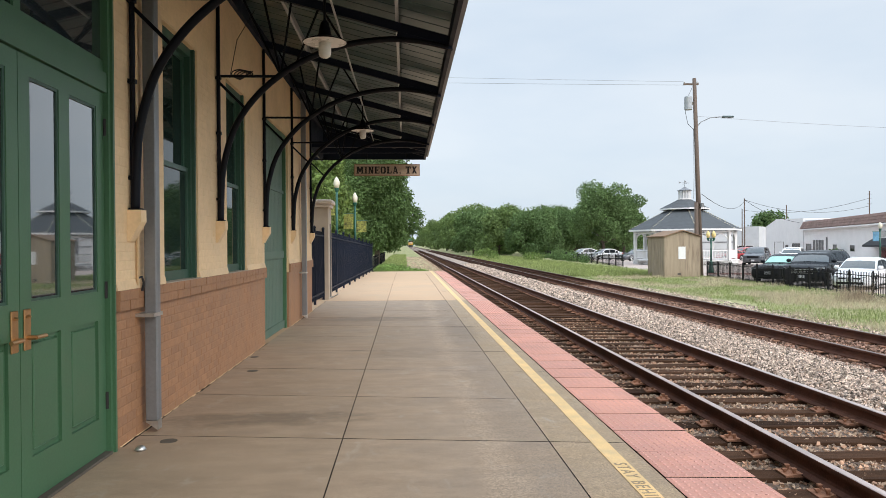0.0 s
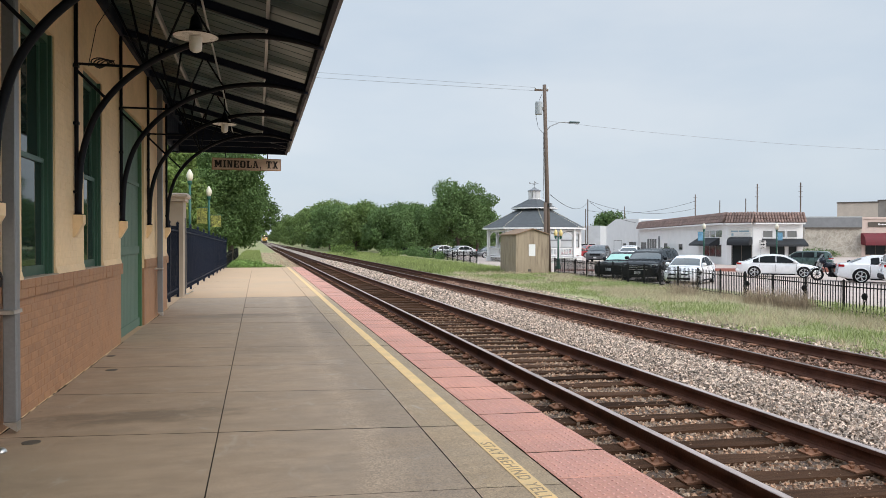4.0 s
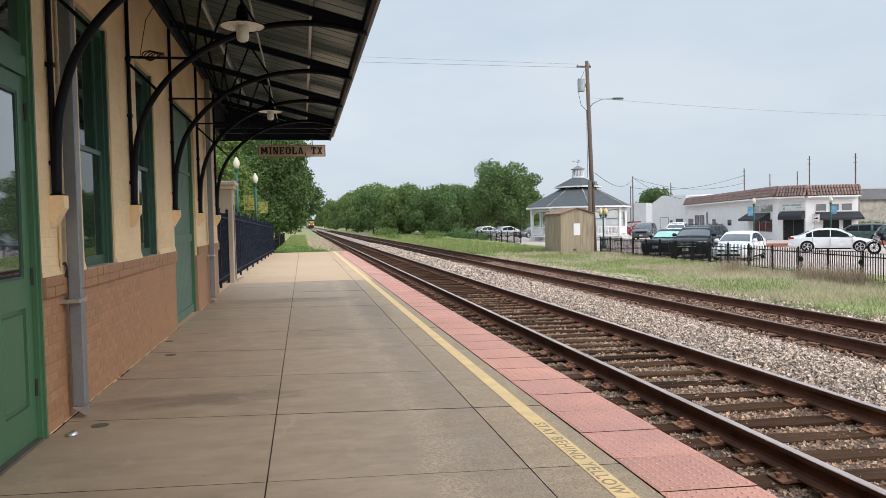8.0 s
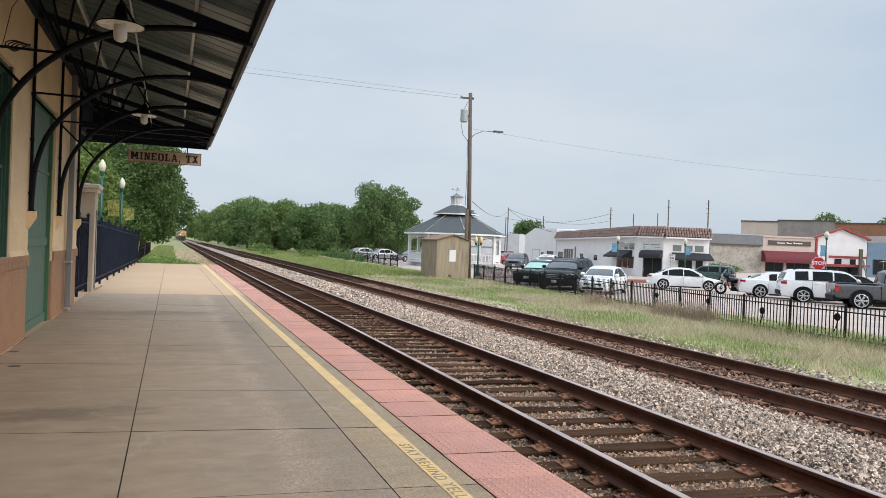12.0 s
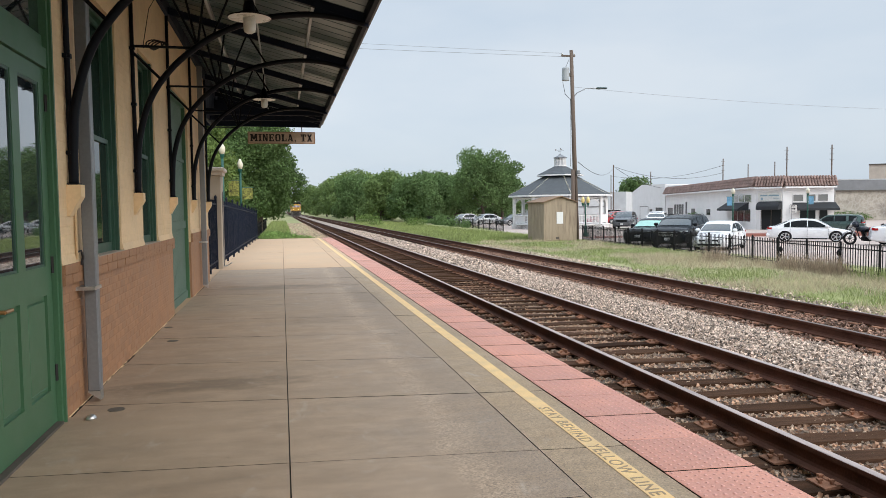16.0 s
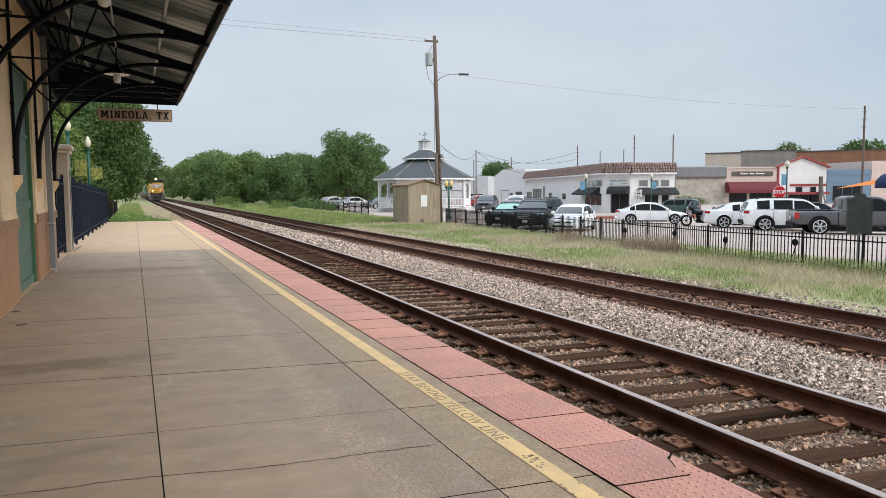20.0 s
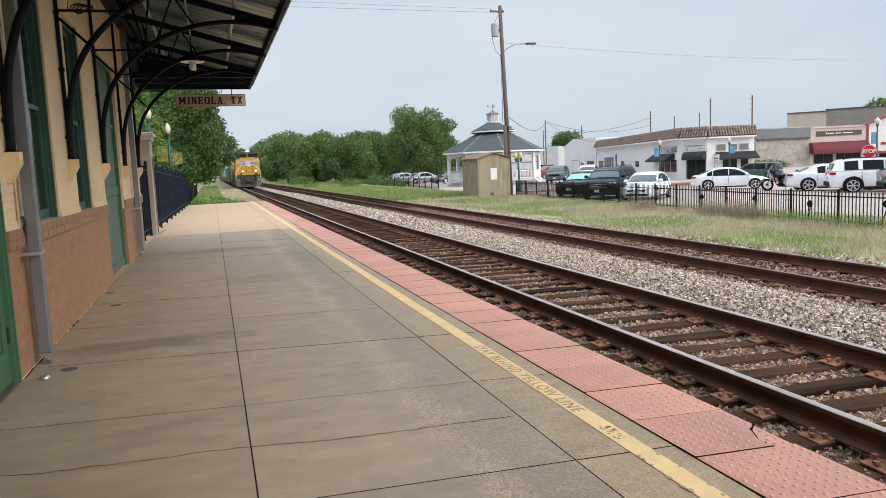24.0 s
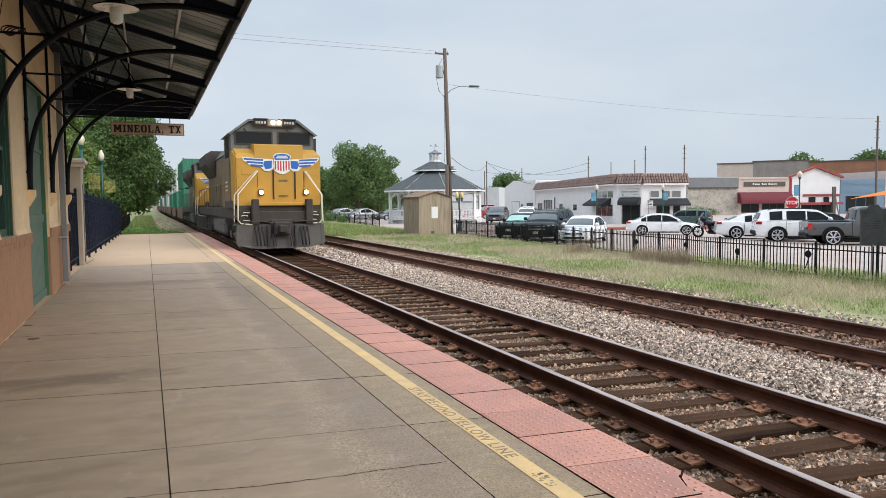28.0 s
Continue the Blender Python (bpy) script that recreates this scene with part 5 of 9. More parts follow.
def shed():
    t = thing("track_shed", "small stained tan metal shed with a low gabled roof", "shed")
    x0, x1, y0, y1 = 15.0, 17.08, 41.8, 44.8
    bm = prism(None, [(x0, -0.5), (x1, -0.5), (x1, 1.96), ((x0 + x1) / 2, 2.28), (x0, 1.96)], "y", y0, y1)
    part("wall", bm, TAN_METAL, t, "stained tan siding")
    xm = (x0 + x1) / 2
    bm = prism(None, [(x0 - 0.09, 1.955), (xm, 2.30), (x1 + 0.09, 1.955), (x1 + 0.09, 2.0), (xm, 2.35), (x0 - 0.09, 2.0)], "y", y0 - 0.12, y1 + 0.1)
    part("roof", bm, RUST_ROOF, t, "rusty brown sheet roof")
    part("notice", B(None, 15.80, 16.22, y0 - 0.02, y0 - 0.004, 0.66, 1.38, 0.004), WHITE, t, "blank white notice board")
    part("vent", B(None, 15.75, 15.95, y0 - 0.012, y0 - 0.003, -0.28, -0.14), PLATE_DARK, t, "small louvred vent")
    for x in (x0 + 0.02, x1 - 0.02):
        part("corner_trim", B(None, x - 0.04, x + 0.04, y0 - 0.01, y0 + 0.03, -0.5, 1.94), TAN_METAL, t)
    bm = bmesh.new()
    for k in range(11):
        y = y0 + 0.2 + k * 0.26
        B(bm, x0 - 0.012, x0 - 0.001, y, y + 0.03, -0.45, 1.93)
    tagged(part("siding_ribs", bm, TAN_METAL, t), kind="stuff")


shed()


def wire(bm, a, b, sag, r, n=14):
    a, b = Vector(a), Vector(b)
    tube(bm, [a.lerp(b, k / n) - Vector((0, 0, sag * 4 * (k / n) * (1 - k / n))) for k in range(n + 1)], r, 5)


def utility_pole():
    t = thing("utility_pole", "weathered wooden utility pole with a transformer and street light", "utility pole")
    top, base = Vector((17.28, 43.0, 11.4)), Vector((17.62, 43.0, -0.6))

    def on(z):
        return base.lerp(top, (z + 0.6) / 12.0)
    part("pole", T(None, base, top, 0.16, 0.11, 12), POLE_WOOD, t, "weathered brown wooden pole", smooth=True)
    part("stub_pole", T(None, (17.30, 42.8, -0.6), (17.28, 42.8, 4.0), 0.13, 0.11, 10), POLE_WOOD, t, "dark stub pole strapped beside it", smooth=True)
    p = on(9.9)
    part("transformer", lathe(None, [(0.2, -0.38), (0.23, -0.36), (0.23, 0.36), (0.2, 0.42), (0.06, 0.46)], (p.x - 0.42, 43, p.z), 16), mat("transformer_grey", (0.36, 0.38, 0.40), 0.5, vary=0.08), t, "grey transformer can")
    part("hanger", B(None, p.x - 0.25, p.x, 42.95, 43.05, p.z - 0.1, p.z + 0.1), PLATE_DARK, t)
    bm = B(None, top.x - 0.65, top.x + 0.25, 42.95, 43.05, 11.0, 11.1)
    part("crossarm", bm, POLE_WOOD, t, "short crossarm")
    for x in (-0.6, 0.2):
        part("insulator", lathe(None, [(0.04, 0), (0.06, 0.05), (0.03, 0.14)], (top.x + x, 43, 11.1), 8), STEEL, t)
    a = on(8.45)
    part("light_arm", tube(None, [a, a + Vector((0.3, 0, 0.35)), a + Vector((0.9, 0, 0.62)), a + Vector((1.7, 0, 0.68))], 0.03, 6), GALV, t, "curved metal light arm")
    part("light_head", B(None, a.x + 1.6, a.x + 2.3, 42.88, 43.12, a.z + 0.61, a.z + 0.72, 0.04), TIN, t, "flat street light head")
    bm = bmesh.new()
    tube(bm, [(p.x - 0.5, 43, p.z + 0.4), (p.x - 0.6, 43, p.z - 0.5), (p.x - 0.45, 43, p.z - 1.2), (p.x - 0.05, 43, p.z - 1.6)], 0.015, 5)
    tube(bm, [(p.x - 0.2, 43, p.z + 0.9), (p.x - 0.42, 43, p.z + 0.45)], 0.012, 5)
    tube(bm, [(p.x - 0.1, 43, p.z - 1.5), (17.2, 42.9, 5.6), (17.15, 42.85, 4.2)], 0.014, 5)
    part("drop_cable", bm, INK, t, "loose drop cables")
    part("meter", lathe(None, [(0.12, 0), (0.12, 0.25)], (17.62, 42.8, 3.7), 10), GALV, t, "meter can")
    bm = bmesh.new()
    wire(bm, (top.x - 0.6, 43, 11.2), (-46, 52, 14.7), 0.2, 0.007)
    wire(bm, (top.x - 0.5, 43, 11.0), (-46, 52, 14.1), 0.25, 0.009)
    wire(bm, (a.x, 43, 9.15), (58.8, 44.9, 8.55), 0.5, 0.008)
    solo("overhead_wire", bm, GALV, "thin overhead wires strung from the pole", "wire")


utility_pole()


def gazebo():
    cx, cy, zb = 27.45, 70.86, -0.55
    t = thing("gazebo", "large white octagonal gazebo with a two-tier dark shingle roof", "gazebo", at=(cx, cy, 0), turn=12)
    R, Rp = 5.35, 4.75

    def ring(r, z, n=8):
        return [(r * math.cos(math.pi / 8 + k * math.pi / 4), r * math.sin(math.pi / 8 + k * math.pi / 4), z) for k in range(n)]

    def cone(r0, z0, r1, z1):
        bm = bmesh.new()
        lo, hi = [bm.verts.new(p) for p in ring(r0, z0)], [bm.verts.new(p) for p in ring(r1, z1)]
        lo2 = [bm.verts.new((p[0], p[1], p[2] - 0.08)) for p in ring(r0, z0)]
        for k in range(8):
            j = (k + 1) % 8
            bm.faces.new((lo[k], lo[j], hi[j], hi[k]))
            bm.faces.new((lo2[k], lo2[j], lo[j], lo[k]))
        bm.faces.new(hi)
        bm.faces.new(lo2[::-1])
        return bm
    part("lower_roof", cone(R, 2.92, 1.66, 4.86), SHINGLE, t, "dark grey shingle lower roof")
    part("upper_roof", cone(2.38, 4.98, 0.62, 5.86), SHINGLE, t, "dark grey shingle upper roof")
    for r, z0, z1, lab in ((R + 0.03, 2.74, 2.9, "white eave fascia"), (2.42, 4.84, 4.97, "white upper fascia"), (1.7, 4.6, 4.85, "dark clerestory band")):
        bm = bmesh.new()
        a, b = [bm.verts.new(p) for p in ring(r, z0)], [bm.verts.new(p) for p in ring(r, z1)]
        c, d = [bm.verts.new(p) for p in ring(r - 0.1, z0)], [bm.verts.new(p) for p in ring(r - 0.1, z1)]
        for k in range(8):
            j = (k + 1) % 8
            bm.faces.new((a[k], a[j], b[j], b[k]))
            bm.faces.new((d[k], d[j], c[j], c[k]))
            bm.faces.new((b[k], b[j], d[j], d[k]))
            bm.faces.new((c[k], c[j], a[j], a[k]))
        part("fascia", bm, WHITE if r != 1.7 else SHINGLE, t, lab)
    for k in range(8):
        p, q = Vector(ring(R, 2.94)[k]), Vector(ring(1.66, 4.88)[k])
        bm = bmesh.new()
        for s in range(16):
            m = p.lerp(q, (s + 0.5) / 16)
            B(bm, m.x - 0.04, m.x + 0.04, m.y - 0.04, m.y + 0.04, m.z - 0.02, m.z + 0.035)
        tagged(part("hip_lights", bm, GLOBE, t), "row of small white bulbs along the hip", kind="stuff")
    # cupola
    bm = lathe(None, [(0.66, 5.84), (0.66, 5.96), (0.62, 5.98)], (0, 0, 0), 8)
    part("cupola_base", bm, WHITE, t, "white cupola base")
    for k in range(24):
        a = k * math.pi / 12
        part("baluster", T(None, (0.58 * math.cos(a), 0.58 * math.sin(a), 5.95), (0.58 * math.cos(a), 0.58 * math.sin(a), 6.72), 0.035, seg=5), WHITE, t)
    part("cupola_core", lathe(None, [(0.5, 5.95), (0.5, 6.72)], (0, 0, 0), 8), mat("pale_louvre", (0.50, 0.50, 0.52), 0.8), t)
    part("cupola_roof", lathe(None, [(0.72, 6.70), (0.72, 6.76), (0.3, 6.95), (0.05, 7.12)], (0, 0, 0), 8), GALV, t, "grey cupola roof")
    bm = T(None, (0, 0, 7.1), (0, 0, 7.75), 0.02, seg=6)
    T(bm, (-0.5, 0, 7.5), (0.5, 0, 7.5), 0.018, seg=5)
    T(bm, (0, -0.35, 7.4), (0, 0.35, 7.4), 0.018, seg=5)
    prism(bm, [(-0.62, 7.42), (-0.35, 7.5), (-0.62, 7.62)], "y", -0.01, 0.01)
    prism(bm, [(0.3, 7.55), (0.05, 7.72), (0.0, 7.55)], "y", -0.01, 0.01)
    part("weathervane", bm, GALV, t, "weathervane on top")
    part("floor", lathe(None, [(Rp + 0.3, zb + 0.48), (Rp + 0.3, zb + 0.56)], (0, 0, 0), 8), WHITE, t, "raised white floor")
    # Solid dark core under the floor stands in for shade behind the lattice.
    part("crawl_space", lathe(None, [(Rp - 0.1, zb), (Rp - 0.1, zb + 0.48)], (0, 0, 0), 8), PLATE_DARK, t, "dark core standing for the shade behind the lattice")
    sk = ring(Rp + 0.27, 0)
    for k in range(8):
        p, q = Vector(sk[k]), Vector(sk[(k + 1) % 8])
        bm = T(None, (p.x, p.y, zb + 0.03), (q.x, q.y, zb + 0.03), 0.03, seg=4)
        for s in range(20):
            for d in (-0.06, 0.06):
                a, b = p.lerp(q, min(1, max(0, (s + 0.5) / 20 - d))), p.lerp(q, min(1, max(0, (s + 0.5) / 20 + d)))
                T(bm, (a.x, a.y, zb + 0.02), (b.x, b.y, zb + 0.5), 0.02, seg=4, caps=False)
        part("lattice_skirt", bm, WHITE, t, "white diagonal lattice")
    pr = ring(Rp, 0)
    for k in range(8):
        x, y, _ = pr[k]
        part("post", B(None, x - 0.13, x + 0.13, y - 0.13, y + 0.13, zb + 0.5, 2.76), WHITE, t, "white post")
        p, q = Vector(pr[k]), Vector(pr[(k + 1) % 8])
        bm = bmesh.new()
        n = 18
        pts = []
        for s in range(n + 1):
            m = p.lerp(q, s / n)
            u = abs(2 * s / n - 1)
            pts.append((m.x, m.y, 2.55 - 0.75 * u ** 3.2))
        tube(bm, pts, 0.06, 6)
        T(bm, (p.x, p.y, 2.62), (q.x, q.y, 2.62), 0.07, seg=6)
        part("arch", bm, WHITE, t, "white arched trim")
        bm = bmesh.new()
        T(bm, (p.x, p.y, zb + 1.4), (q.x, q.y, zb + 1.4), 0.05, seg=6)
        T(bm, (p.x, p.y, zb + 0.7), (q.x, q.y, zb + 0.7), 0.04, seg=6)
        part("rail", bm, WHITE, t, "white railing")
        for s in range(1, 22):
            m = p.lerp(q, s / 22)
            part("spindle", T(None, (m.x, m.y, zb + 0.7), (m.x, m.y, zb + 1.4), 0.025, seg=4, caps=False), WHITE, t)


gazebo()


def street_fence():
    t = thing("street_fence", "low black steel picket fence between the grass and the parking lot", "fence", kind="structure")
    knots = [(17.75, 42.4), (17.1, 30.2), (16.3, 23.2), (15.35, 16.4), (15.3, 11.2), (15.4, 6.0)]

    def ground_z(y):
        return -0.42
    near = mesh_of(B(None, -0.0095, 0.0095, -0.0095, 0.0095, 0, 1.0), "picket")
    near.materials.append(FENCE_BLACK)
    far = bmesh.new()
    line = []
    for (xa, ya), (xb, yb) in zip(knots, knots[1:]):
        n = int(math.hypot(xb - xa, yb - ya) / 0.115)
        line += [(xa + (xb - xa) * k / n, ya + (yb - ya) * k / n) for k in range(n)]
        for z in (-0.30, 0.36):
            part("rail", T(None, (xa, ya, z), (xb, yb, z), 0.022, seg=4), FENCE_BLACK, t)
    count = 0
    first = min(range(len(line)), key=lambda k: abs(line[k][1] - 11.36)) % 15
    for k, (x, y) in enumerate(line):
        if k % 15 == first:
            bm = B(None, x - 0.025, x + 0.025, y - 0.025, y + 0.025, -0.5, 0.52)
            lathe(bm, [(0.036, 0.52), (0.036, 0.535), (0.012, 0.555)], (x, y, 0), 4)
            part("post", bm, FENCE_BLACK, t)
        elif count < 290 and y < 31:
            piece("picket", near, t, x, y, -0.43, scale=(1, 1, 0.92 + 0.008 * math.sin(k * 2.3)))
            count += 1
        else:
            B(far, x - 0.011, x + 0.011, y - 0.011, y + 0.011, -0.43, 0.49)
    tagged(part("far_pickets", far, FENCE_BLACK, t), "further pickets of the black fence", kind="stuff")
    for x, y, z in ((15.3, 13.2, 0.22), (15.3, 15.65, 0.14), (15.6, 18.2, 0.20), (16.05, 21.4, 0.14)):
        bm = lathe(None, [(0.085, 0), (0.10, 0.02), (0.085, 0.04)], (0, 0, 0), 12)
        ob = part("round_plaque", bm, FENCE_BLACK, t, "small round black plaque")
        ob.matrix_basis = pose(x - 0.06, y, z, 0, -90, 0)
        bm = tube(None, [(x - 0.05, y, z - 0.06), (x - 0.05, y + 0.05, z - 0.22), (x - 0.05, y + 0.10, z - 0.36)], 0.012, 5)
        tube(bm, [(x - 0.05, y, z - 0.06), (x - 0.05, y + 0.02, z - 0.2), (x - 0.05, y + 0.04, z - 0.3)], 0.010, 5)
        part("ribbon", bm, FENCE_BLACK, t, "dark ribbon ends hanging from the plaque")


street_fence()


def marker_board():
    t = thing("historical_marker", "dark grey cast marker board on a post behind the fence", "marker", at=(17.48, 13.13, -0.45), turn=-38)
    bm = prism(None, [(-0.31, 0.82), (0.31, 0.82), (0.31, 1.78), (0.18, 1.80), (0.10, 1.92), (-0.10, 1.92), (-0.18, 1.80), (-0.31, 1.78)], "y", -0.03, 0.03)
    part("plate", bm, mat("marker_bronze", (0.030, 0.033, 0.032), 0.6, vary=0.55, scale=5, fine=40, dirt=0.4, dark=(0.075, 0.08, 0.078), dirt_scale=4), t, "dark bronze plate")
    bm = bmesh.new()
    for k in range(12):
        B(bm, -0.24, 0.24 - 0.05 * (k % 3), -0.034, -0.031, 0.92 + k * 0.065, 0.94 + k * 0.065)
    tagged(part("raised_lettering", bm, mat("marker_raised", (0.042, 0.044, 0.042), 0.6), t), "rows of raised lettering too small to read", kind="stuff")
    part("post", T(None, (0, 0, -0.1), (0, 0, 0.85), 0.04), GALV, t, "grey post")


marker_board()


# ---- street lamps ----
def street_lamp(x, y, z, h, label, heads=1, banner=None, globe=0.16, group="street lamps", glass=None):
    t = thing("street_lamp", label, "street lamp", at=(x, y, z), group=group)
    part("base", lathe(None, [(0.20, 0), (0.20, 0.25), (0.12, 0.35), (0.10, 0.75), (0.07, 0.85)], (0, 0, 0), 12), LAMP_GREEN, t, "fluted green base", smooth=True)
    part("post", T(None, (0, 0, 0.8), (0, 0, h - 0.45), 0.06, 0.05, 10), LAMP_GREEN, t, "green post", smooth=True)
    spots = [(0, 0)] if heads == 1 else [(-0.2, 0), (0.2, 0)]
    if heads > 1:
        part("crossbar", T(None, (-0.22, 0, h - 0.62), (0.22, 0, h - 0.62), 0.03), LAMP_GREEN, t)
    for sx, sy in spots:
        part("cup", lathe(None, [(0.05, h - 0.6), (0.09, h - 0.5), (0.10, h - 0.42)], (sx, sy, 0), 10), LAMP_GREEN, t)
        part("globe", lathe(None, [(0.08, h - 0.42), (globe, h - 0.26), (globe, h - 0.14), (globe * 0.55, h - 0.02), (0.02, h + 0.07)], (sx, sy, 0), 12), glass or GLOBE, t, "frosted acorn globe", smooth=True)
    if banner:
        for s, z0, z1 in banner[1]:
            bx = sorted((s * 0.08, s * 0.55))
            part("banner_arm", T(None, (0, 0, z1), (s * 0.6, 0, z1), 0.015), LAMP_GREEN, t)
            part("banner", B(None, bx[0], bx[1], -0.006, 0.006, z0, z1), banner[0], t, "small printed banner")
    return t


BANNER_GREEN = mat("green_yellow_banner", (0.17, 0.175, 0.04), 0.8, vary=0.75, scale=6, fine=12)
BANNER_BLUE = mat("blue_banner", (0.10, 0.24, 0.36), 0.8, vary=0.3, scale=3, fine=10)
street_lamp(20.75, 48.9, -0.5, 2.85, "old-fashioned green lamp post with twin yellowed globes", 2, globe=0.135, glass=mat("yellowed_globe", (0.72, 0.56, 0.24), 0.35, vary=0.06, scale=6, fine=40, bump=0.0))
street_lamp(34.49, 51.7, -0.68, 3.62, "green lamp post with a frosted globe and blue banner", 1, (BANNER_BLUE, [(-1, 2.3, 3.0)]))
street_lamp(40.74, 51.0, -0.76, 3.7, "green lamp post with a frosted globe and blue banner", 1, (BANNER_BLUE, [(1, 2.4, 3.05)]))
street_lamp(45.3, 40.8, -0.82, 4.5, "tall green lamp post with a globe behind the stop sign", 1, (BANNER_BLUE, [(-1, 2.7, 3.5)]), 0.20)
street_lamp(-2.95, 32.0, -0.1, 4.6, "green lamp post with a pale globe and banners behind the fence", 1, (BANNER_GREEN, [(-1, 3.0, 3.5)]), 0.135)
street_lamp(-2.44, 36.0, -0.1, 4.2, "green lamp post with a pale globe and banners behind the fence", 1, (BANNER_GREEN, [(-1, 2.5, 3.25), (1, 2.35, 2.9)]), 0.13)


def stop_sign():
    t = thing("stop_sign", "red octagonal stop sign on a metal post", "stop sign", at=(36.89, 33.71, lot_z(36.9)), turn=-47)
    h = 2.1
    part("post", T(None, (0, 0, 0), (0, 0, h + 0.3), 0.03), GALV, t)
    o = [(0.41 * math.cos(math.pi / 8 + k * math.pi / 4), h + 0.41 * math.sin(math.pi / 8 + k * math.pi / 4)) for k in range(8)]
    part("border", prism(None, o, "y", -0.036, -0.03), WHITE, t, "white border")
    part("plate", prism(None, [(x * 0.93, h + (z - h) * 0.93) for x, z in o], "y", -0.042, -0.037), mat("stop_red", (0.55, 0.012, 0.02), 0.4, vary=0.05), t, "red plate")
    cu = bpy.data.curves.new("lettering", "FONT")
    cu.body, cu.size, cu.extrude, cu.offset, cu.align_x, cu.align_y = "STOP", 0.30, 0.002, 0.012, "CENTER", "CENTER"
    cu.materials.append(WHITE)
    ob = new("lettering", cu)
    ob.parent = t
    ob.matrix_basis = pose(0, -0.045, h, 90, 0, 0)


stop_sign()


def keep_right_sign():
    t = thing("arrow_sign", "white traffic sign with a black arrow on a post", "road sign", at=(38.5, 49.8, lot_z(38.6)), turn=-38)
    t.matrix_world = t.matrix_world @ Matrix.Diagonal((0.66, 1, 1, 1))
    part("post", T(None, (-0.2, 0, 0), (-0.2, 0, 2.35), 0.03), GALV, t)
    part("border", B(None, -0.385, 0.385, -0.018, -0.010, 1.70, 2.36), INK, t, "black border")
    part("plate", B(None, -0.375, 0.375, -0.0205, -0.0185, 1.715, 2.345), LAMP_WHITE, t, "white plate")
    bm = prism(None, [(-0.24, 1.995), (0.05, 1.995), (0.05, 1.94), (0.27, 2.03), (0.05, 2.12), (0.05, 2.065), (-0.24, 2.065)], "y", -0.026, -0.021)
    part("arrow", bm, INK, t, "black arrow")
    for body, z in (("KEEP", 2.26), ("RIGHT", 1.80)):
        cu = bpy.data.curves.new("lettering", "FONT")
        cu.body, cu.size, cu.extrude, cu.align_x, cu.align_y = body, 0.15, 0.002, "CENTER", "CENTER"
        cu.materials.append(INK)
        ob = new("lettering", cu)
        ob.parent = t
        ob.matrix_basis = pose(0, -0.024, z, 90, 0, 0)


keep_right_sign()

# ---- the town's shop fronts ----
def face(parent, name, p, q, z0, z1, material, label, depth=0.4, top=None):
    """A wall from p to q (left to right as seen from the street), with x along it and -y outward."""
    ang = math.degrees(math.atan2(q[1] - p[1], q[0] - p[0]))
    ln = math.hypot(q[0] - p[0], q[1] - p[1])
    out = top or [(0, z1), (ln, z1)]
    bm = prism(None, [(0, z0), (ln, z0)] + out[::-1], "y", 0, depth)
    ob = part(name, bm, material, parent, label)
    ob.matrix_basis = pose(p[0], p[1], 0, 0, 0, ang)
    return ob, ln


def opening(wall, x0, x1, z0, z1, pane_name="window", panes=1, frame_m=None, glass=None):
    f = bmesh.new()
    w = 0.06
    for q in ((x0 - w, x0, z0 - w, z1 + w), (x1, x1 + w, z0 - w, z1 + w), (x0, x1, z1, z1 + w), (x0, x1, z0 - w, z0)):
        B(f, q[0], q[1], -0.05, -0.002, q[2], q[3])
    for k in range(1, panes):
        x = x0 + (x1 - x0) * k / panes
        B(f, x - 0.03, x + 0.03, -0.045, -0.002, z0, z1)
    part(pane_name, f, frame_m or WHITE, wall)
    for k in range(panes):
        a, b = x0 + (x1 - x0) * k / panes, x0 + (x1 - x0) * (k + 1) / panes
        part("pane", B(None, a + 0.02, b - 0.02, -0.016, -0.004, z0, z1), glass or TOWN_GLASS, wall)


def awning(wall, x0, x1, z0, z1, out, material, label, round_=False):
    n = 8 if round_ else 1
    prof = [(0.0, z1)] + [(-out * math.sin(math.pi / 2 * k / n), z0 + 0.25 + (z1 - z0 - 0.25) * math.cos(math.pi / 2 * k / n)) for k in range(1, n + 1)] if round_ else [(0, z1), (-out, z0 + 0.2)]
    prof = prof + [(-out, z0), (-out + 0.03, z0)] + [(y + 0.03, z - 0.03) for y, z in prof[::-1]]
    bm = prism(None, prof, "x", x0, x1)
    for x in (x0, x1 - 0.02):
        prism(bm, [(0, z1)] + [(y, z) for y, z in prof[1:n + 1]] + [(-out, z0), (0, z0 + 0.1)], "x", x, x + 0.02)
    part("awning", bm, material, wall, label)


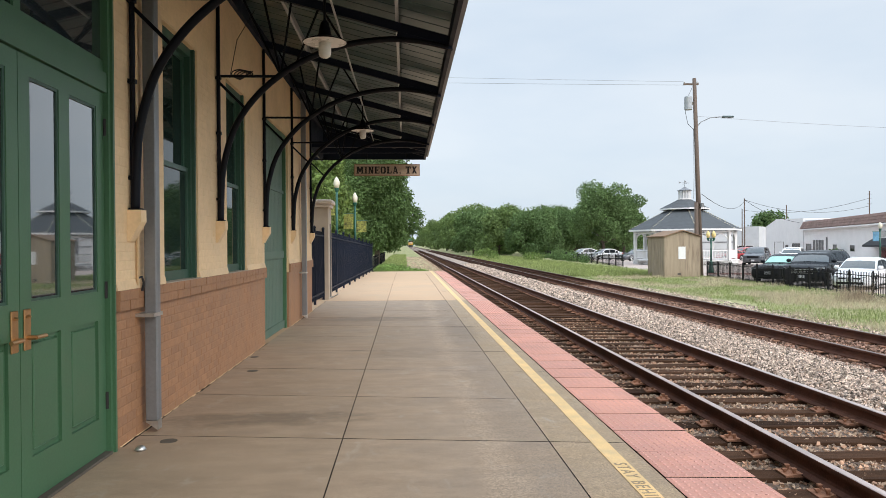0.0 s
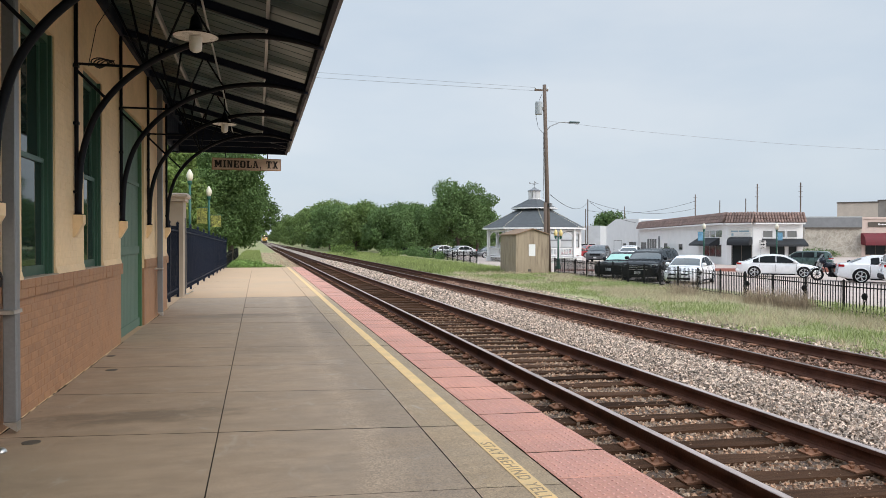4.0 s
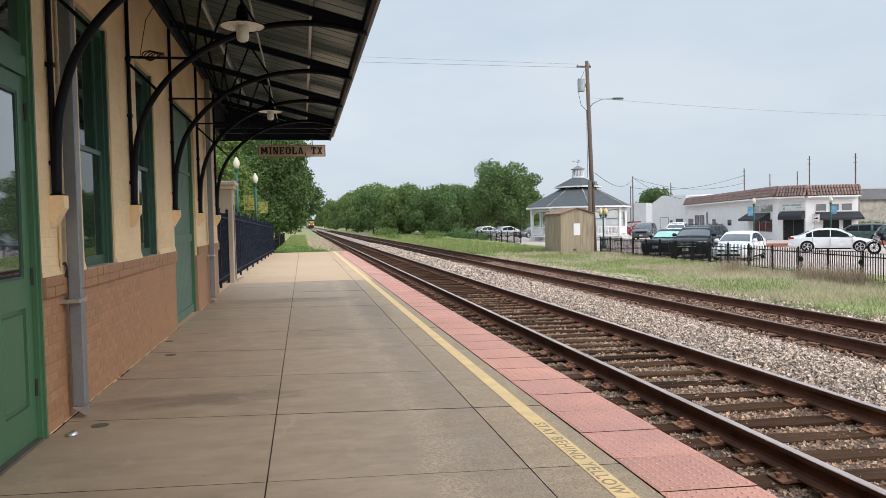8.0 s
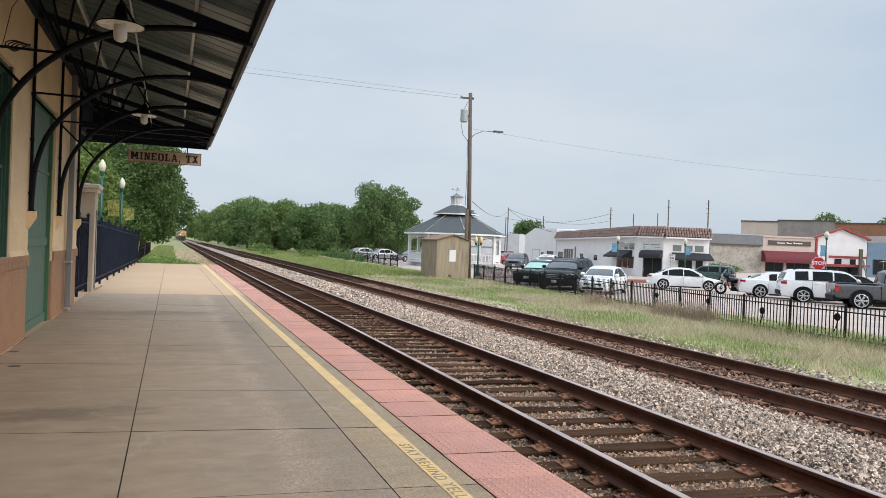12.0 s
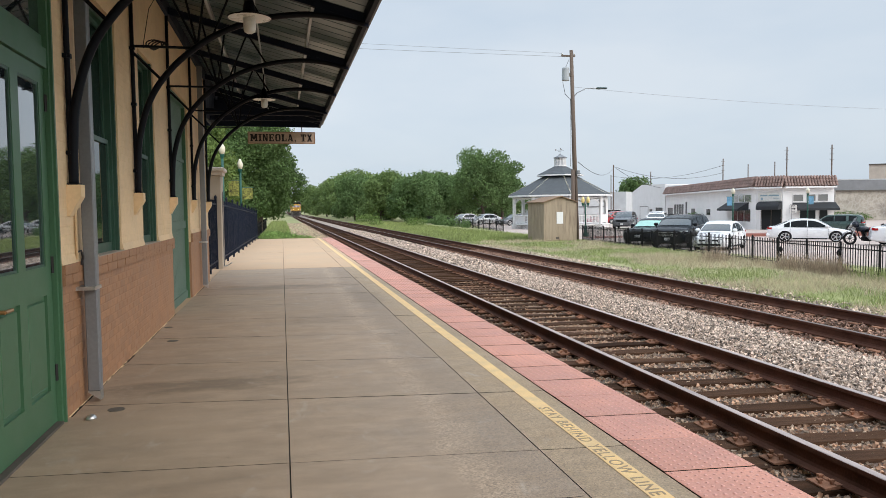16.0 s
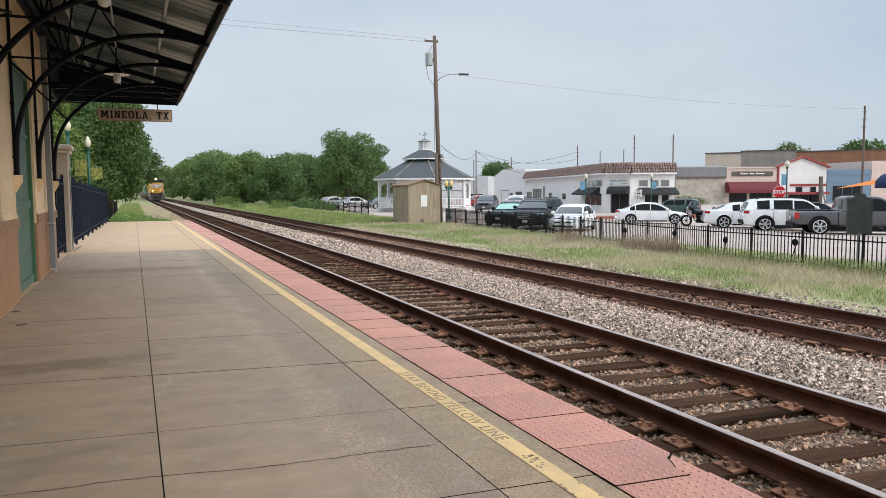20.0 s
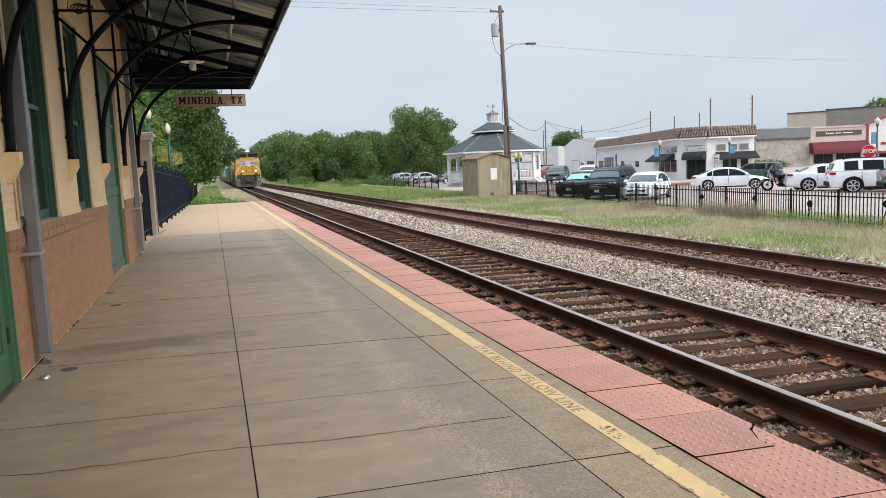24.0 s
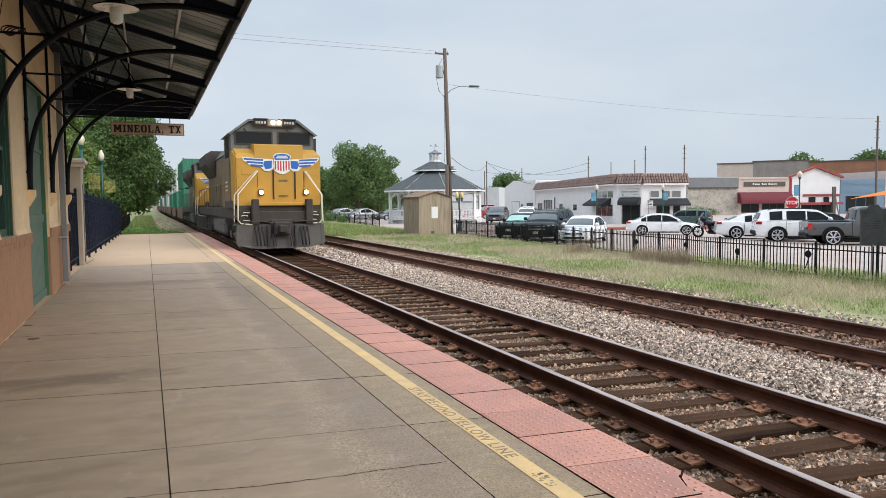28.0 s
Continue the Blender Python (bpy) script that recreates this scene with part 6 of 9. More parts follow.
def tile_band(wall, ln, z0, z1, out):
    """Clay tiles in ribs down a short mansard slope."""
    verts, faces = [], []
    x = 0.0
    core = prism(None, [(0.05, z0), (-out + 0.05, z0), (0.05, z1)], "x", 0, ln)
    part("tile_bed", core, CLAY, wall, "clay tile slope")
    rows = 3
    while x < ln - 0.1:
        for r in range(rows):
            n = len(verts)
            for f, lift in ((r / rows, 0.05), ((r + 1) / rows + 0.03, 0.0)):
                yy, zz = -out * (1 - f), z0 + (z1 - z0) * f + lift
                for k in range(5):
                    a = math.pi * k / 4
                    verts.append((x + 0.14 - 0.12 * math.cos(a), yy - 0.09 * math.sin(a) - lift * 0.5, zz + 0.05 * math.sin(a)))
            for k in range(4):
                faces.append((n + k, n + k + 1, n + 6 + k, n + 5 + k))
            faces.append((n, n + 1, n + 2, n + 3, n + 4))
        x += 0.28
    part("cornice", B(None, 0, ln, -out - 0.06, -0.02, z0 - 0.16, z0 - 0.012), WHITE, wall, "white cornice under the tiles")
    me = raw(verts, faces)
    me.materials.append(CLAY)
    ob = new("roof_tiles", me)
    ob.parent = wall
    tagged(ob, "weathered red clay barrel tiles", kind="stuff")


BLIND = pane_mat("blinds_behind_glass", (0.17, 0.17, 0.165), 0.15)


def white_building():
    t = thing("white_shop", "long white painted corner shop with a clay-tile parapet and black awnings", "shop building")
    far, a, a2, c = (56.92, 102.18), (45.62, 64.44), (46.98, 62.2), (51.7, 61.0)
    g = -0.95
    side, ls = face(t, "side_wall", far, a, g, 3.45, WHITE, "white painted side wall")
    tile_band(side, ls, 3.42, 4.42, 0.5)
    opening(side, 1.4, 4.2, -0.7, 1.3, "door", 1, PLATE_DARK)
    opening(side, 5.2, 10.8, 0.45, 1.85, "window", 4)
    opening(side, 15.0, 16.4, -0.7, 1.2, "door", 1, PLATE_DARK)
    opening(side, 21.9, 23.7, 0.5, 1.2, "window", 1)
    opening(side, 32.1, 38.0, 1.98, 2.68, "upper_window", 3, None, BLIND)
    opening(side, 31.9, 37.9, -0.05, 1.2, "shop_window", 3)
    awning(side, 30.0, 37.2, 1.05, 1.95, 1.1, CANVAS_BLACK, "black canvas awning")
    part("pipe", T(None, (12.4, -0.1, 0.2), (12.4, -0.1, 2.2), 0.09), GALV, side)
    ch, lc = face(t, "entrance_wall", a, a2, g, 3.4, WHITE, "white corner entrance wall")
    tile_band(ch, lc, 3.38, 4.40, 0.5)
    part("sign_board", B(None, 0.2, 2.5, -0.08, -0.01, 2.0, 2.85), LAMP_WHITE, ch, "pale shop sign")
    bm = bmesh.new()
    for q in ((0.45, 1.15, 2.48, 2.62), (1.25, 2.25, 2.48, 2.62), (1.7, 2.3, 2.25, 2.31), (0.5, 0.7, 2.1, 2.35)):
        B(bm, q[0], q[1], -0.09, -0.081, q[2], q[3])
    tagged(part("sign_lettering", bm, mat("sign_blue_grey", (0.26, 0.38, 0.43), 0.6), ch), "blue lettering on the sign", kind="stuff")
    opening(ch, 0.55, 2.45, -0.8, 1.25, "entrance_door", 2, PLATE_DARK)
    awning(ch, 0.35, 2.55, 1.15, 1.95, 0.9, CANVAS_BLACK, "rounded black canvas awning", True)
    fr, lf = face(t, "front_wall", a2, c, g, 3.4, WHITE, "white painted shop front")
    tile_band(fr, lf, 3.38, 4.36, 0.5)
    for x0, x1 in ((0.95, 1.9), (2.3, 3.08), (3.32, 4.27)):
        opening(fr, x0, x1, 1.95, 2.58, "upper_window", 1, None, BLIND)
    opening(fr, 1.6, 3.1, -0.2, 1.15, "shop_window", 2)
    opening(fr, 3.45, 4.25, -0.2, 1.15, "shop_window", 1)
    awning(fr, 0.9, 5.0, 1.05, 1.82, 0.9, CANVAS_BLACK, "black canvas awning")
    # body behind the walls
    bm = prism(None, [(56.9, 102.2), (46.0, 64.9), (47.2, 62.7), (51.6, 61.4), (53.5, 66), (66, 99)], "z", g, 3.35)
    part("body", bm, WHITE, t, "white building body and flat roof")
    part("parapet", B(None, 57, 60, 98, 102.0, 3.3, 4.7), WHITE, t, "plain raised parapet")
    end, _ = face(t, "gable_wall", (60.8, 121.0), (57.0, 102.6), g, 4.0, WHITE, "white gabled rear part", 6.0, [(0, 4.2), (6, 5.3), (18.8, 5.0)])
    opening(end, 5.1, 9.8, -0.5, 1.6, "garage_door", 1, PLATE_DARK, WHITE)
    opening(end, 10.8, 12.0, -0.6, 1.1, "side_door", 1, PLATE_DARK)
    opening(end, 14.1, 17.4, -0.8, 1.35, "door", 2, PLATE_DARK)


white_building()


SHED_GREY = mat("pale_grey_siding", (0.52, 0.53, 0.54), 0.7, vary=0.08, scale=0.7, fine=12, dirt=0.2, dark=(0.42, 0.42, 0.42), dirt_scale=0.4)


def far_white_shed():
    t = thing("white_warehouse", "low white metal warehouse behind the gazebo", "warehouse")
    w, ln = face(t, "wall", (58.0, 140.0), (66.0, 134.0), -1.0, 4.2, SHED_GREY, "white metal wall", 20, [(0, 4.6), (10, 4.6)])
    opening(w, 1.0, 9.0, 0.0, 1.0, "window_strip", 6)
    w, ln = face(t, "low_wall", (46.0, 132.0), (60.0, 130.5), -1.0, 3.4, SHED_GREY, "long low white wall", 12)
    part("band", B(None, 0, ln, -0.1, -0.01, 1.6, 1.8), GALV, w, "grey canopy edge")


far_white_shed()


CREAM_BLOCK = mat("far_cream_block", (0.50, 0.43, 0.36), 0.85, vary=0.12, scale=0.5, fine=8)


def shop_row():
    d0, d4 = Vector((78.37, 92.13)), Vector((109.46, 82.39))
    e = (d4 - d0).normalized()

    def at(s):
        p = d0 + e * s
        return (p.x, p.y)
    g = -1.0
    t = thing("stone_wall_lot", "roofless patched stone wall with a grey tin top", "wall building")
    w, ln = face(t, "wall", at(0), at(8.2), g, 3.6, STONEWALL, "patched grey stone wall", 5)
    part("tin_top", B(None, -0.1, 8.15, -0.25, 4.0, 3.6, 5.05), GALV, w, "grey standing tin fascia")
    part("cap", B(None, -0.1, 8.15, -0.28, 0.2, 5.05, 5.2), PURLIN, w)
    part("beam", B(None, 0, 8.1, -0.3, -0.02, 3.4, 3.6), PLATE_DARK, w)
    t = thing("pink_shop", "pale pink shop with a maroon barrel awning", "shop building")
    w, ln = face(t, "front_wall", at(8.2), at(16.6), g, 5.05, PINK, "pale pink stucco front", 14)
    part("cornice", B(None, 0, ln, -0.15, -0.005, 4.85, 5.1), PINK, w)
    part("sign_board", B(None, 0.9, 7.7, -0.12, -0.01, 3.66, 4.38), PLATE_DARK, w, "dark sign board")
    bm = bmesh.new()
    for x0, x1, z0, z1 in ((2.3, 2.5, 3.92, 4.18), (2.6, 3.5, 3.94, 4.08), (3.8, 3.98, 3.92, 4.18), (4.05, 4.6, 3.94, 4.08), (4.9, 5.1, 3.92, 4.18), (5.2, 6.3, 3.94, 4.08)):
        B(bm, x0, x1, -0.14, -0.121, z0, z1)
    tagged(part("sign_lettering", bm, WHITE, w), "white script lettering that cannot be read", kind="stuff")
    awning(w, -0.1, 8.4, 0.95, 2.75, 1.4, CANVAS_RED, "maroon barrel awning", True)
    opening(w, 0.6, 3.4, -0.4, 0.95, "shop_window", 2, PLATE_DARK)
    opening(w, 4.0, 7.6, -0.4, 0.95, "shop_window", 3, PLATE_DARK)
    t = thing("white_gabled_shop", "white clapboard gabled shop with red trim", "shop building")
    w, ln = face(t, "front_wall", at(16.7), at(25.0), g, 5.0, WHITE, "white clapboard front", 0.4, [(0, 5.0), (4.2, 6.45), (8.3, 5.0)])
    part("rear_body", B(None, 0.1, ln - 0.1, 0.4, 14, g, 4.4), WHITE, w, "plain white rear part")
    for s, (xa, za, xb, zb) in enumerate(((-0.3, 4.95, 4.2, 6.55), (8.7, 4.85, 4.2, 6.55))):
        bm = prism(None, [(xa, za), (xb, zb), (xb, zb + 0.30), (xa, za + 0.30)], "y", -0.45, -0.25)
        part("rake", bm, REDPAINT, w, "red roof edge")
        bm = prism(None, [(xa, za), (xb, zb), (xb, zb + 0.22), (xa, za + 0.22)], "y", -0.25, 0.6)
        part("roof", bm, RUST_ROOF, w, "brown roof slope")
    bm = bmesh.new()
    for k in range(18):
        B(bm, 0.05, ln - 0.05, -0.03, -0.001, 2.4 + k * 0.16, 2.53 + k * 0.16)
    tagged(part("clapboard_siding", bm, WHITE, w), "white clapboards", kind="stuff")
    part("red_band", B(None, 2.2, 8.3, -0.12, -0.01, 2.0, 2.35), REDPAINT, w, "red band")
    part("red_corner", B(None, -0.02, 0.3, -0.1, -0.005, 0.5, 5.0), REDPAINT, w)
    opening(w, 3.1, 4.3, 0.95, 1.9, "window", 1)
    opening(w, 5.6, 6.6, 0.95, 1.9, "window", 1)
    part("red_awning", B(None, 1.0, 8.2, -1.2, -0.02, 0.7, 1.05), REDPAINT, w, "flat red awning")
    opening(w, 2.0, 7.0, -0.6, 0.6, "shop_window", 3, PLATE_DARK)
    part("sign_post", B(None, 6.2, 6.7, -1.6, -1.3, -1, 3.5), PLATE_DARK, w, "dark upright sign board")
    t = thing("blue_shop", "slate-blue clapboard shop with a flat top", "shop building")
    w, ln = face(t, "front_wall", at(25.1), at(32.6), g, 4.6, BLUEPAINT, "slate-blue clapboard front", 14)
    bm = bmesh.new()
    for k in range(12):
        B(bm, 0.05, ln - 0.05, -0.03, -0.001, 2.4 + k * 0.18, 2.55 + k * 0.18)
    tagged(part("clapboard_siding", bm, BLUEPAINT, w), "blue clapboards", kind="stuff")
    opening(w, 1.0, 6.0, -0.4, 2.0, "shop_window", 3, BLUEPAINT)
    t = thing("tan_shop", "plain tan brick shop at the end of the row", "shop building")
    face(t, "front_wall", at(32.7), at(46), g, 6.0, PINK, "tan front", 14)
    for name, lab, s0, s1, m, z, dy in (("cream_block", "plain cream block with a dark-framed top", (113.9, 124.8), (119.1, 119.9), CREAM_BLOCK, 9.2, 0), ("grey_block", "long grey brick block behind the shops", (119.1, 119.9), (126.4, 112.2), GREYBRICK, 9.5, 0), ("brick_block", "long red brick block behind the shops", (126.4, 112.2), (139.0, 96.5), REDBRICK, 9.1, 0)):
        t = thing(name, lab, "commercial building")
        w, ln = face(t, "wall", s0, s1, -1, z, m, "plain brick wall", 20)
        part("coping", B(None, -0.1, ln + 0.1, -0.15, 0.3, z, z + 0.25), PLATE_DARK, w)


shop_row()


def far_poles():
    spots = [(50.8, 107.6, 8.2), (70.4, 108.0, 9.3), (72.1, 94.6, 10.1), (70.2, 83.3, 9.4), (58.8, 44.9, 8.8), (60.0, 128.0, 7.6), (66.0, 124.0, 8.0), (82.0, 118.0, 9.0), (86.0, 116.0, 9.3)]
    for k, (x, y, h) in enumerate(spots):
        t = thing("far_utility_pole", "plain wooden utility pole above the roofs", "utility pole", group="far utility poles")
        part("pole", T(None, (x, y, -1), (x, y, h), 0.105, 0.08, 8), POLE_WOOD, t)
        for j in range(3 if k in (1, 2, 3, 4) else 0):
            part("insulator", T(None, (x - 0.32, y, h - 0.5 - 0.7 * j), (x + 0.32, y, h - 0.5 - 0.7 * j), 0.035, seg=5), GALV, t, "short insulator bar")
    bm = bmesh.new()
    wire(bm, (17.7, 43, 4.5), (50.8, 107.6, 7.8), 1.0, 0.02)
    wire(bm, (50.8, 107.6, 8.0), (70.4, 108, 7.0), 1.4, 0.025)
    wire(bm, (50.8, 107.6, 8.0), (57.5, 104, 4.4), 0.6, 0.025)
    wire(bm, (60, 128, 7.4), (70.4, 108, 8.2), 1.2, 0.025)
    solo("street_wire", bm, INK, "slack wires between the far poles", "wire")


far_poles()


def shade_sail():
    t = thing("shade_sail", "taut orange triangular shade sail over a patio", "shade sail")
    bm = bmesh.new()
    v = [bm.verts.new(p) for p in ((46.0, 37.0, 1.62), (47.5, 32.6, 2.7), (45.2, 32.2, 2.0))]
    w = [bm.verts.new(p.co + Vector((0, 0, -0.02))) for p in v]
    bm.faces.new(v)
    bm.faces.new(w[::-1])
    for i in range(3):
        bm.faces.new((v[i], w[i], w[(i + 1) % 3], v[(i + 1) % 3]))
    part("cloth", bm, mat("orange_cloth", (0.80, 0.22, 0.03), 0.8, vary=0.06), t, "orange cloth")
    part("post", T(None, (45.8, 37.4, lot_z(46) - 0.1), (45.6, 37.9, 1.7), 0.05), GALV, t, "leaning metal post")
    part("post", T(None, (45.2, 32.1, lot_z(46) - 0.1), (45.2, 32.1, 2.7), 0.05), GALV, t, "metal post")
    t = thing("patio_umbrella", "navy blue domed patio umbrella with a scalloped edge", "umbrella", at=(40.6, 28.2, lot_z(40)))
    part("canopy", lathe(None, [(1.5, 2.35), (1.48, 2.75), (1.2, 3.1), (0.6, 3.35), (0.05, 3.42)], (0, 0, 0), 12), mat("navy_cloth", (0.015, 0.03, 0.09), 0.8), t, "navy cloth canopy", smooth=True)
    part("pole", T(None, (0, 0, 0), (0, 0, 3.3), 0.03), GALV, t)


shade_sail()


def hedge():
    for name, (x, y, z), (a, b, c), lab in (("hedge", (50.5, 84.0, -0.9), (1.0, 1.6, 1.5), "small clipped green bush by the white wall"), ("hedge", (78.0, 90.2, -1.0), (4.5, 0.8, 1.4), "low clipped hedge before the stone wall")):
        leaf_cloud(name, lab, "hedge", [((x, y, z + c * 0.5), (a, b, c * 0.55))], 1400, 0.11, LEAF_MID, turn=-17)


# ---- cars ----
TYRE = mat("tyre_rubber", (0.012, 0.012, 0.012), 0.9, vary=0.15, scale=9, fine=60, spec=0.15)
ALLOY = mat("alloy_wheel", (0.62, 0.62, 0.63), 0.3, metal=0.8, vary=0.05, scale=9, fine=40, bump=0.02)
CAR_GLASS = pane_mat("car_glass", (0.012, 0.016, 0.018), 0.06)
CAR_GLASS.node_tree.nodes["Principled BSDF"].inputs["Coat Weight"].default_value = 0.0
CAR_GLASS.node_tree.nodes["Principled BSDF"].inputs["Specular IOR Level"].default_value = 0.4
SCREEN_GLASS = pane_mat("windscreen_glass", (0.042, 0.05, 0.05), 0.06)
CAR_TRIM = mat("black_trim", (0.009, 0.009, 0.010), 0.6, vary=0.1, scale=9, fine=60, spec=0.2)
HEADLAMP = pane_mat("headlamp_lens", (0.27, 0.29, 0.30), 0.08)
TAIL = pane_mat("tail_lens", (0.42, 0.012, 0.015), 0.12)
PLATE_BAR = mat("plate_bar", (0.55, 0.55, 0.57), 0.5)


def paint(name, c, rough=0.28, metal=0.0):
    m = mat(name, c, rough, metal, vary=0.04, scale=2, fine=30, bump=0.0)
    b = m.node_tree.nodes["Principled BSDF"]
    b.inputs["Coat Weight"].default_value = 0.7
    b.inputs["Coat Roughness"].default_value = 0.05
    return m


STYLES = {
    "sedan": dict(L=4.65, W=1.8, wb=2.7, r=0.33, belt=0.92,
                  body=[(0, .46, .60, .34), (.006, .60, .74, .24), (.03, .68, .87, .19), (.10, .76, .96, .17), (.18, .83, .99, .17), (.27, .895, 1, .17), (.5, .93, 1.0, .17), (.78, .97, 1, .17), (.90, 1.0, .96, .2), (.97, .97, .88, .25), (.99, .88, .82, .3), (1, .60, .76, .34)],
                  gh=[(.245, .87), (.32, 1.12), (.40, 1.33), (.45, 1.41), (.55, 1.45), (.66, 1.43), (.74, 1.33), (.82, 1.15), (.90, .98)], win=((.29, .52), (.53, .72), (.73, .80))),
    "coupe": dict(L=5.0, W=1.92, wb=2.95, r=0.36, belt=0.97,
                  body=[(0, .55, .78, .3), (.008, .72, .88, .24), (.04, .83, .96, .2), (.14, .89, .99, .2), (.34, .95, 1, .2), (.6, .99, 1, .2), (.76, 1.04, 1, .2), (.9, 1.04, .98, .22), (.97, 1.02, .93, .28), (.99, .92, .9, .3), (1, .62, .86, .36)],
                  gh=[(.35, .92), (.42, 1.14), (.49, 1.35), (.54, 1.42), (.60, 1.44), (.67, 1.42), (.76, 1.30), (.84, 1.13), (.89, 1.03)], win=((.40, .60), (.62, .70))),
    "suv": dict(L=4.98, W=1.98, wb=2.9, r=0.385, belt=1.19,
                body=[(0, .66, .78, .36), (.006, .92, .86, .29), (.03, 1.03, .94, .26), (.10, 1.09, .985, .25), (.25, 1.13, 1, .25), (.6, 1.16, 1, .25), (.93, 1.18, .98, .27), (.975, 1.14, .95, .3), (.99, 1.0, .92, .32), (1, .72, .90, .38)],
                gh=[(.225, 1.10), (.29, 1.36), (.35, 1.60), (.40, 1.71), (.55, 1.765), (.75, 1.765), (.90, 1.72), (.945, 1.60), (.985, 1.16)], win=((.275, .50), (.515, .70), (.74, .865))),
    "pickup": dict(L=5.9, W=2.03, wb=3.7, r=0.41, belt=1.14,
                   body=[(0, .74, .86, .45), (.006, .94, .92, .38), (.03, 1.04, .97, .35), (.10, 1.09, 1, .34), (.23, 1.12, 1, .34), (.65, 1.14, 1, .36), (.675, 1.14, 1, .40), (.985, 1.15, .99, .46), (1, 1.12, .97, .55)],
                   gh=[(.225, 1.10), (.28, 1.40), (.33, 1.68), (.365, 1.78), (.47, 1.83), (.595, 1.825), (.63, 1.75), (.655, 1.13)], win=((.26, .435), (.447, .61))),
}


STYLES["estate"] = dict(L=4.6, W=1.85, wb=2.7, r=0.35, belt=0.98, body=[(f, z * 0.86, w, b * 0.8) for f, z, w, b in STYLES["suv"]["body"]], gh=[(f, z * 0.86) for f, z in STYLES["suv"]["gh"]], win=STYLES["suv"]["win"])


def soft_part(name, bm, material, parent, label="", angle=0.62):
    """A smooth-shaded part that keeps its sharp creases."""
    bmesh.ops.recalc_face_normals(bm, faces=bm.faces[:])
    for e in bm.edges:
        if len(e.link_faces) == 2 and e.calc_face_angle(0.0) > angle:
            e.smooth = False
    return part(name, bm, material, parent, label, smooth=True)


def wheel_parts(t, cx, y, r, sy, dark):
    bm = lathe(None, [(r * 0.72, -0.1), (r * 0.96, -0.09), (r, -0.05), (r, 0.06), (r * 0.95, 0.095), (r * 0.74, 0.10)], (0, 0, 0), 26)
    wheel = part("wheel", bm, TYRE, t, "black tyre with an alloy rim", smooth=True)
    wheel.matrix_basis = pose(cx, y, r, -90 * sy, 0, 0)
    part("rim_well", lathe(None, [(r * 0.71, 0.099), (r * 0.66, 0.1008)], (0, 0, 0), 20), CAR_TRIM, wheel)
    ring = bmesh.new()
    v = [[ring.verts.new((rr * math.cos(k * math.pi / 13), rr * math.sin(k * math.pi / 13), zz)) for k in range(26)] for rr, zz in ((r * 0.76, 0.101), (r * 0.73, 0.112), (r * 0.66, 0.104))]
    for a, b in zip(v, v[1:]):
        for k in range(26):
            j = (k + 1) % 26
            ring.faces.new((a[k], a[j], b[j], b[k]))
    part("rim_ring", ring, ALLOY, wheel)
    bm = lathe(None, [(r * 0.17, 0.101), (r * 0.14, 0.118)], (0, 0, 0), 10)
    n = 5 if not dark else 6
    for k in range(n):
        for d in (-0.13, 0.13):
            a = k * 2 * math.pi / n + d
            c, q = math.cos(a), math.sin(a)
            T(bm, (c * r * 0.1, q * r * 0.1, 0.106), (c * r * 0.69, q * r * 0.69, 0.106), r * 0.055, r * 0.05, 5)
    part("spokes", bm, ALLOY, wheel, "bright alloy spokes")


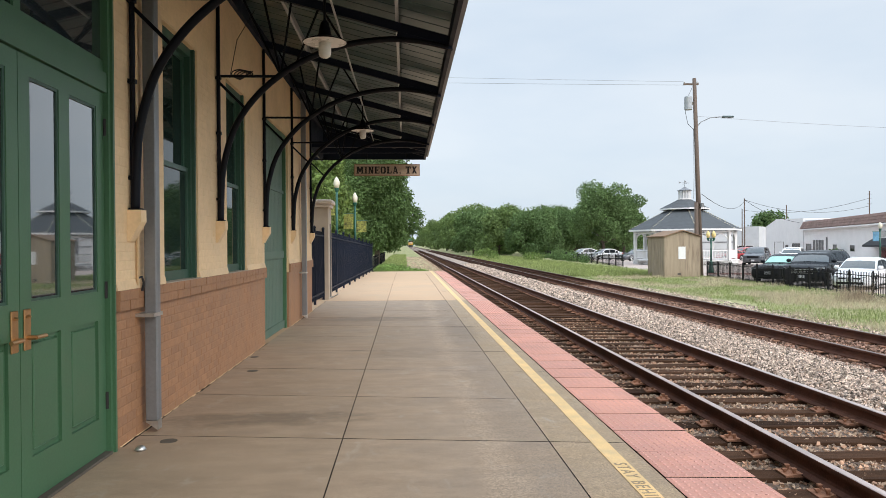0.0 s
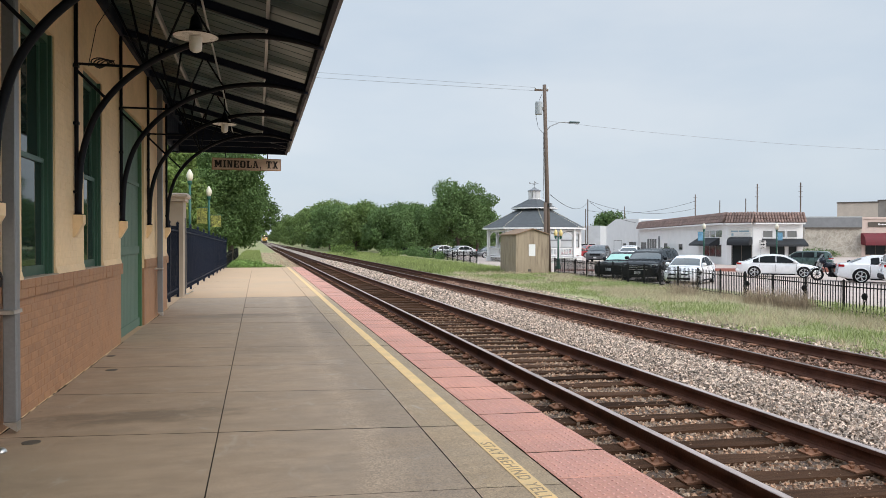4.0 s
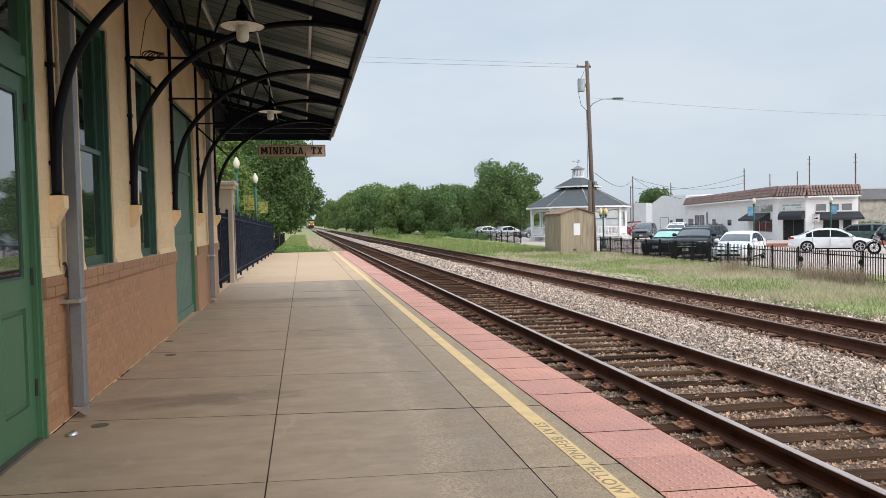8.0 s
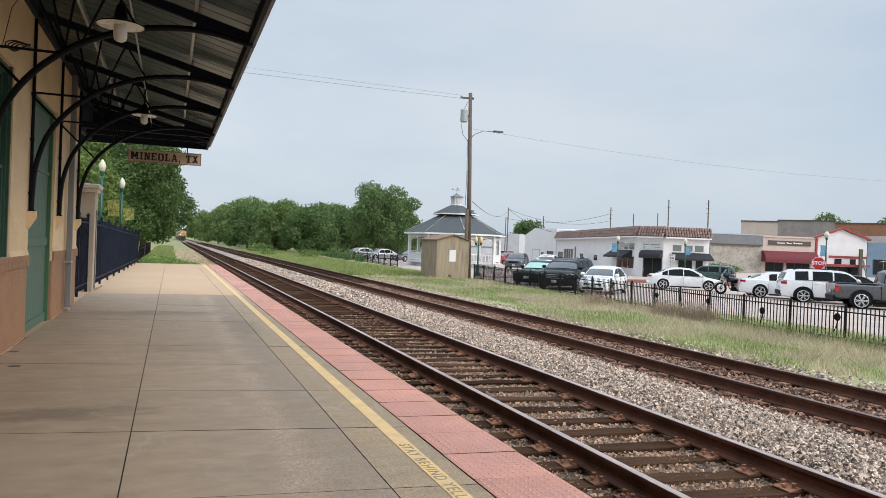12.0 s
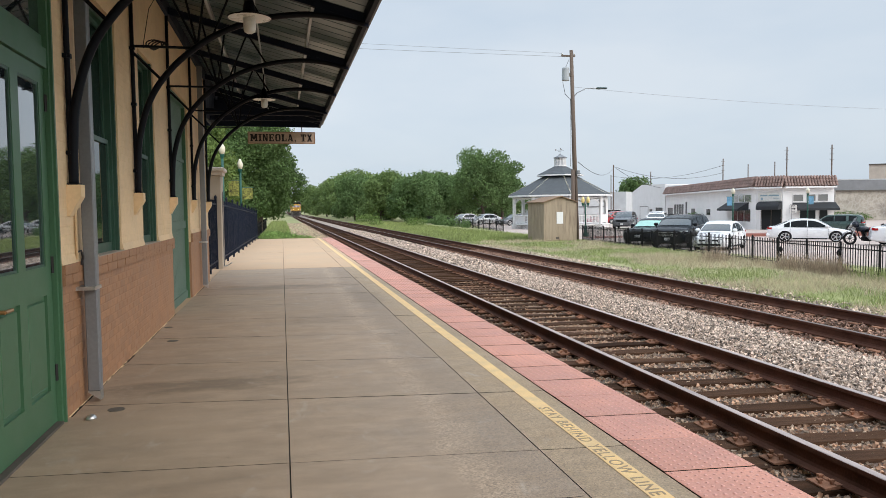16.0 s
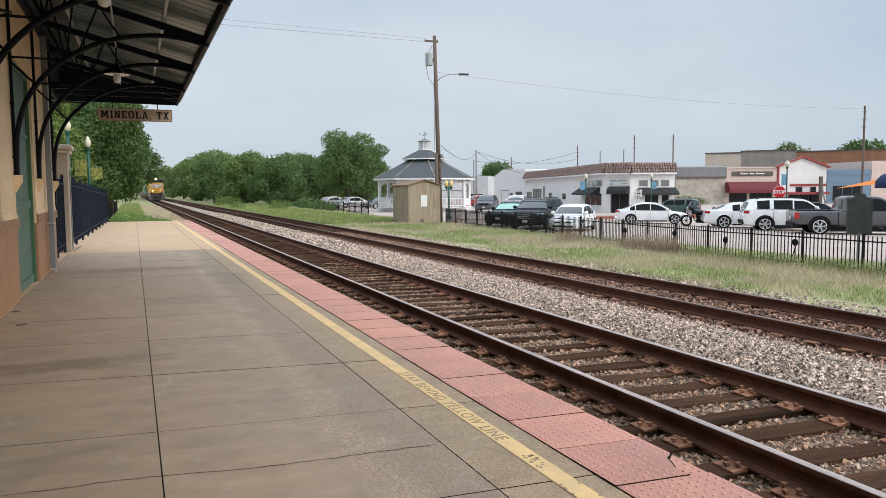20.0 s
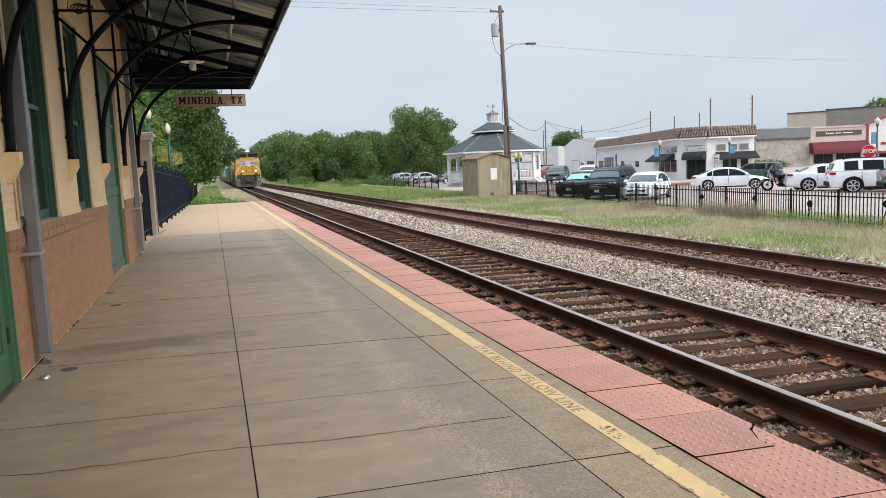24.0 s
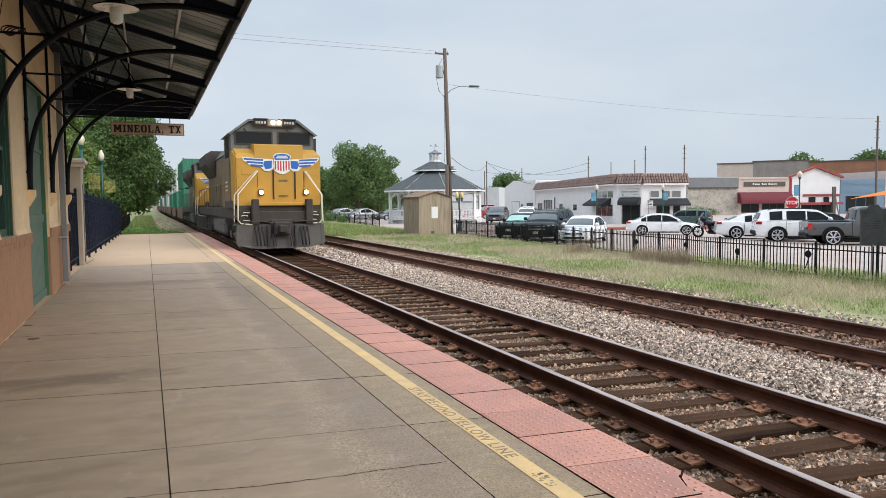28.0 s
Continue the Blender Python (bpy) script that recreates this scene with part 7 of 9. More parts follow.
def car(label, style, colour, x, y, turn, screen=None, z=None, rack=False, trim=False, chrome=False, size=(1, 1, 1)):
    s = STYLES[style]
    L, W, wb, r, belt = s["L"], s["W"], s["wb"], s["r"], s["belt"]
    t = thing({"pickup": "pickup_truck"}.get(style, "car"), label, "pickup truck" if style == "pickup" else "car", at=(x, y, (lot_z(x) if z is None else z) + 0.014), turn=turn)
    t.matrix_world = t.matrix_world @ Matrix.Diagonal((*size, 1))
    hw = W / 2

    def X(f):
        return L / 2 - f * L
    bm = bmesh.new()
    rings = []
    for f, zt, wf, zb in s["body"]:
        w, h = hw * wf, zt - zb
        half = [(w * 0.84, zb), (w * 0.955, zb + 0.07), (w * 0.985, zb + h * 0.25), (w, zb + h * 0.52), (w * 0.992, zb + h * 0.74), (w * 0.965, zt - 0.055), (w * 0.915, zt - 0.012), (w * 0.6, zt + 0.014), (0, zt + 0.022)]
        ring = half + [(-a, b) for a, b in half[::-1][1:]]
        rings.append([bm.verts.new((X(f), a, b)) for a, b in ring])
    n = len(rings[0])
    for a, b in zip(rings, rings[1:]):
        for i in range(n):
            j = (i + 1) % n
            bm.faces.new((a[i], b[i], b[j], a[j]))
    bm.faces.new(rings[0])
    bm.faces.new(rings[-1][::-1])
    soft_part("body", bm, colour, t, "painted steel body")
    gh = s["gh"]
    top = max(q[1] for q in gh)
    bw, tw = hw * 0.935, hw * 0.73

    def side(zz):
        return bw + (tw - bw) * max(0.0, (zz - belt)) / (top - belt)

    def over(f):
        for (fa, za), (fb, zb) in zip(gh, gh[1:]):
            if fa <= f <= fb:
                return za + (zb - za) * (f - fa) / (fb - fa)
        return belt
    bm = bmesh.new()
    rows = [[bm.verts.new((X(f) + dx, k * side(zz), zz + cr)) for k, dx, cr in ((1, 0, 0), (0.86, 0.012, 0.022), (0, 0.03 if f < 0.5 else -0.03, 0.04), (-0.86, 0.012, 0.022), (-1, 0, 0))] for f, zz in gh]
    for a, b in zip(rows, rows[1:]):
        for i in range(4):
            bm.faces.new((a[i], b[i], b[i + 1], a[i + 1]))
    for i in (0, 4):
        bm.faces.new([q[i] for q in rows])
    soft_part("cabin", bm, colour, t, "painted cabin and roof", 0.5)
    for sy in (-1, 1):
        for fa, fb in s["win"]:
            pts = []
            for k in range(9):
                f = fa + (fb - fa) * k / 8
                if over(f) - 0.075 > belt + 0.05:
                    pts.append((f, over(f) - 0.075))
            bm = bmesh.new()
            out = [(pts[0][0], belt + 0.035)] + pts + [(pts[-1][0], belt + 0.035)]
            vs = [bm.verts.new((X(f), sy * (side(zz) + 0.005), zz)) for f, zz in out]
            bm.faces.new(vs)
            bmesh.ops.solidify(bm, geom=bm.faces[:], thickness=0.003)
            part("side_window", bm, CAR_GLASS, t, "dark side glass")
        part("window_trim", B(None, X(s["win"][-1][1]) - 0.02, X(s["win"][0][0]) + 0.12, sy * (bw + 0.004) - 0.01, sy * (bw + 0.004) + 0.008, belt + 0.012, belt + 0.032), STEEL if chrome else CAR_TRIM, t)
    # windscreen and rear window follow the slopes at the two ends
    i = max(range(len(gh)), key=lambda k: gh[k][1])
    front = [g for g in gh[:i] if g[1] < top - 0.045]
    back = [g for g in gh[i:] if g[1] < top - 0.045]
    for name, run, fwd in (("windscreen", front, 1), ("rear_window", back, -1)):
        bm = bmesh.new()
        (f0, z0), (f1, z1) = (run[0], run[-1]) if fwd > 0 else (run[-1], run[0])
        ins = []
        for k, q in ((0.14, 0), (0.5, 0), (0.88, 0)):
            f, zz = f0 + (f1 - f0) * k, 0
            zz = over(f)
            ins.append([bm.verts.new((X(f) + fwd * (0.012 + bow), e * (side(zz) - 0.055), zz + 0.012 + lift)) for e, bow, lift in ((1, 0, 0), (0.86, 0.012, 0.02), (0, 0.03, 0.04), (-0.86, 0.012, 0.02), (-1, 0, 0))])
        for a, b in zip(ins, ins[1:]):
            for k in range(4):
                bm.faces.new((a[k], b[k], b[k + 1], a[k + 1]))
        part(name, bm, (screen or SCREEN_GLASS) if fwd > 0 else CAR_GLASS, t, "pale green windscreen shade behind the glass" if screen and fwd > 0 else "dark sloping glass", smooth=True)
    for sy in (-1, 1):
        if rack:
            part("roof_rail", tube(None, [(X(.42), sy * tw * 0.95, top - 0.01), (X(.46), sy * tw * 0.96, top + 0.055), (X(.84), sy * tw * 0.96, top + 0.05), (X(.88), sy * tw * 0.95, top - 0.02)], 0.018, 6), CAR_TRIM, t)
        mir = lathe(None, [(0.03, -0.11), (0.09, -0.09), (0.10, 0.06), (0.06, 0.11)], (0, 0, 0), 8)
        part("mirror", mir, CAR_TRIM if style == "pickup" else colour, t, smooth=True).matrix_basis = pose(X(s["win"][0][0] + 0.015), sy * (hw + 0.06), belt + 0.09, 90, 0, 0)
        for f in ((L - wb) / 2 / L * 0.96, 1 - (L - wb) / 2 / L * 1.02):
            cx = X(f)
            zb = 0.20
            arc = [((r + 0.055) * math.cos(a), r + 0.01 + (r + 0.055) * math.sin(a)) for a in [math.pi * (k / 14 * 1.24 - 0.12) for k in range(15)]]
            bm = prism(None, [(cx + a, b) for a, b in arc], "y", sy * (hw - 0.07), sy * (hw + 0.003))
            part("wheel_arch", bm, CAR_TRIM, t, "dark wheel well")
            lip = tube(None, [(cx + a * 1.03, sy * (hw - 0.002), r + 0.01 + (b - r - 0.01) * 1.03) for a, b in arc], 0.035 if trim else 0.022, 5)
            part("arch_lip", lip, CAR_TRIM if trim else colour, t, smooth=True)
            wheel_parts(t, cx, sy * (hw - 0.075), r, sy, style in ("suv", "pickup"))
        part("sill", B(None, -wb / 2 + r + 0.1, wb / 2 - r - 0.1, sy * hw * 0.97 - 0.03, sy * hw * 0.97 + 0.03, 0.17, 0.33 if trim else 0.25, 0.01), CAR_TRIM, t)
        for f in ((0.46, 0.66) if style in ("sedan", "suv") else (0.42, 0.59) if style == "pickup" else (0.57,)):
            part("door_handle", B(None, X(f) - 0.1, X(f) + 0.1, sy * hw * 0.985 - 0.012, sy * hw * 0.985 + 0.03, belt - 0.17, belt - 0.14, 0.006), STEEL if chrome else colour, t)
        for f in ((s["win"][0][1] + 0.008), (s["win"][0][0] - 0.005), min(0.80, s["win"][1][1] + 0.005)):
            part("door_seam", B(None, X(f) - 0.006, X(f) + 0.006, sy * hw - 0.02, sy * (hw + 0.0015), 0.36, belt - 0.06), CAR_TRIM, t)
    zt0, zr = s["body"][2][1], s["body"][-3][1]
    tall = style in ("suv", "pickup")
    for sy in (-1, 1):
        w0 = hw * s["body"][2][2]
        bm = prism(None, [(L / 2 - 0.04, sy * w0 * 0.62), (L / 2 - 0.02, sy * w0 * 0.78), (L / 2 - 0.16, sy * w0 * 0.985), (L / 2 - 0.42, sy * w0 * 1.02), (L / 2 - 0.38, sy * w0 * 0.9)], "z", zt0 - (0.2 if tall else 0.11), zt0 - 0.055)
        part("headlight", bm, HEADLAMP, t, "clear headlight")
        w1 = hw * s["body"][-3][2]
        if style == "pickup":
            lamp = part("tail_light", B(None, -L / 2 - 0.012, -L / 2 + 0.20, sy * hw * 0.93 - 0.10, sy * hw * 0.93 + 0.075, 0.76, 1.09, 0.02), TAIL, t, "red tail light with a pale middle")
            part("reversing_lens", B(None, -L / 2 - 0.016, -L / 2 + 0.12, sy * hw * 0.93 - 0.06, sy * hw * 0.93 + 0.079, 0.86, 0.97, 0.01), HEADLAMP, lamp)
        else:
            bm = prism(None, [(-L / 2 + 0.03, sy * w1 * 0.55), (-L / 2 + 0.01, sy * w1 * 0.9), (-L / 2 + 0.12, sy * w1 * 1.015), (-L / 2 + 0.28, sy * w1 * 1.045), (-L / 2 + 0.26, sy * w1 * 0.9)], "z", zr - (0.17 if tall else 0.16), zr - 0.04)
            part("tail_light", bm, TAIL, t, "red tail light")
    grille = part("grille", B(None, L / 2 - 0.12, L / 2 - 0.005, -hw * 0.56, hw * 0.56, zt0 - (0.40 if tall else 0.24), zt0 - 0.09, 0.03), CAR_TRIM, t, "dark grille")
    for k in range(3 if chrome else 0):
        part("grille_bar", B(None, L / 2 - 0.03, L / 2 + 0.006, -hw * 0.54, hw * 0.54, zt0 - 0.18 - 0.09 * k, zt0 - 0.145 - 0.09 * k, 0.006), STEEL, grille, "bright grille bar")
    part("lower_grille", B(None, L / 2 - 0.16, L / 2 + 0.004, -hw * 0.66, hw * 0.66, 0.26, 0.40, 0.03), CAR_TRIM, t)
    part("front_plate", B(None, L / 2 + 0.004, L / 2 + 0.016, -0.15, 0.15, 0.44, 0.59), PLATE_BAR, t, "plain number plate bar")
    part("rear_bumper", B(None, -L / 2 - 0.05, -L / 2 + 0.20, -hw * 0.88, hw * 0.88, 0.36, 0.62 if tall else 0.54, 0.05), CAR_TRIM if trim or style == "pickup" else colour, t)
    part("rear_plate", B(None, -L / 2 - 0.022, -L / 2 + 0.004, -0.15, 0.15, 0.72, 0.86), PLATE_BAR, t, "plain number plate bar")
    if style == "pickup":
        part("bed_cover", B(None, -L / 2 + 0.10, X(0.68), -hw * 0.80, hw * 0.80, 1.165, 1.19, 0.01), CAR_TRIM, t, "black bed cover")
        part("bed_gap", B(None, X(0.672) - 0.012, X(0.672) + 0.012, -hw - 0.002, hw + 0.002, 0.5, 1.12), CAR_TRIM, t)
        part("running_board", B(None, -1.3, 1.2, -hw - 0.08, hw + 0.08, 0.36, 0.42, 0.01), CAR_TRIM, t)
    return t


WHITE_CAR = paint("white_car_paint", (0.82, 0.82, 0.83))
BLACK_CAR = paint("black_car_paint", (0.006, 0.008, 0.011))
BLACK_CAR.node_tree.nodes["Principled BSDF"].inputs["Coat Weight"].default_value = 0.12
BLACK_CAR.node_tree.nodes["Principled BSDF"].inputs["Specular IOR Level"].default_value = 0.18
GREY_TRUCK = paint("charcoal_truck_paint", (0.085, 0.087, 0.09), 0.32, 0.25)
GREEN_CAR = paint("dark_green_car_paint", (0.045, 0.085, 0.075), 0.3, 0.2)
SILVER_CAR = paint("silver_car_paint", (0.45, 0.46, 0.47), 0.3, 0.5)
GREY_CAR = paint("dark_grey_car_paint", (0.09, 0.095, 0.105), 0.3, 0.3)
RED_CAR = paint("red_car_paint", (0.36, 0.02, 0.025), 0.3)
BLUE_CAR = paint("navy_car_paint", (0.012, 0.025, 0.075), 0.3, 0.2)
SHADE_TEAL = mat("reflective_sunshade", (0.34, 0.58, 0.51), 0.35, vary=0.1, scale=4, fine=20)


def park_cars():
    car("black coupe with a pale green windscreen shade", "coupe", BLACK_CAR, 19.95, 37.7, 223, screen=SHADE_TEAL, size=(0.95, 0.95, 0.97))
    car("large black sport utility car with a chrome-barred grille", "suv", BLACK_CAR, 19.8, 34.3, 223, chrome=True, rack=True, size=(0.95, 0.95, 0.91))
    car("white compact saloon parked nose to the fence", "sedan", WHITE_CAR, 20.2, 31.4, 222, size=(0.87, 0.9, 0.92))
    car("white saloon parked across the lot", "sedan", WHITE_CAR, 30.6, 38.2, -37, size=(1, 1, 0.94))
    car("white muscle coupe parked across the lot", "coupe", WHITE_CAR, 32.06, 31.4, -37)
    car("white sport utility car with black arches and roof rails", "suv", WHITE_CAR, 31.86, 28.3, -37, rack=True, trim=True, size=(1, 1, 0.96))
    car("charcoal grey crew-cab pickup truck parked across the lot", "pickup", GREY_TRUCK, 31.83, 24.4, -37, trim=True)
    car("dark green estate car behind the motorcycle", "estate", GREEN_CAR, 45.5, 53.6, 134)
    car("red saloon half hidden behind the white coupe", "sedan", RED_CAR, 44.0, 43.0, 150)
    car("dark grey sport utility car near the gazebo", "suv", GREY_CAR, 35.0, 71.5, 235)
    car("white sport utility car near the gazebo", "suv", WHITE_CAR, 38.2, 70.6, 235)
    car("red saloon far behind the gazebo", "sedan", RED_CAR, 43.2, 96.0, 190)
    car("dark red sport utility car far behind the gazebo", "suv", RED_CAR, 47.4, 100.0, 190)
    car("silver saloon parked beside the trees", "sedan", SILVER_CAR, 25.6, 93.0, 200)
    car("dark grey saloon parked beside the trees", "sedan", GREY_CAR, 28.2, 88.5, 200)
    car("silver saloon parked beside the trees", "sedan", SILVER_CAR, 24.0, 97.5, 200)
    car("navy blue sport utility car with its nose at the fence", "suv", BLUE_CAR, 19.4, 10.1, 176)
    car("red pickup truck behind the marker board", "pickup", RED_CAR, 40.9, 25.8, -37)
    car("black saloon behind the pickup truck", "sedan", BLACK_CAR, 38.6, 32.6, -37)


park_cars()


def motorcycle():
    t = thing("motorcycle", "dark blue touring motorcycle with a fairing, leaning on its stand", "motorcycle", at=(30.62, 33.68, lot_z(30.6) + 0.014), turn=158)
    t.matrix_world = t.matrix_world @ pose(0, 0, 0, 8, 0, 0) @ Matrix.Diagonal((1.06, 1.3, 1.08, 1))
    dark = mat("dark_blue_tank", (0.008, 0.013, 0.024), 0.3, vary=0.1, spec=0.5)
    for x, r in ((-0.78, 0.31), (0.82, 0.33)):
        bm = tube(None, [((r - 0.055) * math.cos(a) + x, 0, r + (r - 0.055) * math.sin(a)) for a in [k * math.pi / 12 for k in range(25)]], 0.055, 8)
        w = part("wheel", bm, TYRE, t, "black tyre on a spoked rim", smooth=True)
        bm = tube(None, [((r - 0.10) * math.cos(a) + x, 0, r + (r - 0.10) * math.sin(a)) for a in [k * math.pi / 10 for k in range(21)]], 0.016, 5)
        for k in range(9):
            a = k * 2 * math.pi / 9
            T(bm, (x, 0, r), (x + (r - 0.1) * math.cos(a), 0, r + (r - 0.1) * math.sin(a)), 0.012, seg=4)
        T(bm, (x, -0.06, r), (x, 0.06, r), 0.05, seg=10)
        part("rim", bm, CAR_TRIM, w, "dark spoked rim")
    bm = lathe(None, [(0.02, -0.32), (0.11, -0.22), (0.155, 0.0), (0.12, 0.22), (0.03, 0.30)], (0, 0, 0), 12)
    part("fuel_tank", bm, dark, t, "glossy dark tank", smooth=True).matrix_basis = pose(0.18, 0, 0.80, 0, 90, 0)
    bm = B(None, -0.28, 0.26, -0.13, 0.13, 0.22, 0.42, 0.05)
    for x, lean in ((0.13, 0.10), (-0.10, -0.14)):
        for k in range(6):
            f = 0.06 + 0.045 * k
            lathe(bm, [(0.085, 0), (0.085, 0.022)], (x + lean * f * 3, 0, 0.38 + f), 10)
        T(bm, (x, 0, 0.40), (x + lean * 0.9, 0, 0.70), 0.06, seg=8)
    part("engine", bm, CAR_TRIM, t, "finned black twin engine")
    part("air_cleaner", lathe(None, [(0.11, 0), (0.11, 0.05), (0.06, 0.07)], (0, 0, 0), 14), STEEL, t, "round chrome air cleaner").matrix_basis = pose(0.02, -0.13, 0.56, 90, 0, 0)
    bm = prism(None, [(-0.72, 0.74), (-0.10, 0.64), (0.02, 0.74), (-0.22, 0.76), (-0.42, 0.80), (-0.72, 0.88)], "y", -0.13, 0.13)
    bmesh.ops.bevel(bm, geom=bm.edges[:], offset=0.03, segments=2, affect="EDGES")
    part("seat", bm, CAR_TRIM, t, "black stepped seat", smooth=True)
    for s in (-1, 1):
        bm = prism(None, [(-1.12, 0.46), (-0.62, 0.40), (-0.50, 0.56), (-0.56, 0.70), (-1.05, 0.74), (-1.18, 0.62)], "y", s * 0.2, s * 0.37)
        bmesh.ops.recalc_face_normals(bm, faces=bm.faces[:])
        part("saddlebag", bm, dark, t, "hard saddlebag")
        part("fork", T(None, (0.82, s * 0.09, 0.33), (0.50, s * 0.09, 0.98), 0.026), STEEL, t, "chrome fork leg")
        part("exhaust", tube(None, [(0.15, s * 0.16, 0.45), (0.20, s * 0.19, 0.26), (-0.2, s * 0.21, 0.24), (-1.15, s * 0.22, 0.30)], [0.025, 0.03, 0.04, 0.05], 8), CAR_TRIM, t, "dark exhaust pipe", smooth=True)
        part("mirror", lathe(None, [(0.05, 0), (0.055, 0.01), (0.04, 0.03)], (0, 0, 0), 10), CAR_TRIM, t).matrix_basis = pose(0.40, s * 0.40, 1.20, 0, 90, 0)
        part("mirror_stalk", T(None, (0.38, s * 0.34, 1.05), (0.40, s * 0.40, 1.20), 0.008, seg=5), CAR_TRIM, t)
        part("auxiliary_lamp", lathe(None, [(0.02, 0), (0.05, 0.05), (0.05, 0.08)], (0, 0, 0), 10), STEEL, t).matrix_basis = pose(0.66, s * 0.17, 0.86, 0, 90, 0)
    bm = prism(None, [(0.40, 0.92), (0.58, 0.84), (0.74, 0.94), (0.72, 1.10), (0.58, 1.20), (0.46, 1.14)], "y", -0.24, 0.24)
    bmesh.ops.bevel(bm, geom=bm.edges[:], offset=0.045, segments=2, affect="EDGES")
    part("fairing", bm, dark, t, "rounded batwing fairing", smooth=True)
    part("windshield", prism(None, [(0.60, 1.16), (0.625, 1.16), (0.50, 1.38), (0.485, 1.38)], "y", -0.18, 0.18), CAR_GLASS, t, "smoked windshield")
    part("handlebar", tube(None, [(0.16, -0.40, 1.02), (0.34, -0.32, 1.06), (0.44, -0.12, 1.02), (0.44, 0.12, 1.02), (0.34, 0.32, 1.06), (0.16, 0.40, 1.02)], 0.014, 6), STEEL, t)
    part("frame", tube(None, [(-0.78, 0, 0.34), (-0.45, 0, 0.56), (-0.2, 0, 0.64), (0.3, 0, 0.70), (0.52, 0, 0.92)], 0.035, 6), CAR_TRIM, t, "black frame")
    part("down_tube", tube(None, [(0.50, 0, 0.9), (0.36, 0, 0.35), (0.2, 0, 0.22), (-0.4, 0, 0.24)], 0.025, 6), CAR_TRIM, t)
    for cx, r, a0, a1 in ((-0.78, 0.36, 20, 175), (0.82, 0.375, 10, 150)):
        arc = [(cx + q * math.cos(radians(a)), 0.32 + q * math.sin(radians(a))) for q, run in ((r, range(a0, a1, 15)), (r + 0.018, range(a1, a0, -15))) for a in run]
        part("fender", prism(None, arc, "y", -0.085, 0.085), dark, t, "dark wrapped fender")
    part("sissy_bar", tube(None, [(-0.70, -0.11, 0.8), (-0.80, -0.11, 1.02), (-0.80, 0.11, 1.02), (-0.70, 0.11, 0.8)], 0.014, 6), STEEL, t)
    part("backrest", B(None, -0.80, -0.73, -0.13, 0.13, 0.88, 1.06, 0.025), CAR_TRIM, t, "black passenger backrest")
    part("headlamp", lathe(None, [(0.09, 0), (0.10, 0.03), (0.05, 0.07)], (0, 0, 0), 14), STEEL, t, "chrome headlamp").matrix_basis = pose(0.70, 0, 0.99, 0, 90, 0)
    part("kickstand", T(None, (-0.05, 0.14, 0.25), (0.02, 0.30, -0.03), 0.013, seg=5), CAR_TRIM, t)
    part("tail_lamp", B(None, -1.14, -1.10, -0.05, 0.05, 0.52, 0.60, 0.01), TAIL, t, "red tail lamp")


motorcycle()

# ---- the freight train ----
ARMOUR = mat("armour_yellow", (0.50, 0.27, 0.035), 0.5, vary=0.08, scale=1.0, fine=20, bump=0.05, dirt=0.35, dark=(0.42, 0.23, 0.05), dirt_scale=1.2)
# Yellow of the sides: grime plus their shade, mixed into one colour.
ARMOUR_DIRTY_SHADED = mat("dirty_shaded_yellow", (0.18, 0.12, 0.066), 0.7, vary=0.15, scale=1.0, fine=12, dirt=0.8, dark=(0.12, 0.10, 0.08), dirt_scale=0.8)
LOCO_GREY = mat("locomotive_grey", (0.125, 0.13, 0.134), 0.6, vary=0.12, scale=1.0, fine=20, dirt=0.3)
LOCO_DARK = mat("sooty_underframe", (0.042, 0.034, 0.029), 0.8, vary=0.25, scale=1.5, fine=20, dirt=0.5, dark=(0.10, 0.08, 0.06))
PLOW = mat("dusty_plow_grey", (0.10, 0.09, 0.08), 0.75, vary=0.15, scale=2, fine=20, dirt=0.5, dark=(0.12, 0.11, 0.10))
RAILING = mat("cream_handrail", (0.72, 0.64, 0.50), 0.5, vary=0.06)
EMBLEM_BLUE = mat("emblem_blue", (0.02, 0.12, 0.42), 0.45, vary=0.05)
EMBLEM_RED = mat("emblem_red", (0.48, 0.035, 0.03), 0.45, vary=0.05)
EMBLEM_WHITE = mat("emblem_white", (0.74, 0.73, 0.70), 0.45, vary=0.05)
NUMBER_PALE = mat("number_pale", (0.42, 0.42, 0.40), 0.5, vary=0.1)
GRIME = mat("brown_pilot_grime", (0.052, 0.041, 0.034), 0.85, vary=0.25, scale=2, fine=20, dirt=0.5, dark=(0.085, 0.07, 0.058))
SILL_BROWN = mat("rusty_brown_sill", (0.17, 0.095, 0.06), 0.8, vary=0.2, scale=1, fine=12, dirt=0.5, dark=(0.10, 0.07, 0.05))
LAMP_ON = glow("lit_headlamp", (1.0, 0.66, 0.30), 14.0)


def wheelset(parent, y, r=0.5):
    for s in (-1, 1):
        bm = lathe(None, [(r * 0.4, -0.06), (r * 0.95, -0.07), (r * 1.04, -0.06), (r * 1.04, -0.03), (r, -0.02), (r, 0.07), (r * 0.8, 0.06), (r * 0.3, 0.03)], (0, 0, 0), 20)
        w = part("wheel", bm, LOCO_DARK, parent, "dark steel wheel", smooth=True)
        w.matrix_basis = pose(s * 0.75, y, r, 0, 90 * s, 0)


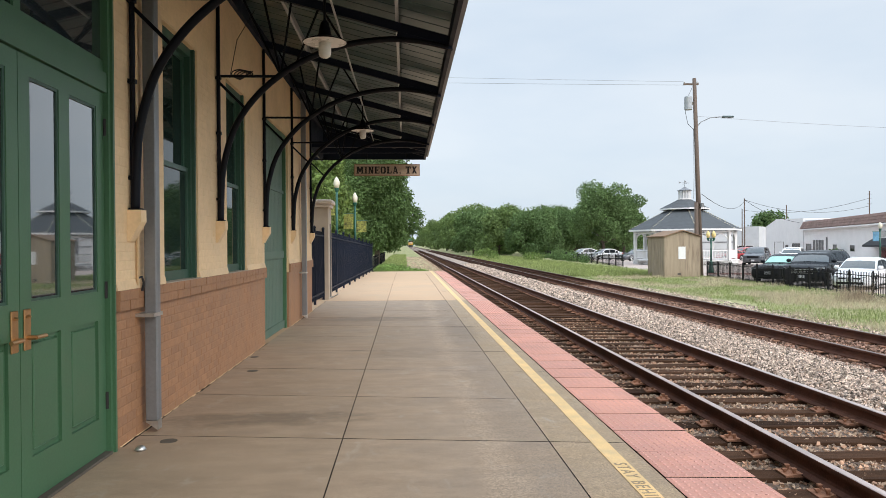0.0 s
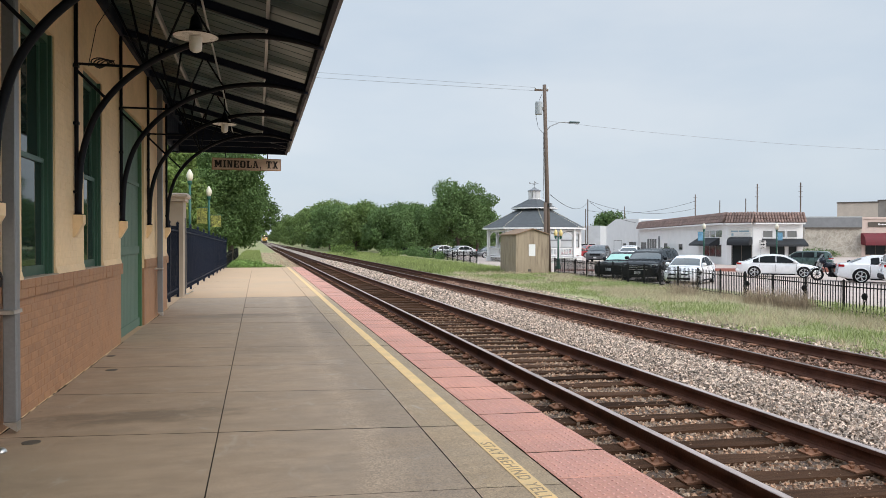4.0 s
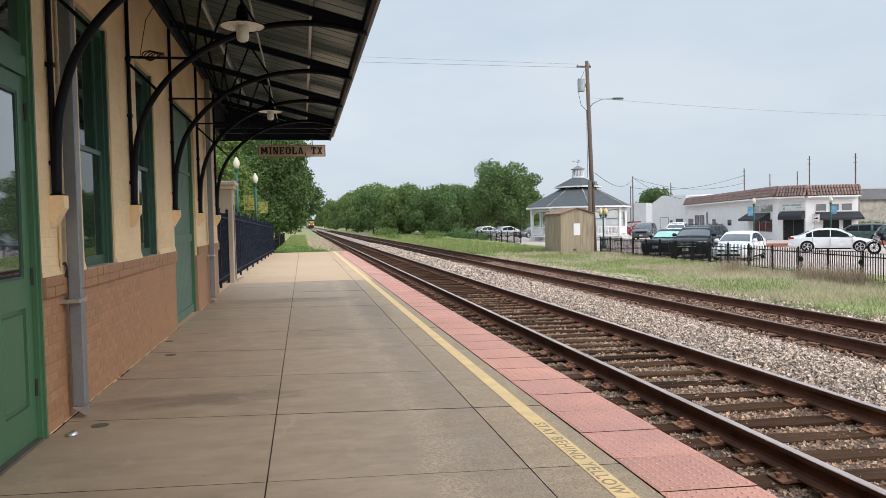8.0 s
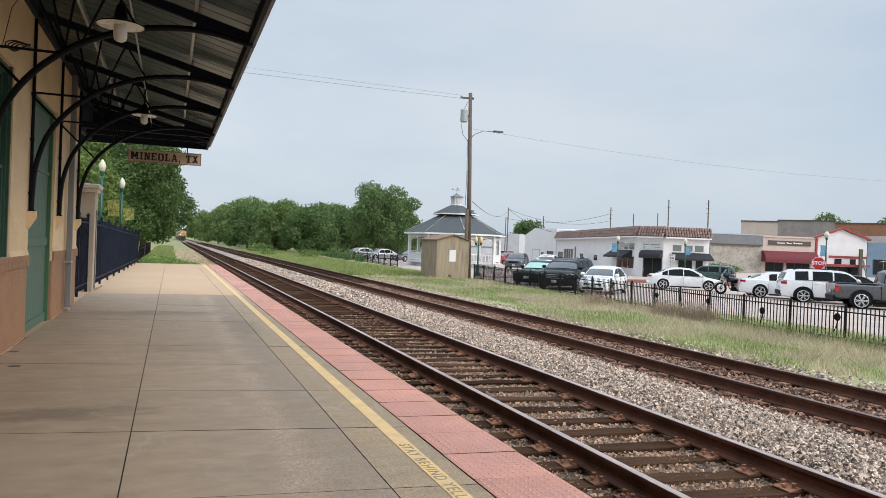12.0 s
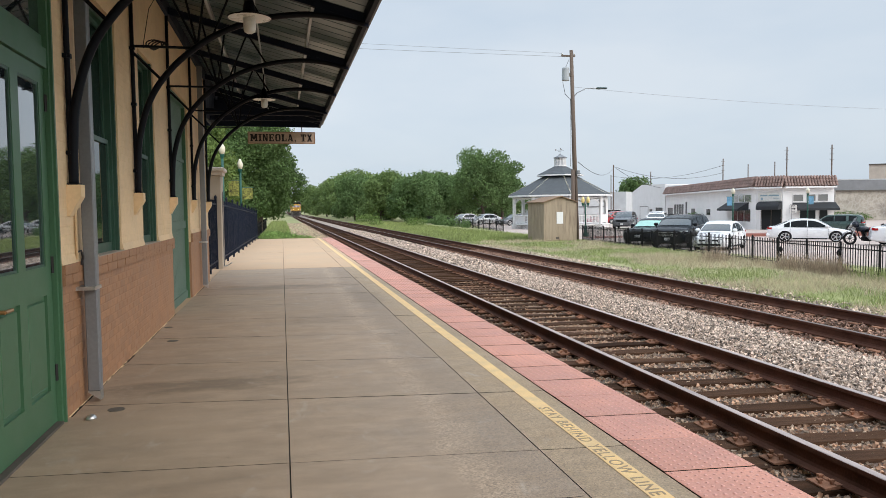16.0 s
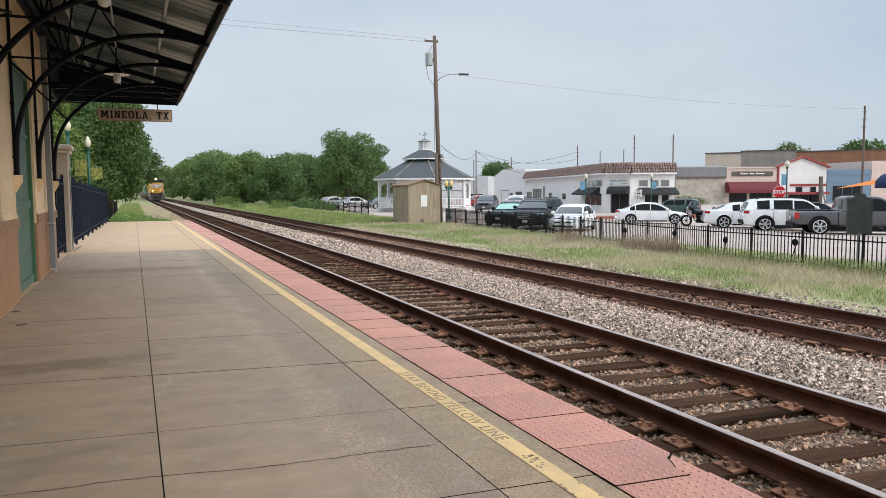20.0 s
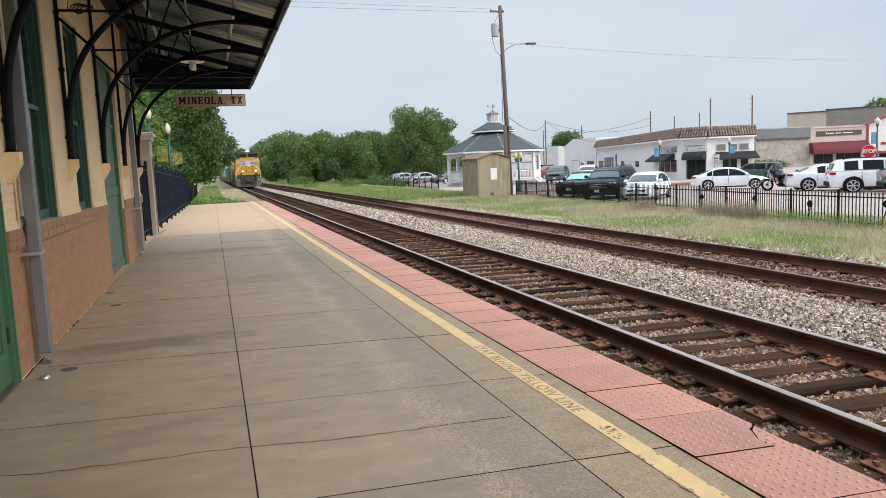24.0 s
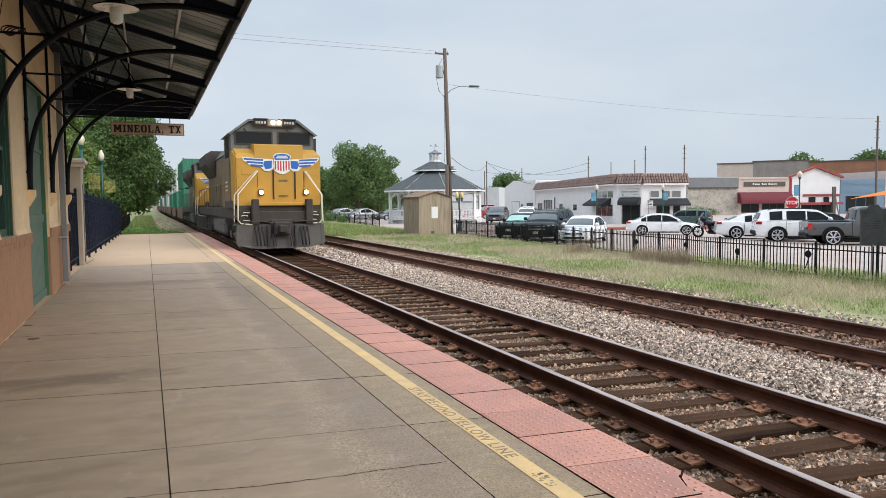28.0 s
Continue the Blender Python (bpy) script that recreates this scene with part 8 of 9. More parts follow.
def truck(parent, y0, y1, n):
    for k in range(n):
        wheelset(parent, y0 + (y1 - y0) * (k + 0.5) / n)
    for s in (-1, 1):
        bm = prism(None, [(y0, 0.55), (y0 + 0.2, 0.45), (y1 - 0.2, 0.45), (y1, 0.55), (y1, 0.85), (y1 - 0.4, 0.98), (y0 + 0.4, 0.98), (y0, 0.85)], "x", s * 1.05 - 0.09, s * 1.05 + 0.09)
        part("truck_frame", bm, LOCO_DARK, parent, "cast side frame")
        for k in range(n):
            y = y0 + (y1 - y0) * (k + 0.5) / n
            part("axle_box", B(None, s * 1.2 - 0.1, s * 1.2 + 0.08, y - 0.18, y + 0.18, 0.33, 0.67, 0.03), PLOW, parent)


def locomotive():
    t = thing("locomotive", "yellow and grey diesel freight locomotive with lit headlights", "locomotive", group="train")
    part("underframe", B(None, -1.5, 1.5, 0.55, 22.0, 1.2, 1.62, 0.03), LOCO_DARK, t, "sooty underframe")
    # pilot and plow
    bm = bmesh.new()
    out = [(-1.55, 1.02), (-1.5, 0.26), (-0.95, 0.14), (0.95, 0.14), (1.5, 0.26), (1.55, 1.02)]
    lo = [bm.verts.new((x, 0.22 - 0.22 * (1 - abs(x) / 1.5), z)) for x, z in out]
    hi = [bm.verts.new((x, 0.42, z)) for x, z in out]
    bm.faces.new(lo)
    bm.faces.new(hi[::-1])
    for i in range(6):
        j = (i + 1) % 6
        bm.faces.new((lo[i], hi[i], hi[j], lo[j]))
    bmesh.ops.recalc_face_normals(bm, faces=bm.faces[:])
    part("plow", bm, PLOW, t, "dusty grey snow plow")
    for s in (-1, 1):
        part("corner_post", B(None, s * 0.98 + 0.06 - 0.13, s * 0.98 + 0.06 + 0.13, 0.16, 0.42, 1.0, 1.95, 0.03), GRIME, t, "dark corner post of the pilot")
        part("cut_lever", tube(None, [(s * 0.2, 0.1, 1.05), (s * 0.7, 0.06, 1.14), (s * 1.25, 0.1, 1.14), (s * 1.4, 0.1, 1.0)], 0.02, 5), GRIME, t, "uncoupling lever")
        part("grab_iron", tube(None, [(s * 1.2, 0.4, 1.32), (s * 1.2, 0.3, 1.36), (s * 1.4, 0.3, 1.36), (s * 1.4, 0.4, 1.32)], 0.015, 5), RAILING, t)
        part("nose_seam", B(None, s * 0.86 + 0.08 - 0.008, s * 0.86 + 0.08 + 0.008, 0.590, 0.603, 2.4, 3.0), INK, t)
        part("nose_hatch", B(None, s * 1.2 + 0.06 - 0.2, s * 1.2 + 0.06 + 0.2, 0.588, 0.602, 2.85, 3.02, 0.004), ARMOUR, t)
    part("pilot", B(None, -1.5, 1.5, 0.42, 0.62, 0.75, 1.72), GRIME, t, "sooty pilot plate")
    for s in (-1, 1):
        part("plow_rib", B(None, s * 0.5 - 0.03, s * 0.5 + 0.03, 0.10, 0.24, 0.2, 0.98), LOCO_DARK, t, "vertical stiffener of the plow")
        part("side_wing", prism(None, [(s * 1.5, 0.18), (s * 1.62, 0.34), (s * 1.58, 1.02), (s * 1.45, 1.02)], "y", 0.2, 0.5), PLOW, t, "flared side of the plow")
        part("corner_plate", B(None, s * 1.28 - 0.2, s * 1.28 + 0.2, 0.40, 0.44, 1.02, 1.55, 0.02), GRIME, t)
        for z in (1.18, 1.46):
            part("corner_grab", tube(None, [(s * 1.12, 0.40, z), (s * 1.12, 0.33, z), (s * 1.34, 0.33, z), (s * 1.34, 0.40, z)], 0.014, 5), RAILING, t, "pale grab iron")
        part("headboard_lip", B(None, s * 0.53 + 0.07 - 0.27, s * 0.53 + 0.07 + 0.27, 1.52, 1.62, 4.99, 5.02), LOCO_DARK, t)
        for k in range(4):
            part("nose_bolt", T(None, (s * 1.46, 0.61, 2.0 + 0.38 * k), (s * 1.46, 0.585, 2.0 + 0.38 * k), 0.018, seg=6), ARMOUR_DIRTY_SHADED, t)
    bm = B(None, -0.42, 0.42, 0.2, 0.44, 0.66, 1.22, 0.06)
    part("coupler_pocket", bm, LOCO_DARK, t, "dark draft gear housing behind the coupler")
    for x in (-0.36, -0.28, 0.28, 0.36):
        part("brake_hose", tube(None, [(x, 0.2, 0.72), (x, 0.04, 0.6), (x + 0.03, 0.02, 0.38), (x + 0.05, 0.06, 0.22)], 0.022, 6), INK, t, "black brake hose")
    part("porch_recess", B(None, -1.0, 1.0, 0.28, 0.42, 1.1, 1.5, 0.03), GRIME, t)
    bm = B(None, -0.16, 0.16, -0.28, 0.42, 0.72, 1.0, 0.04)
    B(bm, -0.30, 0.30, -0.05, 0.3, 0.62, 1.12, 0.05)
    part("coupler", bm, LOCO_DARK, t, "knuckle coupler")
    for x in (-0.95, -0.82, -0.7, 0.7, 0.82, 0.95):
        part("air_hose", tube(None, [(x, 0.25, 0.95), (x, 0.06, 0.75), (x + 0.02, 0.0, 0.45), (x + 0.05, 0.05, 0.25)], 0.03, 6), INK, t, "black air hose")
    for s in (-1, 1):
        for k in range(4):
            part("step", B(None, s * 1.5 - 0.16, s * 1.5 + 0.04, 0.5, 0.9, 0.35 + 0.32 * k, 0.39 + 0.32 * k), PLOW, t, "corner step")
        part("step_side", B(None, s * 1.47 - 0.03, s * 1.47 + 0.03, 0.85, 0.93, 0.3, 1.62), PLOW, t)
    part("anticlimber", B(None, -0.85, 1.07, 0.30, 0.62, 1.70, 1.82, 0.02), ARMOUR, t, "yellow anticlimber edge")
    # nose
    bm = prism(None, [(0.62, 1.72), (0.60, 3.45), (0.70, 3.62), (1.5, 3.86), (2.0, 3.86), (2.0, 1.72)], "x", -1.58, 1.58)
    bmesh.ops.bevel(bm, geom=[e for e in bm.edges if abs(e.verts[0].co.x - e.verts[1].co.x) < 0.01 and e.calc_length() > 0.2], offset=0.06, segments=2, affect="EDGES")
    nose = part("nose", bm, ARMOUR, t, "yellow wide nose")
    part("nose_top", prism(None, [(0.592, 3.3), (0.62, 3.94), (1.0, 4.0), (1.9, 4.02), (1.9, 3.3)], "x", -0.86, 0.92), ARMOUR, t, "raised yellow middle of the nose")
    for x, z0, z1 in ((-0.2, 1.95, 3.02), (0.6, 1.95, 3.02)):
        part("door_gap", B(None, x - 0.025, x + 0.025, 0.58, 0.60, z0, z1), INK, nose, "dark gap of the nose door")
    for z in (2.05, 2.62):
        part("latch", B(None, 0.0, 0.32, 0.575, 0.60, z, z + 0.05), ARMOUR_DIRTY_SHADED, nose)
    # cab
    sec = [(-1.57, 1.7), (1.57, 1.7), (1.57, 4.42), (0.9, 4.90), (-0.86, 4.90), (-1.57, 4.42)]
    part("cab", prism(None, sec, "y", 1.75, 4.4), LOCO_GREY, t, "grey crew cab")
    part("roof_visor", prism(None, [(1.58, 4.42), (0.92, 4.91), (-0.88, 4.91), (-1.58, 4.42), (-1.70, 4.42), (-0.92, 4.99), (0.96, 4.99), (1.70, 4.42)], "y", 1.6, 4.45), LOCO_GREY, t, "grey cab roof with an overhang")
    for x0, x1 in ((-1.38, -0.06), (0.22, 1.40)):
        part("windscreen", B(None, x0, x1, 1.735, 1.748, 4.08, 4.50, 0.004), TOWN_GLASS, t, "dark windscreen")
        part("wiper", T(None, (x0 + 0.3, 1.725, 4.66), (x0 + 0.42, 1.725, 4.48), 0.014, seg=5), INK, t)
        f = bmesh.new()
        for q in ((x0 - 0.05, x1 + 0.05, 4.50, 4.55), (x0 - 0.05, x1 + 0.05, 4.03, 4.08), (x0 - 0.05, x0, 4.08, 4.50), (x1, x1 + 0.05, 4.08, 4.50)):
            B(f, q[0], q[1], 1.72, 1.748, q[2], q[3])
        part("windscreen_frame", f, LOCO_DARK, t)
    for s in (-1, 1):
        part("side_window", B(None, s * 1.575 - 0.006, s * 1.575 + 0.006, 2.6, 4.0, 3.6, 4.3), CAR_GLASS, t, "dark cab side window")
        part("cab_side_panel", B(None, s * 1.578 - 0.006, s * 1.578 + 0.006, 2.0, 4.4, 1.7, 3.5), ARMOUR_DIRTY_SHADED, t, "yellow cab side, dirty and darkened for shade")
        part("cab_mirror", B(None, s * 1.68 - 0.07, s * 1.68 + 0.07, 2.1, 2.16, 3.55, 4.35), LOCO_DARK, t)
        x = s * 0.53 + 0.07
        nb = part("number_board", B(None, x - 0.25, x + 0.25, 1.54, 1.60, 4.745, 4.985, 0.01), INK, t, "number board with plain bars")
        for k in range(4):
            part("number_bar", B(None, x - 0.20 + k * 0.105, x - 0.13 + k * 0.105, 1.528, 1.539, 4.82, 4.91), NUMBER_PALE, nb)
        part("ditch_light", lathe(None, [(0.075, 0), (0.075, 0.05)], (0, 0, 0), 14), LAMP_ON, t, "lit ditch light").matrix_basis = pose(s * 0.83 + 0.17, 0.52, 2.20, 90, 0, 0)
        part("ditch_light_box", B(None, s * 0.83 + 0.07, s * 0.83 + 0.27, 0.53, 0.62, 2.08, 2.31, 0.03), LOCO_DARK, t)
        part("headlight", lathe(None, [(0.08, 0), (0.08, 0.06)], (0, 0, 0), 14), LAMP_ON, t, "lit headlight").matrix_basis = pose(s * 0.115 + 0.105, 1.54, 4.87, 90, 0, 0)
        # handrails at the nose
        part("handrail", tube(None, [(s * 0.86 + 0.1, 0.58, 2.98), (s * 1.08 + 0.06, 0.45, 2.70), (s * 1.52, 0.30, 2.12), (s * 1.54, 0.28, 1.2), (s * 1.44, 0.26, 1.06), (s * 1.0, 0.22, 1.02)], 0.022, 6), RAILING, t, "cream handrail")
        part("handrail", tube(None, [(s * 0.9 + 0.1, 0.58, 3.0), (s * 1.15 + 0.06, 0.62, 2.72), (s * 1.62, 0.62, 2.10), (s * 1.64, 0.62, 1.1)], 0.022, 6), RAILING, t, "cream handrail")
        for y in (5.2, 7.2, 9.2, 11.2, 13.2, 15.2, 17.2, 19.2, 21.2):
            part("stanchion", T(None, (s * 1.5, y, 1.6), (s * 1.5, y, 2.65), 0.02, seg=5), ARMOUR_DIRTY_SHADED, t)
        part("side_handrail", T(None, (s * 1.5, 4.6, 2.65), (s * 1.5, 21.5, 2.65), 0.022, seg=6), ARMOUR_DIRTY_SHADED, t, "walkway handrail")
    part("headlight_box", B(None, -0.70, 0.86, 1.58, 1.76, 4.72, 5.0, 0.02), LOCO_GREY, t)
    part("horn", T(T(None, (0.3, 2.6, 5.0), (0.3, 2.0, 5.0), 0.04, 0.08), (0.45, 2.6, 4.98), (0.45, 2.1, 4.98), 0.03, 0.06), LOCO_DARK, t)
    # emblem: a shield between two striped wings
    y = 0.578
    sh = [(-0.30, 3.42), (-0.20, 3.50), (0.0, 3.53), (0.20, 3.50), (0.30, 3.42), (0.26, 3.30), (0.29, 3.05), (0.24, 2.89), (0.12, 2.81), (0.0, 2.77), (-0.12, 2.81), (-0.24, 2.89), (-0.29, 3.05), (-0.26, 3.30)]
    em = part("shield_border", prism(None, [(0.135 + x * 1.12, 3.24 + (z - 3.13) * 1.06) for x, z in sh], "y", y - 0.006, y), EMBLEM_WHITE, t, "white shield border")
    part("shield_top", prism(None, [(0.135 + x, z + 0.10) for x, z in ((-0.26, 3.30), (-0.30, 3.42), (-0.20, 3.50), (0, 3.53), (0.20, 3.50), (0.30, 3.42), (0.26, 3.30))], "y", y - 0.010, y - 0.007), EMBLEM_BLUE, em, "blue shield top")
    for k in range(6):
        x = 0.135 - 0.25 + k * 0.1
        part("shield_stripe", B(None, x - 0.025, x + 0.025, y - 0.010, y - 0.007, 2.97 + 0.05 * abs(k - 2.5) * 0.6, 3.36), EMBLEM_RED, em)
    bm = bmesh.new()
    for q in ((-0.05, 0.32, 3.52, 3.555), (-0.08, 0.35, 3.455, 3.495)):
        B(bm, q[0], q[1], y - 0.013, y - 0.0105, q[2], q[3])
    tagged(part("shield_lettering", bm, EMBLEM_WHITE, em), "small white lettering as plain bars", kind="stuff")
    for s in (-1, 1):
        o = [(0.3, 3.28), (0.55, 3.30), (1.42, 3.36), (1.38, 3.24), (1.25, 3.16), (1.18, 3.08), (0.75, 3.0), (0.62, 2.86), (0.45, 2.84), (0.3, 2.95)]
        wg = part("wing_border", prism(None, [(0.105 + s * x, z + 0.13) for x, z in o], "y", y - 0.005, y - 0.001), EMBLEM_WHITE, t, "white wing border")
        part("wing_root", prism(None, [(0.105 + s * x, z + 0.13) for x, z in ((0.34, 3.24), (0.62, 3.22), (0.66, 3.08), (0.58, 2.92), (0.36, 2.96))], "y", y - 0.009, y - 0.006), EMBLEM_BLUE, wg, "blue wing root")
        for za, zb, xe in ((3.37, 3.44, 1.34), (3.26, 3.33, 1.24), (3.15, 3.22, 1.1)):
            part("wing_stripe", prism(None, [(0.105 + s * 0.66, za - 0.02), (0.105 + s * xe, za + 0.02), (0.105 + s * (xe + 0.03), zb + 0.015), (0.105 + s * 0.66, zb - 0.02)], "y", y - 0.009, y - 0.006), EMBLEM_BLUE, wg)
    # long hood
    part("rear_grime_band", B(None, -1.59, 1.59, 1.3, 4.35, 1.62, 1.9), GRIME, t, "sooty walkway side")
    for s in (-1, 1):
        part("cab_door_seam", B(None, s * 1.592 - 0.004, s * 1.592 + 0.004, 2.2, 2.23, 1.9, 3.5), INK, t)
        for k in range(3):
            part("vent_bar", B(None, s * 1.592 - 0.006, s * 1.592 + 0.008, 3.2, 3.9, 2.3 + 0.16 * k, 2.36 + 0.16 * k), RAILING, t)
    part("hood", B(None, -0.95, 0.95, 4.4, 21.2, 1.6, 4.25, 0.08), ARMOUR_DIRTY_SHADED, t, "yellow engine hood, dirty and darkened for shade")
    part("hood_top", prism(None, [(-1.0, 4.2), (1.0, 4.2), (0.7, 4.62), (-0.7, 4.62)], "y", 4.4, 21.2), LOCO_GREY, t, "grey hood roof")
    part("radiator_flare", prism(None, [(-0.95, 3.3), (0.95, 3.3), (1.5, 4.0), (1.5, 4.55), (1.2, 4.72), (-1.2, 4.72), (-1.5, 4.55), (-1.5, 4.0)], "y", 15.5, 20.6), LOCO_DARK, t, "dark flared radiator")
    part("inverter_cabinet", B(None, -1.45, -0.9, 4.4, 6.8, 1.6, 3.6, 0.05), ARMOUR_DIRTY_SHADED, t)
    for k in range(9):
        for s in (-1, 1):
            part("hood_door", B(None, s * 0.955 - 0.012, s * 0.955 + 0.012, 7.2 + k * 0.9, 7.95 + k * 0.9, 1.75, 3.3), ARMOUR_DIRTY_SHADED, t)
    part("exhaust", B(None, -0.3, 0.3, 10.5, 11.6, 4.6, 4.85), LOCO_DARK, t)
    part("fuel_tank", B(None, -1.35, 1.35, 7.6, 13.4, 0.35, 1.2, 0.15), LOCO_GREY, t, "grey fuel tank")
    for s in (-1, 1):
        part("air_tank", T(None, (s * 1.25, 6.2, 1.05), (s * 1.25, 9.2, 1.05), 0.2), LOCO_GREY, t)
    truck(t, 1.1, 6.2, 3)
    truck(t, 15.2, 20.4, 3)
    return t


def container(colour, label, length=12.2):
    t = thing("shipping_container", label, "container", group="train")
    bm = bmesh.new()
    B(bm, -1.19, 1.19, 0.03, length - 0.03, 0.05, 2.84)
    part("box", bm, colour, t, "corrugated steel box")
    rib = bmesh.new()
    for k in range(int(length / 0.3)):
        for s in (-1, 1):
            B(rib, s * 1.2 - 0.018, s * 1.2 + 0.018, 0.2 + k * 0.3, 0.35 + k * 0.3, 0.15, 2.74)
    tagged(part("corrugation", rib, colour, t), kind="stuff")
    for s in (-1, 1):
        for y in (0.08, length - 0.08):
            part("corner_post", B(None, s * 1.17 - 0.07, s * 1.17 + 0.07, y - 0.08, y + 0.08, 0, 2.9), colour, t)
    bm = bmesh.new()
    for x in (-0.8, -0.3, 0.3, 0.8):
        T(bm, (x, -0.01, 0.15), (x, -0.01, 2.75), 0.025, seg=5)
    part("lock_rods", bm, GALV, t)
    return t


def well_car():
    t = thing("well_car", "grey double-stack well car carrying containers", "freight car", group="train")
    for s in (-1, 1):
        part("side_sill", prism(None, [(2.6, 0.4), (15.0, 0.4), (15.6, 1.2), (15.6, 1.5), (2.0, 1.5), (2.0, 1.2)], "x", s * 1.36 - 0.06, s * 1.36 + 0.06), SILL_BROWN, t, "rusty brown side sill")
    part("well_floor", B(None, -1.3, 1.3, 2.6, 15.0, 0.35, 0.45), LOCO_DARK, t)
    for a, b in ((0, 2.6), (15.0, 17.6)):
        part("platform_end", B(None, -1.35, 1.35, a + 0.1, b - 0.1, 1.0, 1.4, 0.04), LOCO_DARK, t)
    part("brake_wheel", T(None, (0.9, 0.15, 1.5), (0.9, 0.25, 1.5), 0.25), LOCO_DARK, t)
    truck(t, 0.2, 2.4, 2)
    truck(t, 15.2, 17.4, 2)
    return t


BOX_GREEN = mat("green_container", (0.03, 0.20, 0.12), 0.55, vary=0.1, scale=0.6, fine=8, dirt=0.3, dark=(0.03, 0.12, 0.08))
BOX_WHITE = mat("white_container", (0.62, 0.62, 0.60), 0.6, vary=0.08, scale=0.6, fine=8, dirt=0.35, dark=(0.45, 0.43, 0.40))
BOX_RED = mat("brown_red_container", (0.25, 0.07, 0.045), 0.6, vary=0.1, scale=0.6, fine=8)
TRAIN = []


def train():
    a = locomotive()
    TRAIN.append((a, 0.0, -0.12))
    TRAIN.append((copy_thing(a, pose(0, 0, 0)), 22.6, -0.12))
    wc = well_car()
    boxes = {"g": container(BOX_GREEN, "green corrugated shipping container on the train"), "w": container(BOX_WHITE, "white corrugated shipping container on the train"), "r": container(BOX_RED, "brown-red corrugated shipping container on the train")}
    used = set()
    y = 45.4
    for k, (lo, hi) in enumerate(("gg", "gw", "gw", "ww", "gr", "wg", "rw", "gg", "wr", "gw", "rg")):
        c = wc if k == 0 else copy_thing(wc, pose(0, 0, 0))
        TRAIN.append((c, y, -0.12))
        for lev, key in enumerate((lo, hi)):
            o = boxes[key] if key not in used else copy_thing(boxes[key], pose(0, 0, 0))
            used.add(key)
            TRAIN.append((o, y + 2.7, -0.12 + (0.46 if lev == 0 else 3.38)))
        y += 18.2


train()


def front_y(t):
    """Where the locomotive's front stands along the track, in metres."""
    return 26.3 + 18.4 * (28 - t)


def motions():
    times = [0.0, 0.1] + [0.5 * k for k in range(1, 56)] + [27.9, 28.0]
    for ob, dy, z in TRAIN:
        walk(ob, [(t, pose(3.994, front_y(t) + dy, z)) for t in times])

# ---- trees, grass, stones ----
def leaf_mat(name, c, spread=0.35):
    m = mat(name, c, 0.75, vary=0.18, scale=0.35, fine=3, bump=0.0, island=spread, spec=0.25)
    n, l = m.node_tree.nodes, m.node_tree.links
    bsdf = n["Principled BSDF"]
    tr = n.new("ShaderNodeBsdfTranslucent")
    mx = n.new("ShaderNodeMixShader")
    mx.inputs[0].default_value = 0.28
    src = bsdf.inputs["Base Color"].links[0].from_socket
    l.new(src, tr.inputs["Color"])
    out = n["Material Output"]
    l.new(bsdf.outputs["BSDF"], mx.inputs[1])
    l.new(tr.outputs["BSDF"], mx.inputs[2])
    l.new(mx.outputs["Shader"], out.inputs["Surface"])
    return m


LEAF_MID = leaf_mat("leaf_green", (0.125, 0.195, 0.07))
LEAF_DEEP = leaf_mat("leaf_deep_green", (0.105, 0.168, 0.055))
LEAF_FAR = leaf_mat("leaf_far_green", (0.165, 0.235, 0.08))
WEED = leaf_mat("bright_weed", (0.20, 0.30, 0.085))
LEAF_LIGHT = leaf_mat("leaf_light_green", (0.15, 0.215, 0.06))
BARK = mat("bark", (0.09, 0.07, 0.055), 0.95, vary=0.3, scale=3, fine=30, stretch=(3, 3, 0.5), bump=0.8)
GRASS_GREEN = leaf_mat("fresh_grass", (0.265, 0.312, 0.115), 0.4)
GRASS_DRY = leaf_mat("dry_grass", (0.52, 0.44, 0.31), 0.35)
BRUSH = leaf_mat("dry_brush", (0.40, 0.31, 0.225), 0.4)


def leaves(blobs, count, size, seed):
    """Small bent leaf clumps scattered through and around uneven blobs."""
    rng = np.random.default_rng(seed)
    vol = np.array([r[0] * r[1] * r[2] for _, r in blobs]) ** 0.67
    pick = rng.choice(len(blobs), count, p=vol / vol.sum())
    cen = np.array([b[0] for b in blobs])[pick]
    rad = np.array([b[1] for b in blobs])[pick]
    d = rng.normal(size=(count, 3))
    d /= np.linalg.norm(d, axis=1)[:, None]
    k = np.clip(rng.normal(0.9, 0.16, count), 0.3, 1.22)[:, None]
    p = cen + d * rad * k
    a = rng.normal(size=(count, 3)) + d * 0.3
    a /= np.linalg.norm(a, axis=1)[:, None]
    b = np.cross(a, d + rng.normal(size=(count, 3)) * 0.7)
    b /= np.linalg.norm(b, axis=1)[:, None] + 1e-9
    s = size * rng.uniform(0.6, 1.4, count)[:, None]
    n = np.cross(a, b) * s * 0.25
    quad = np.stack([p - a * s, p + b * s * 0.55 + n, p + a * s, p - b * s * 0.55 + n], 1).reshape(-1, 3)
    faces = np.arange(count * 4).reshape(-1, 4)
    return raw(quad.tolist(), faces.tolist())


def leaf_cloud(name, label, category, blobs, count, size, material, turn=0, seed=3):
    me = leaves(blobs, count, size, seed)
    me.materials.append(material)
    ob = new(name, me)
    return tagged(ob, label, category)


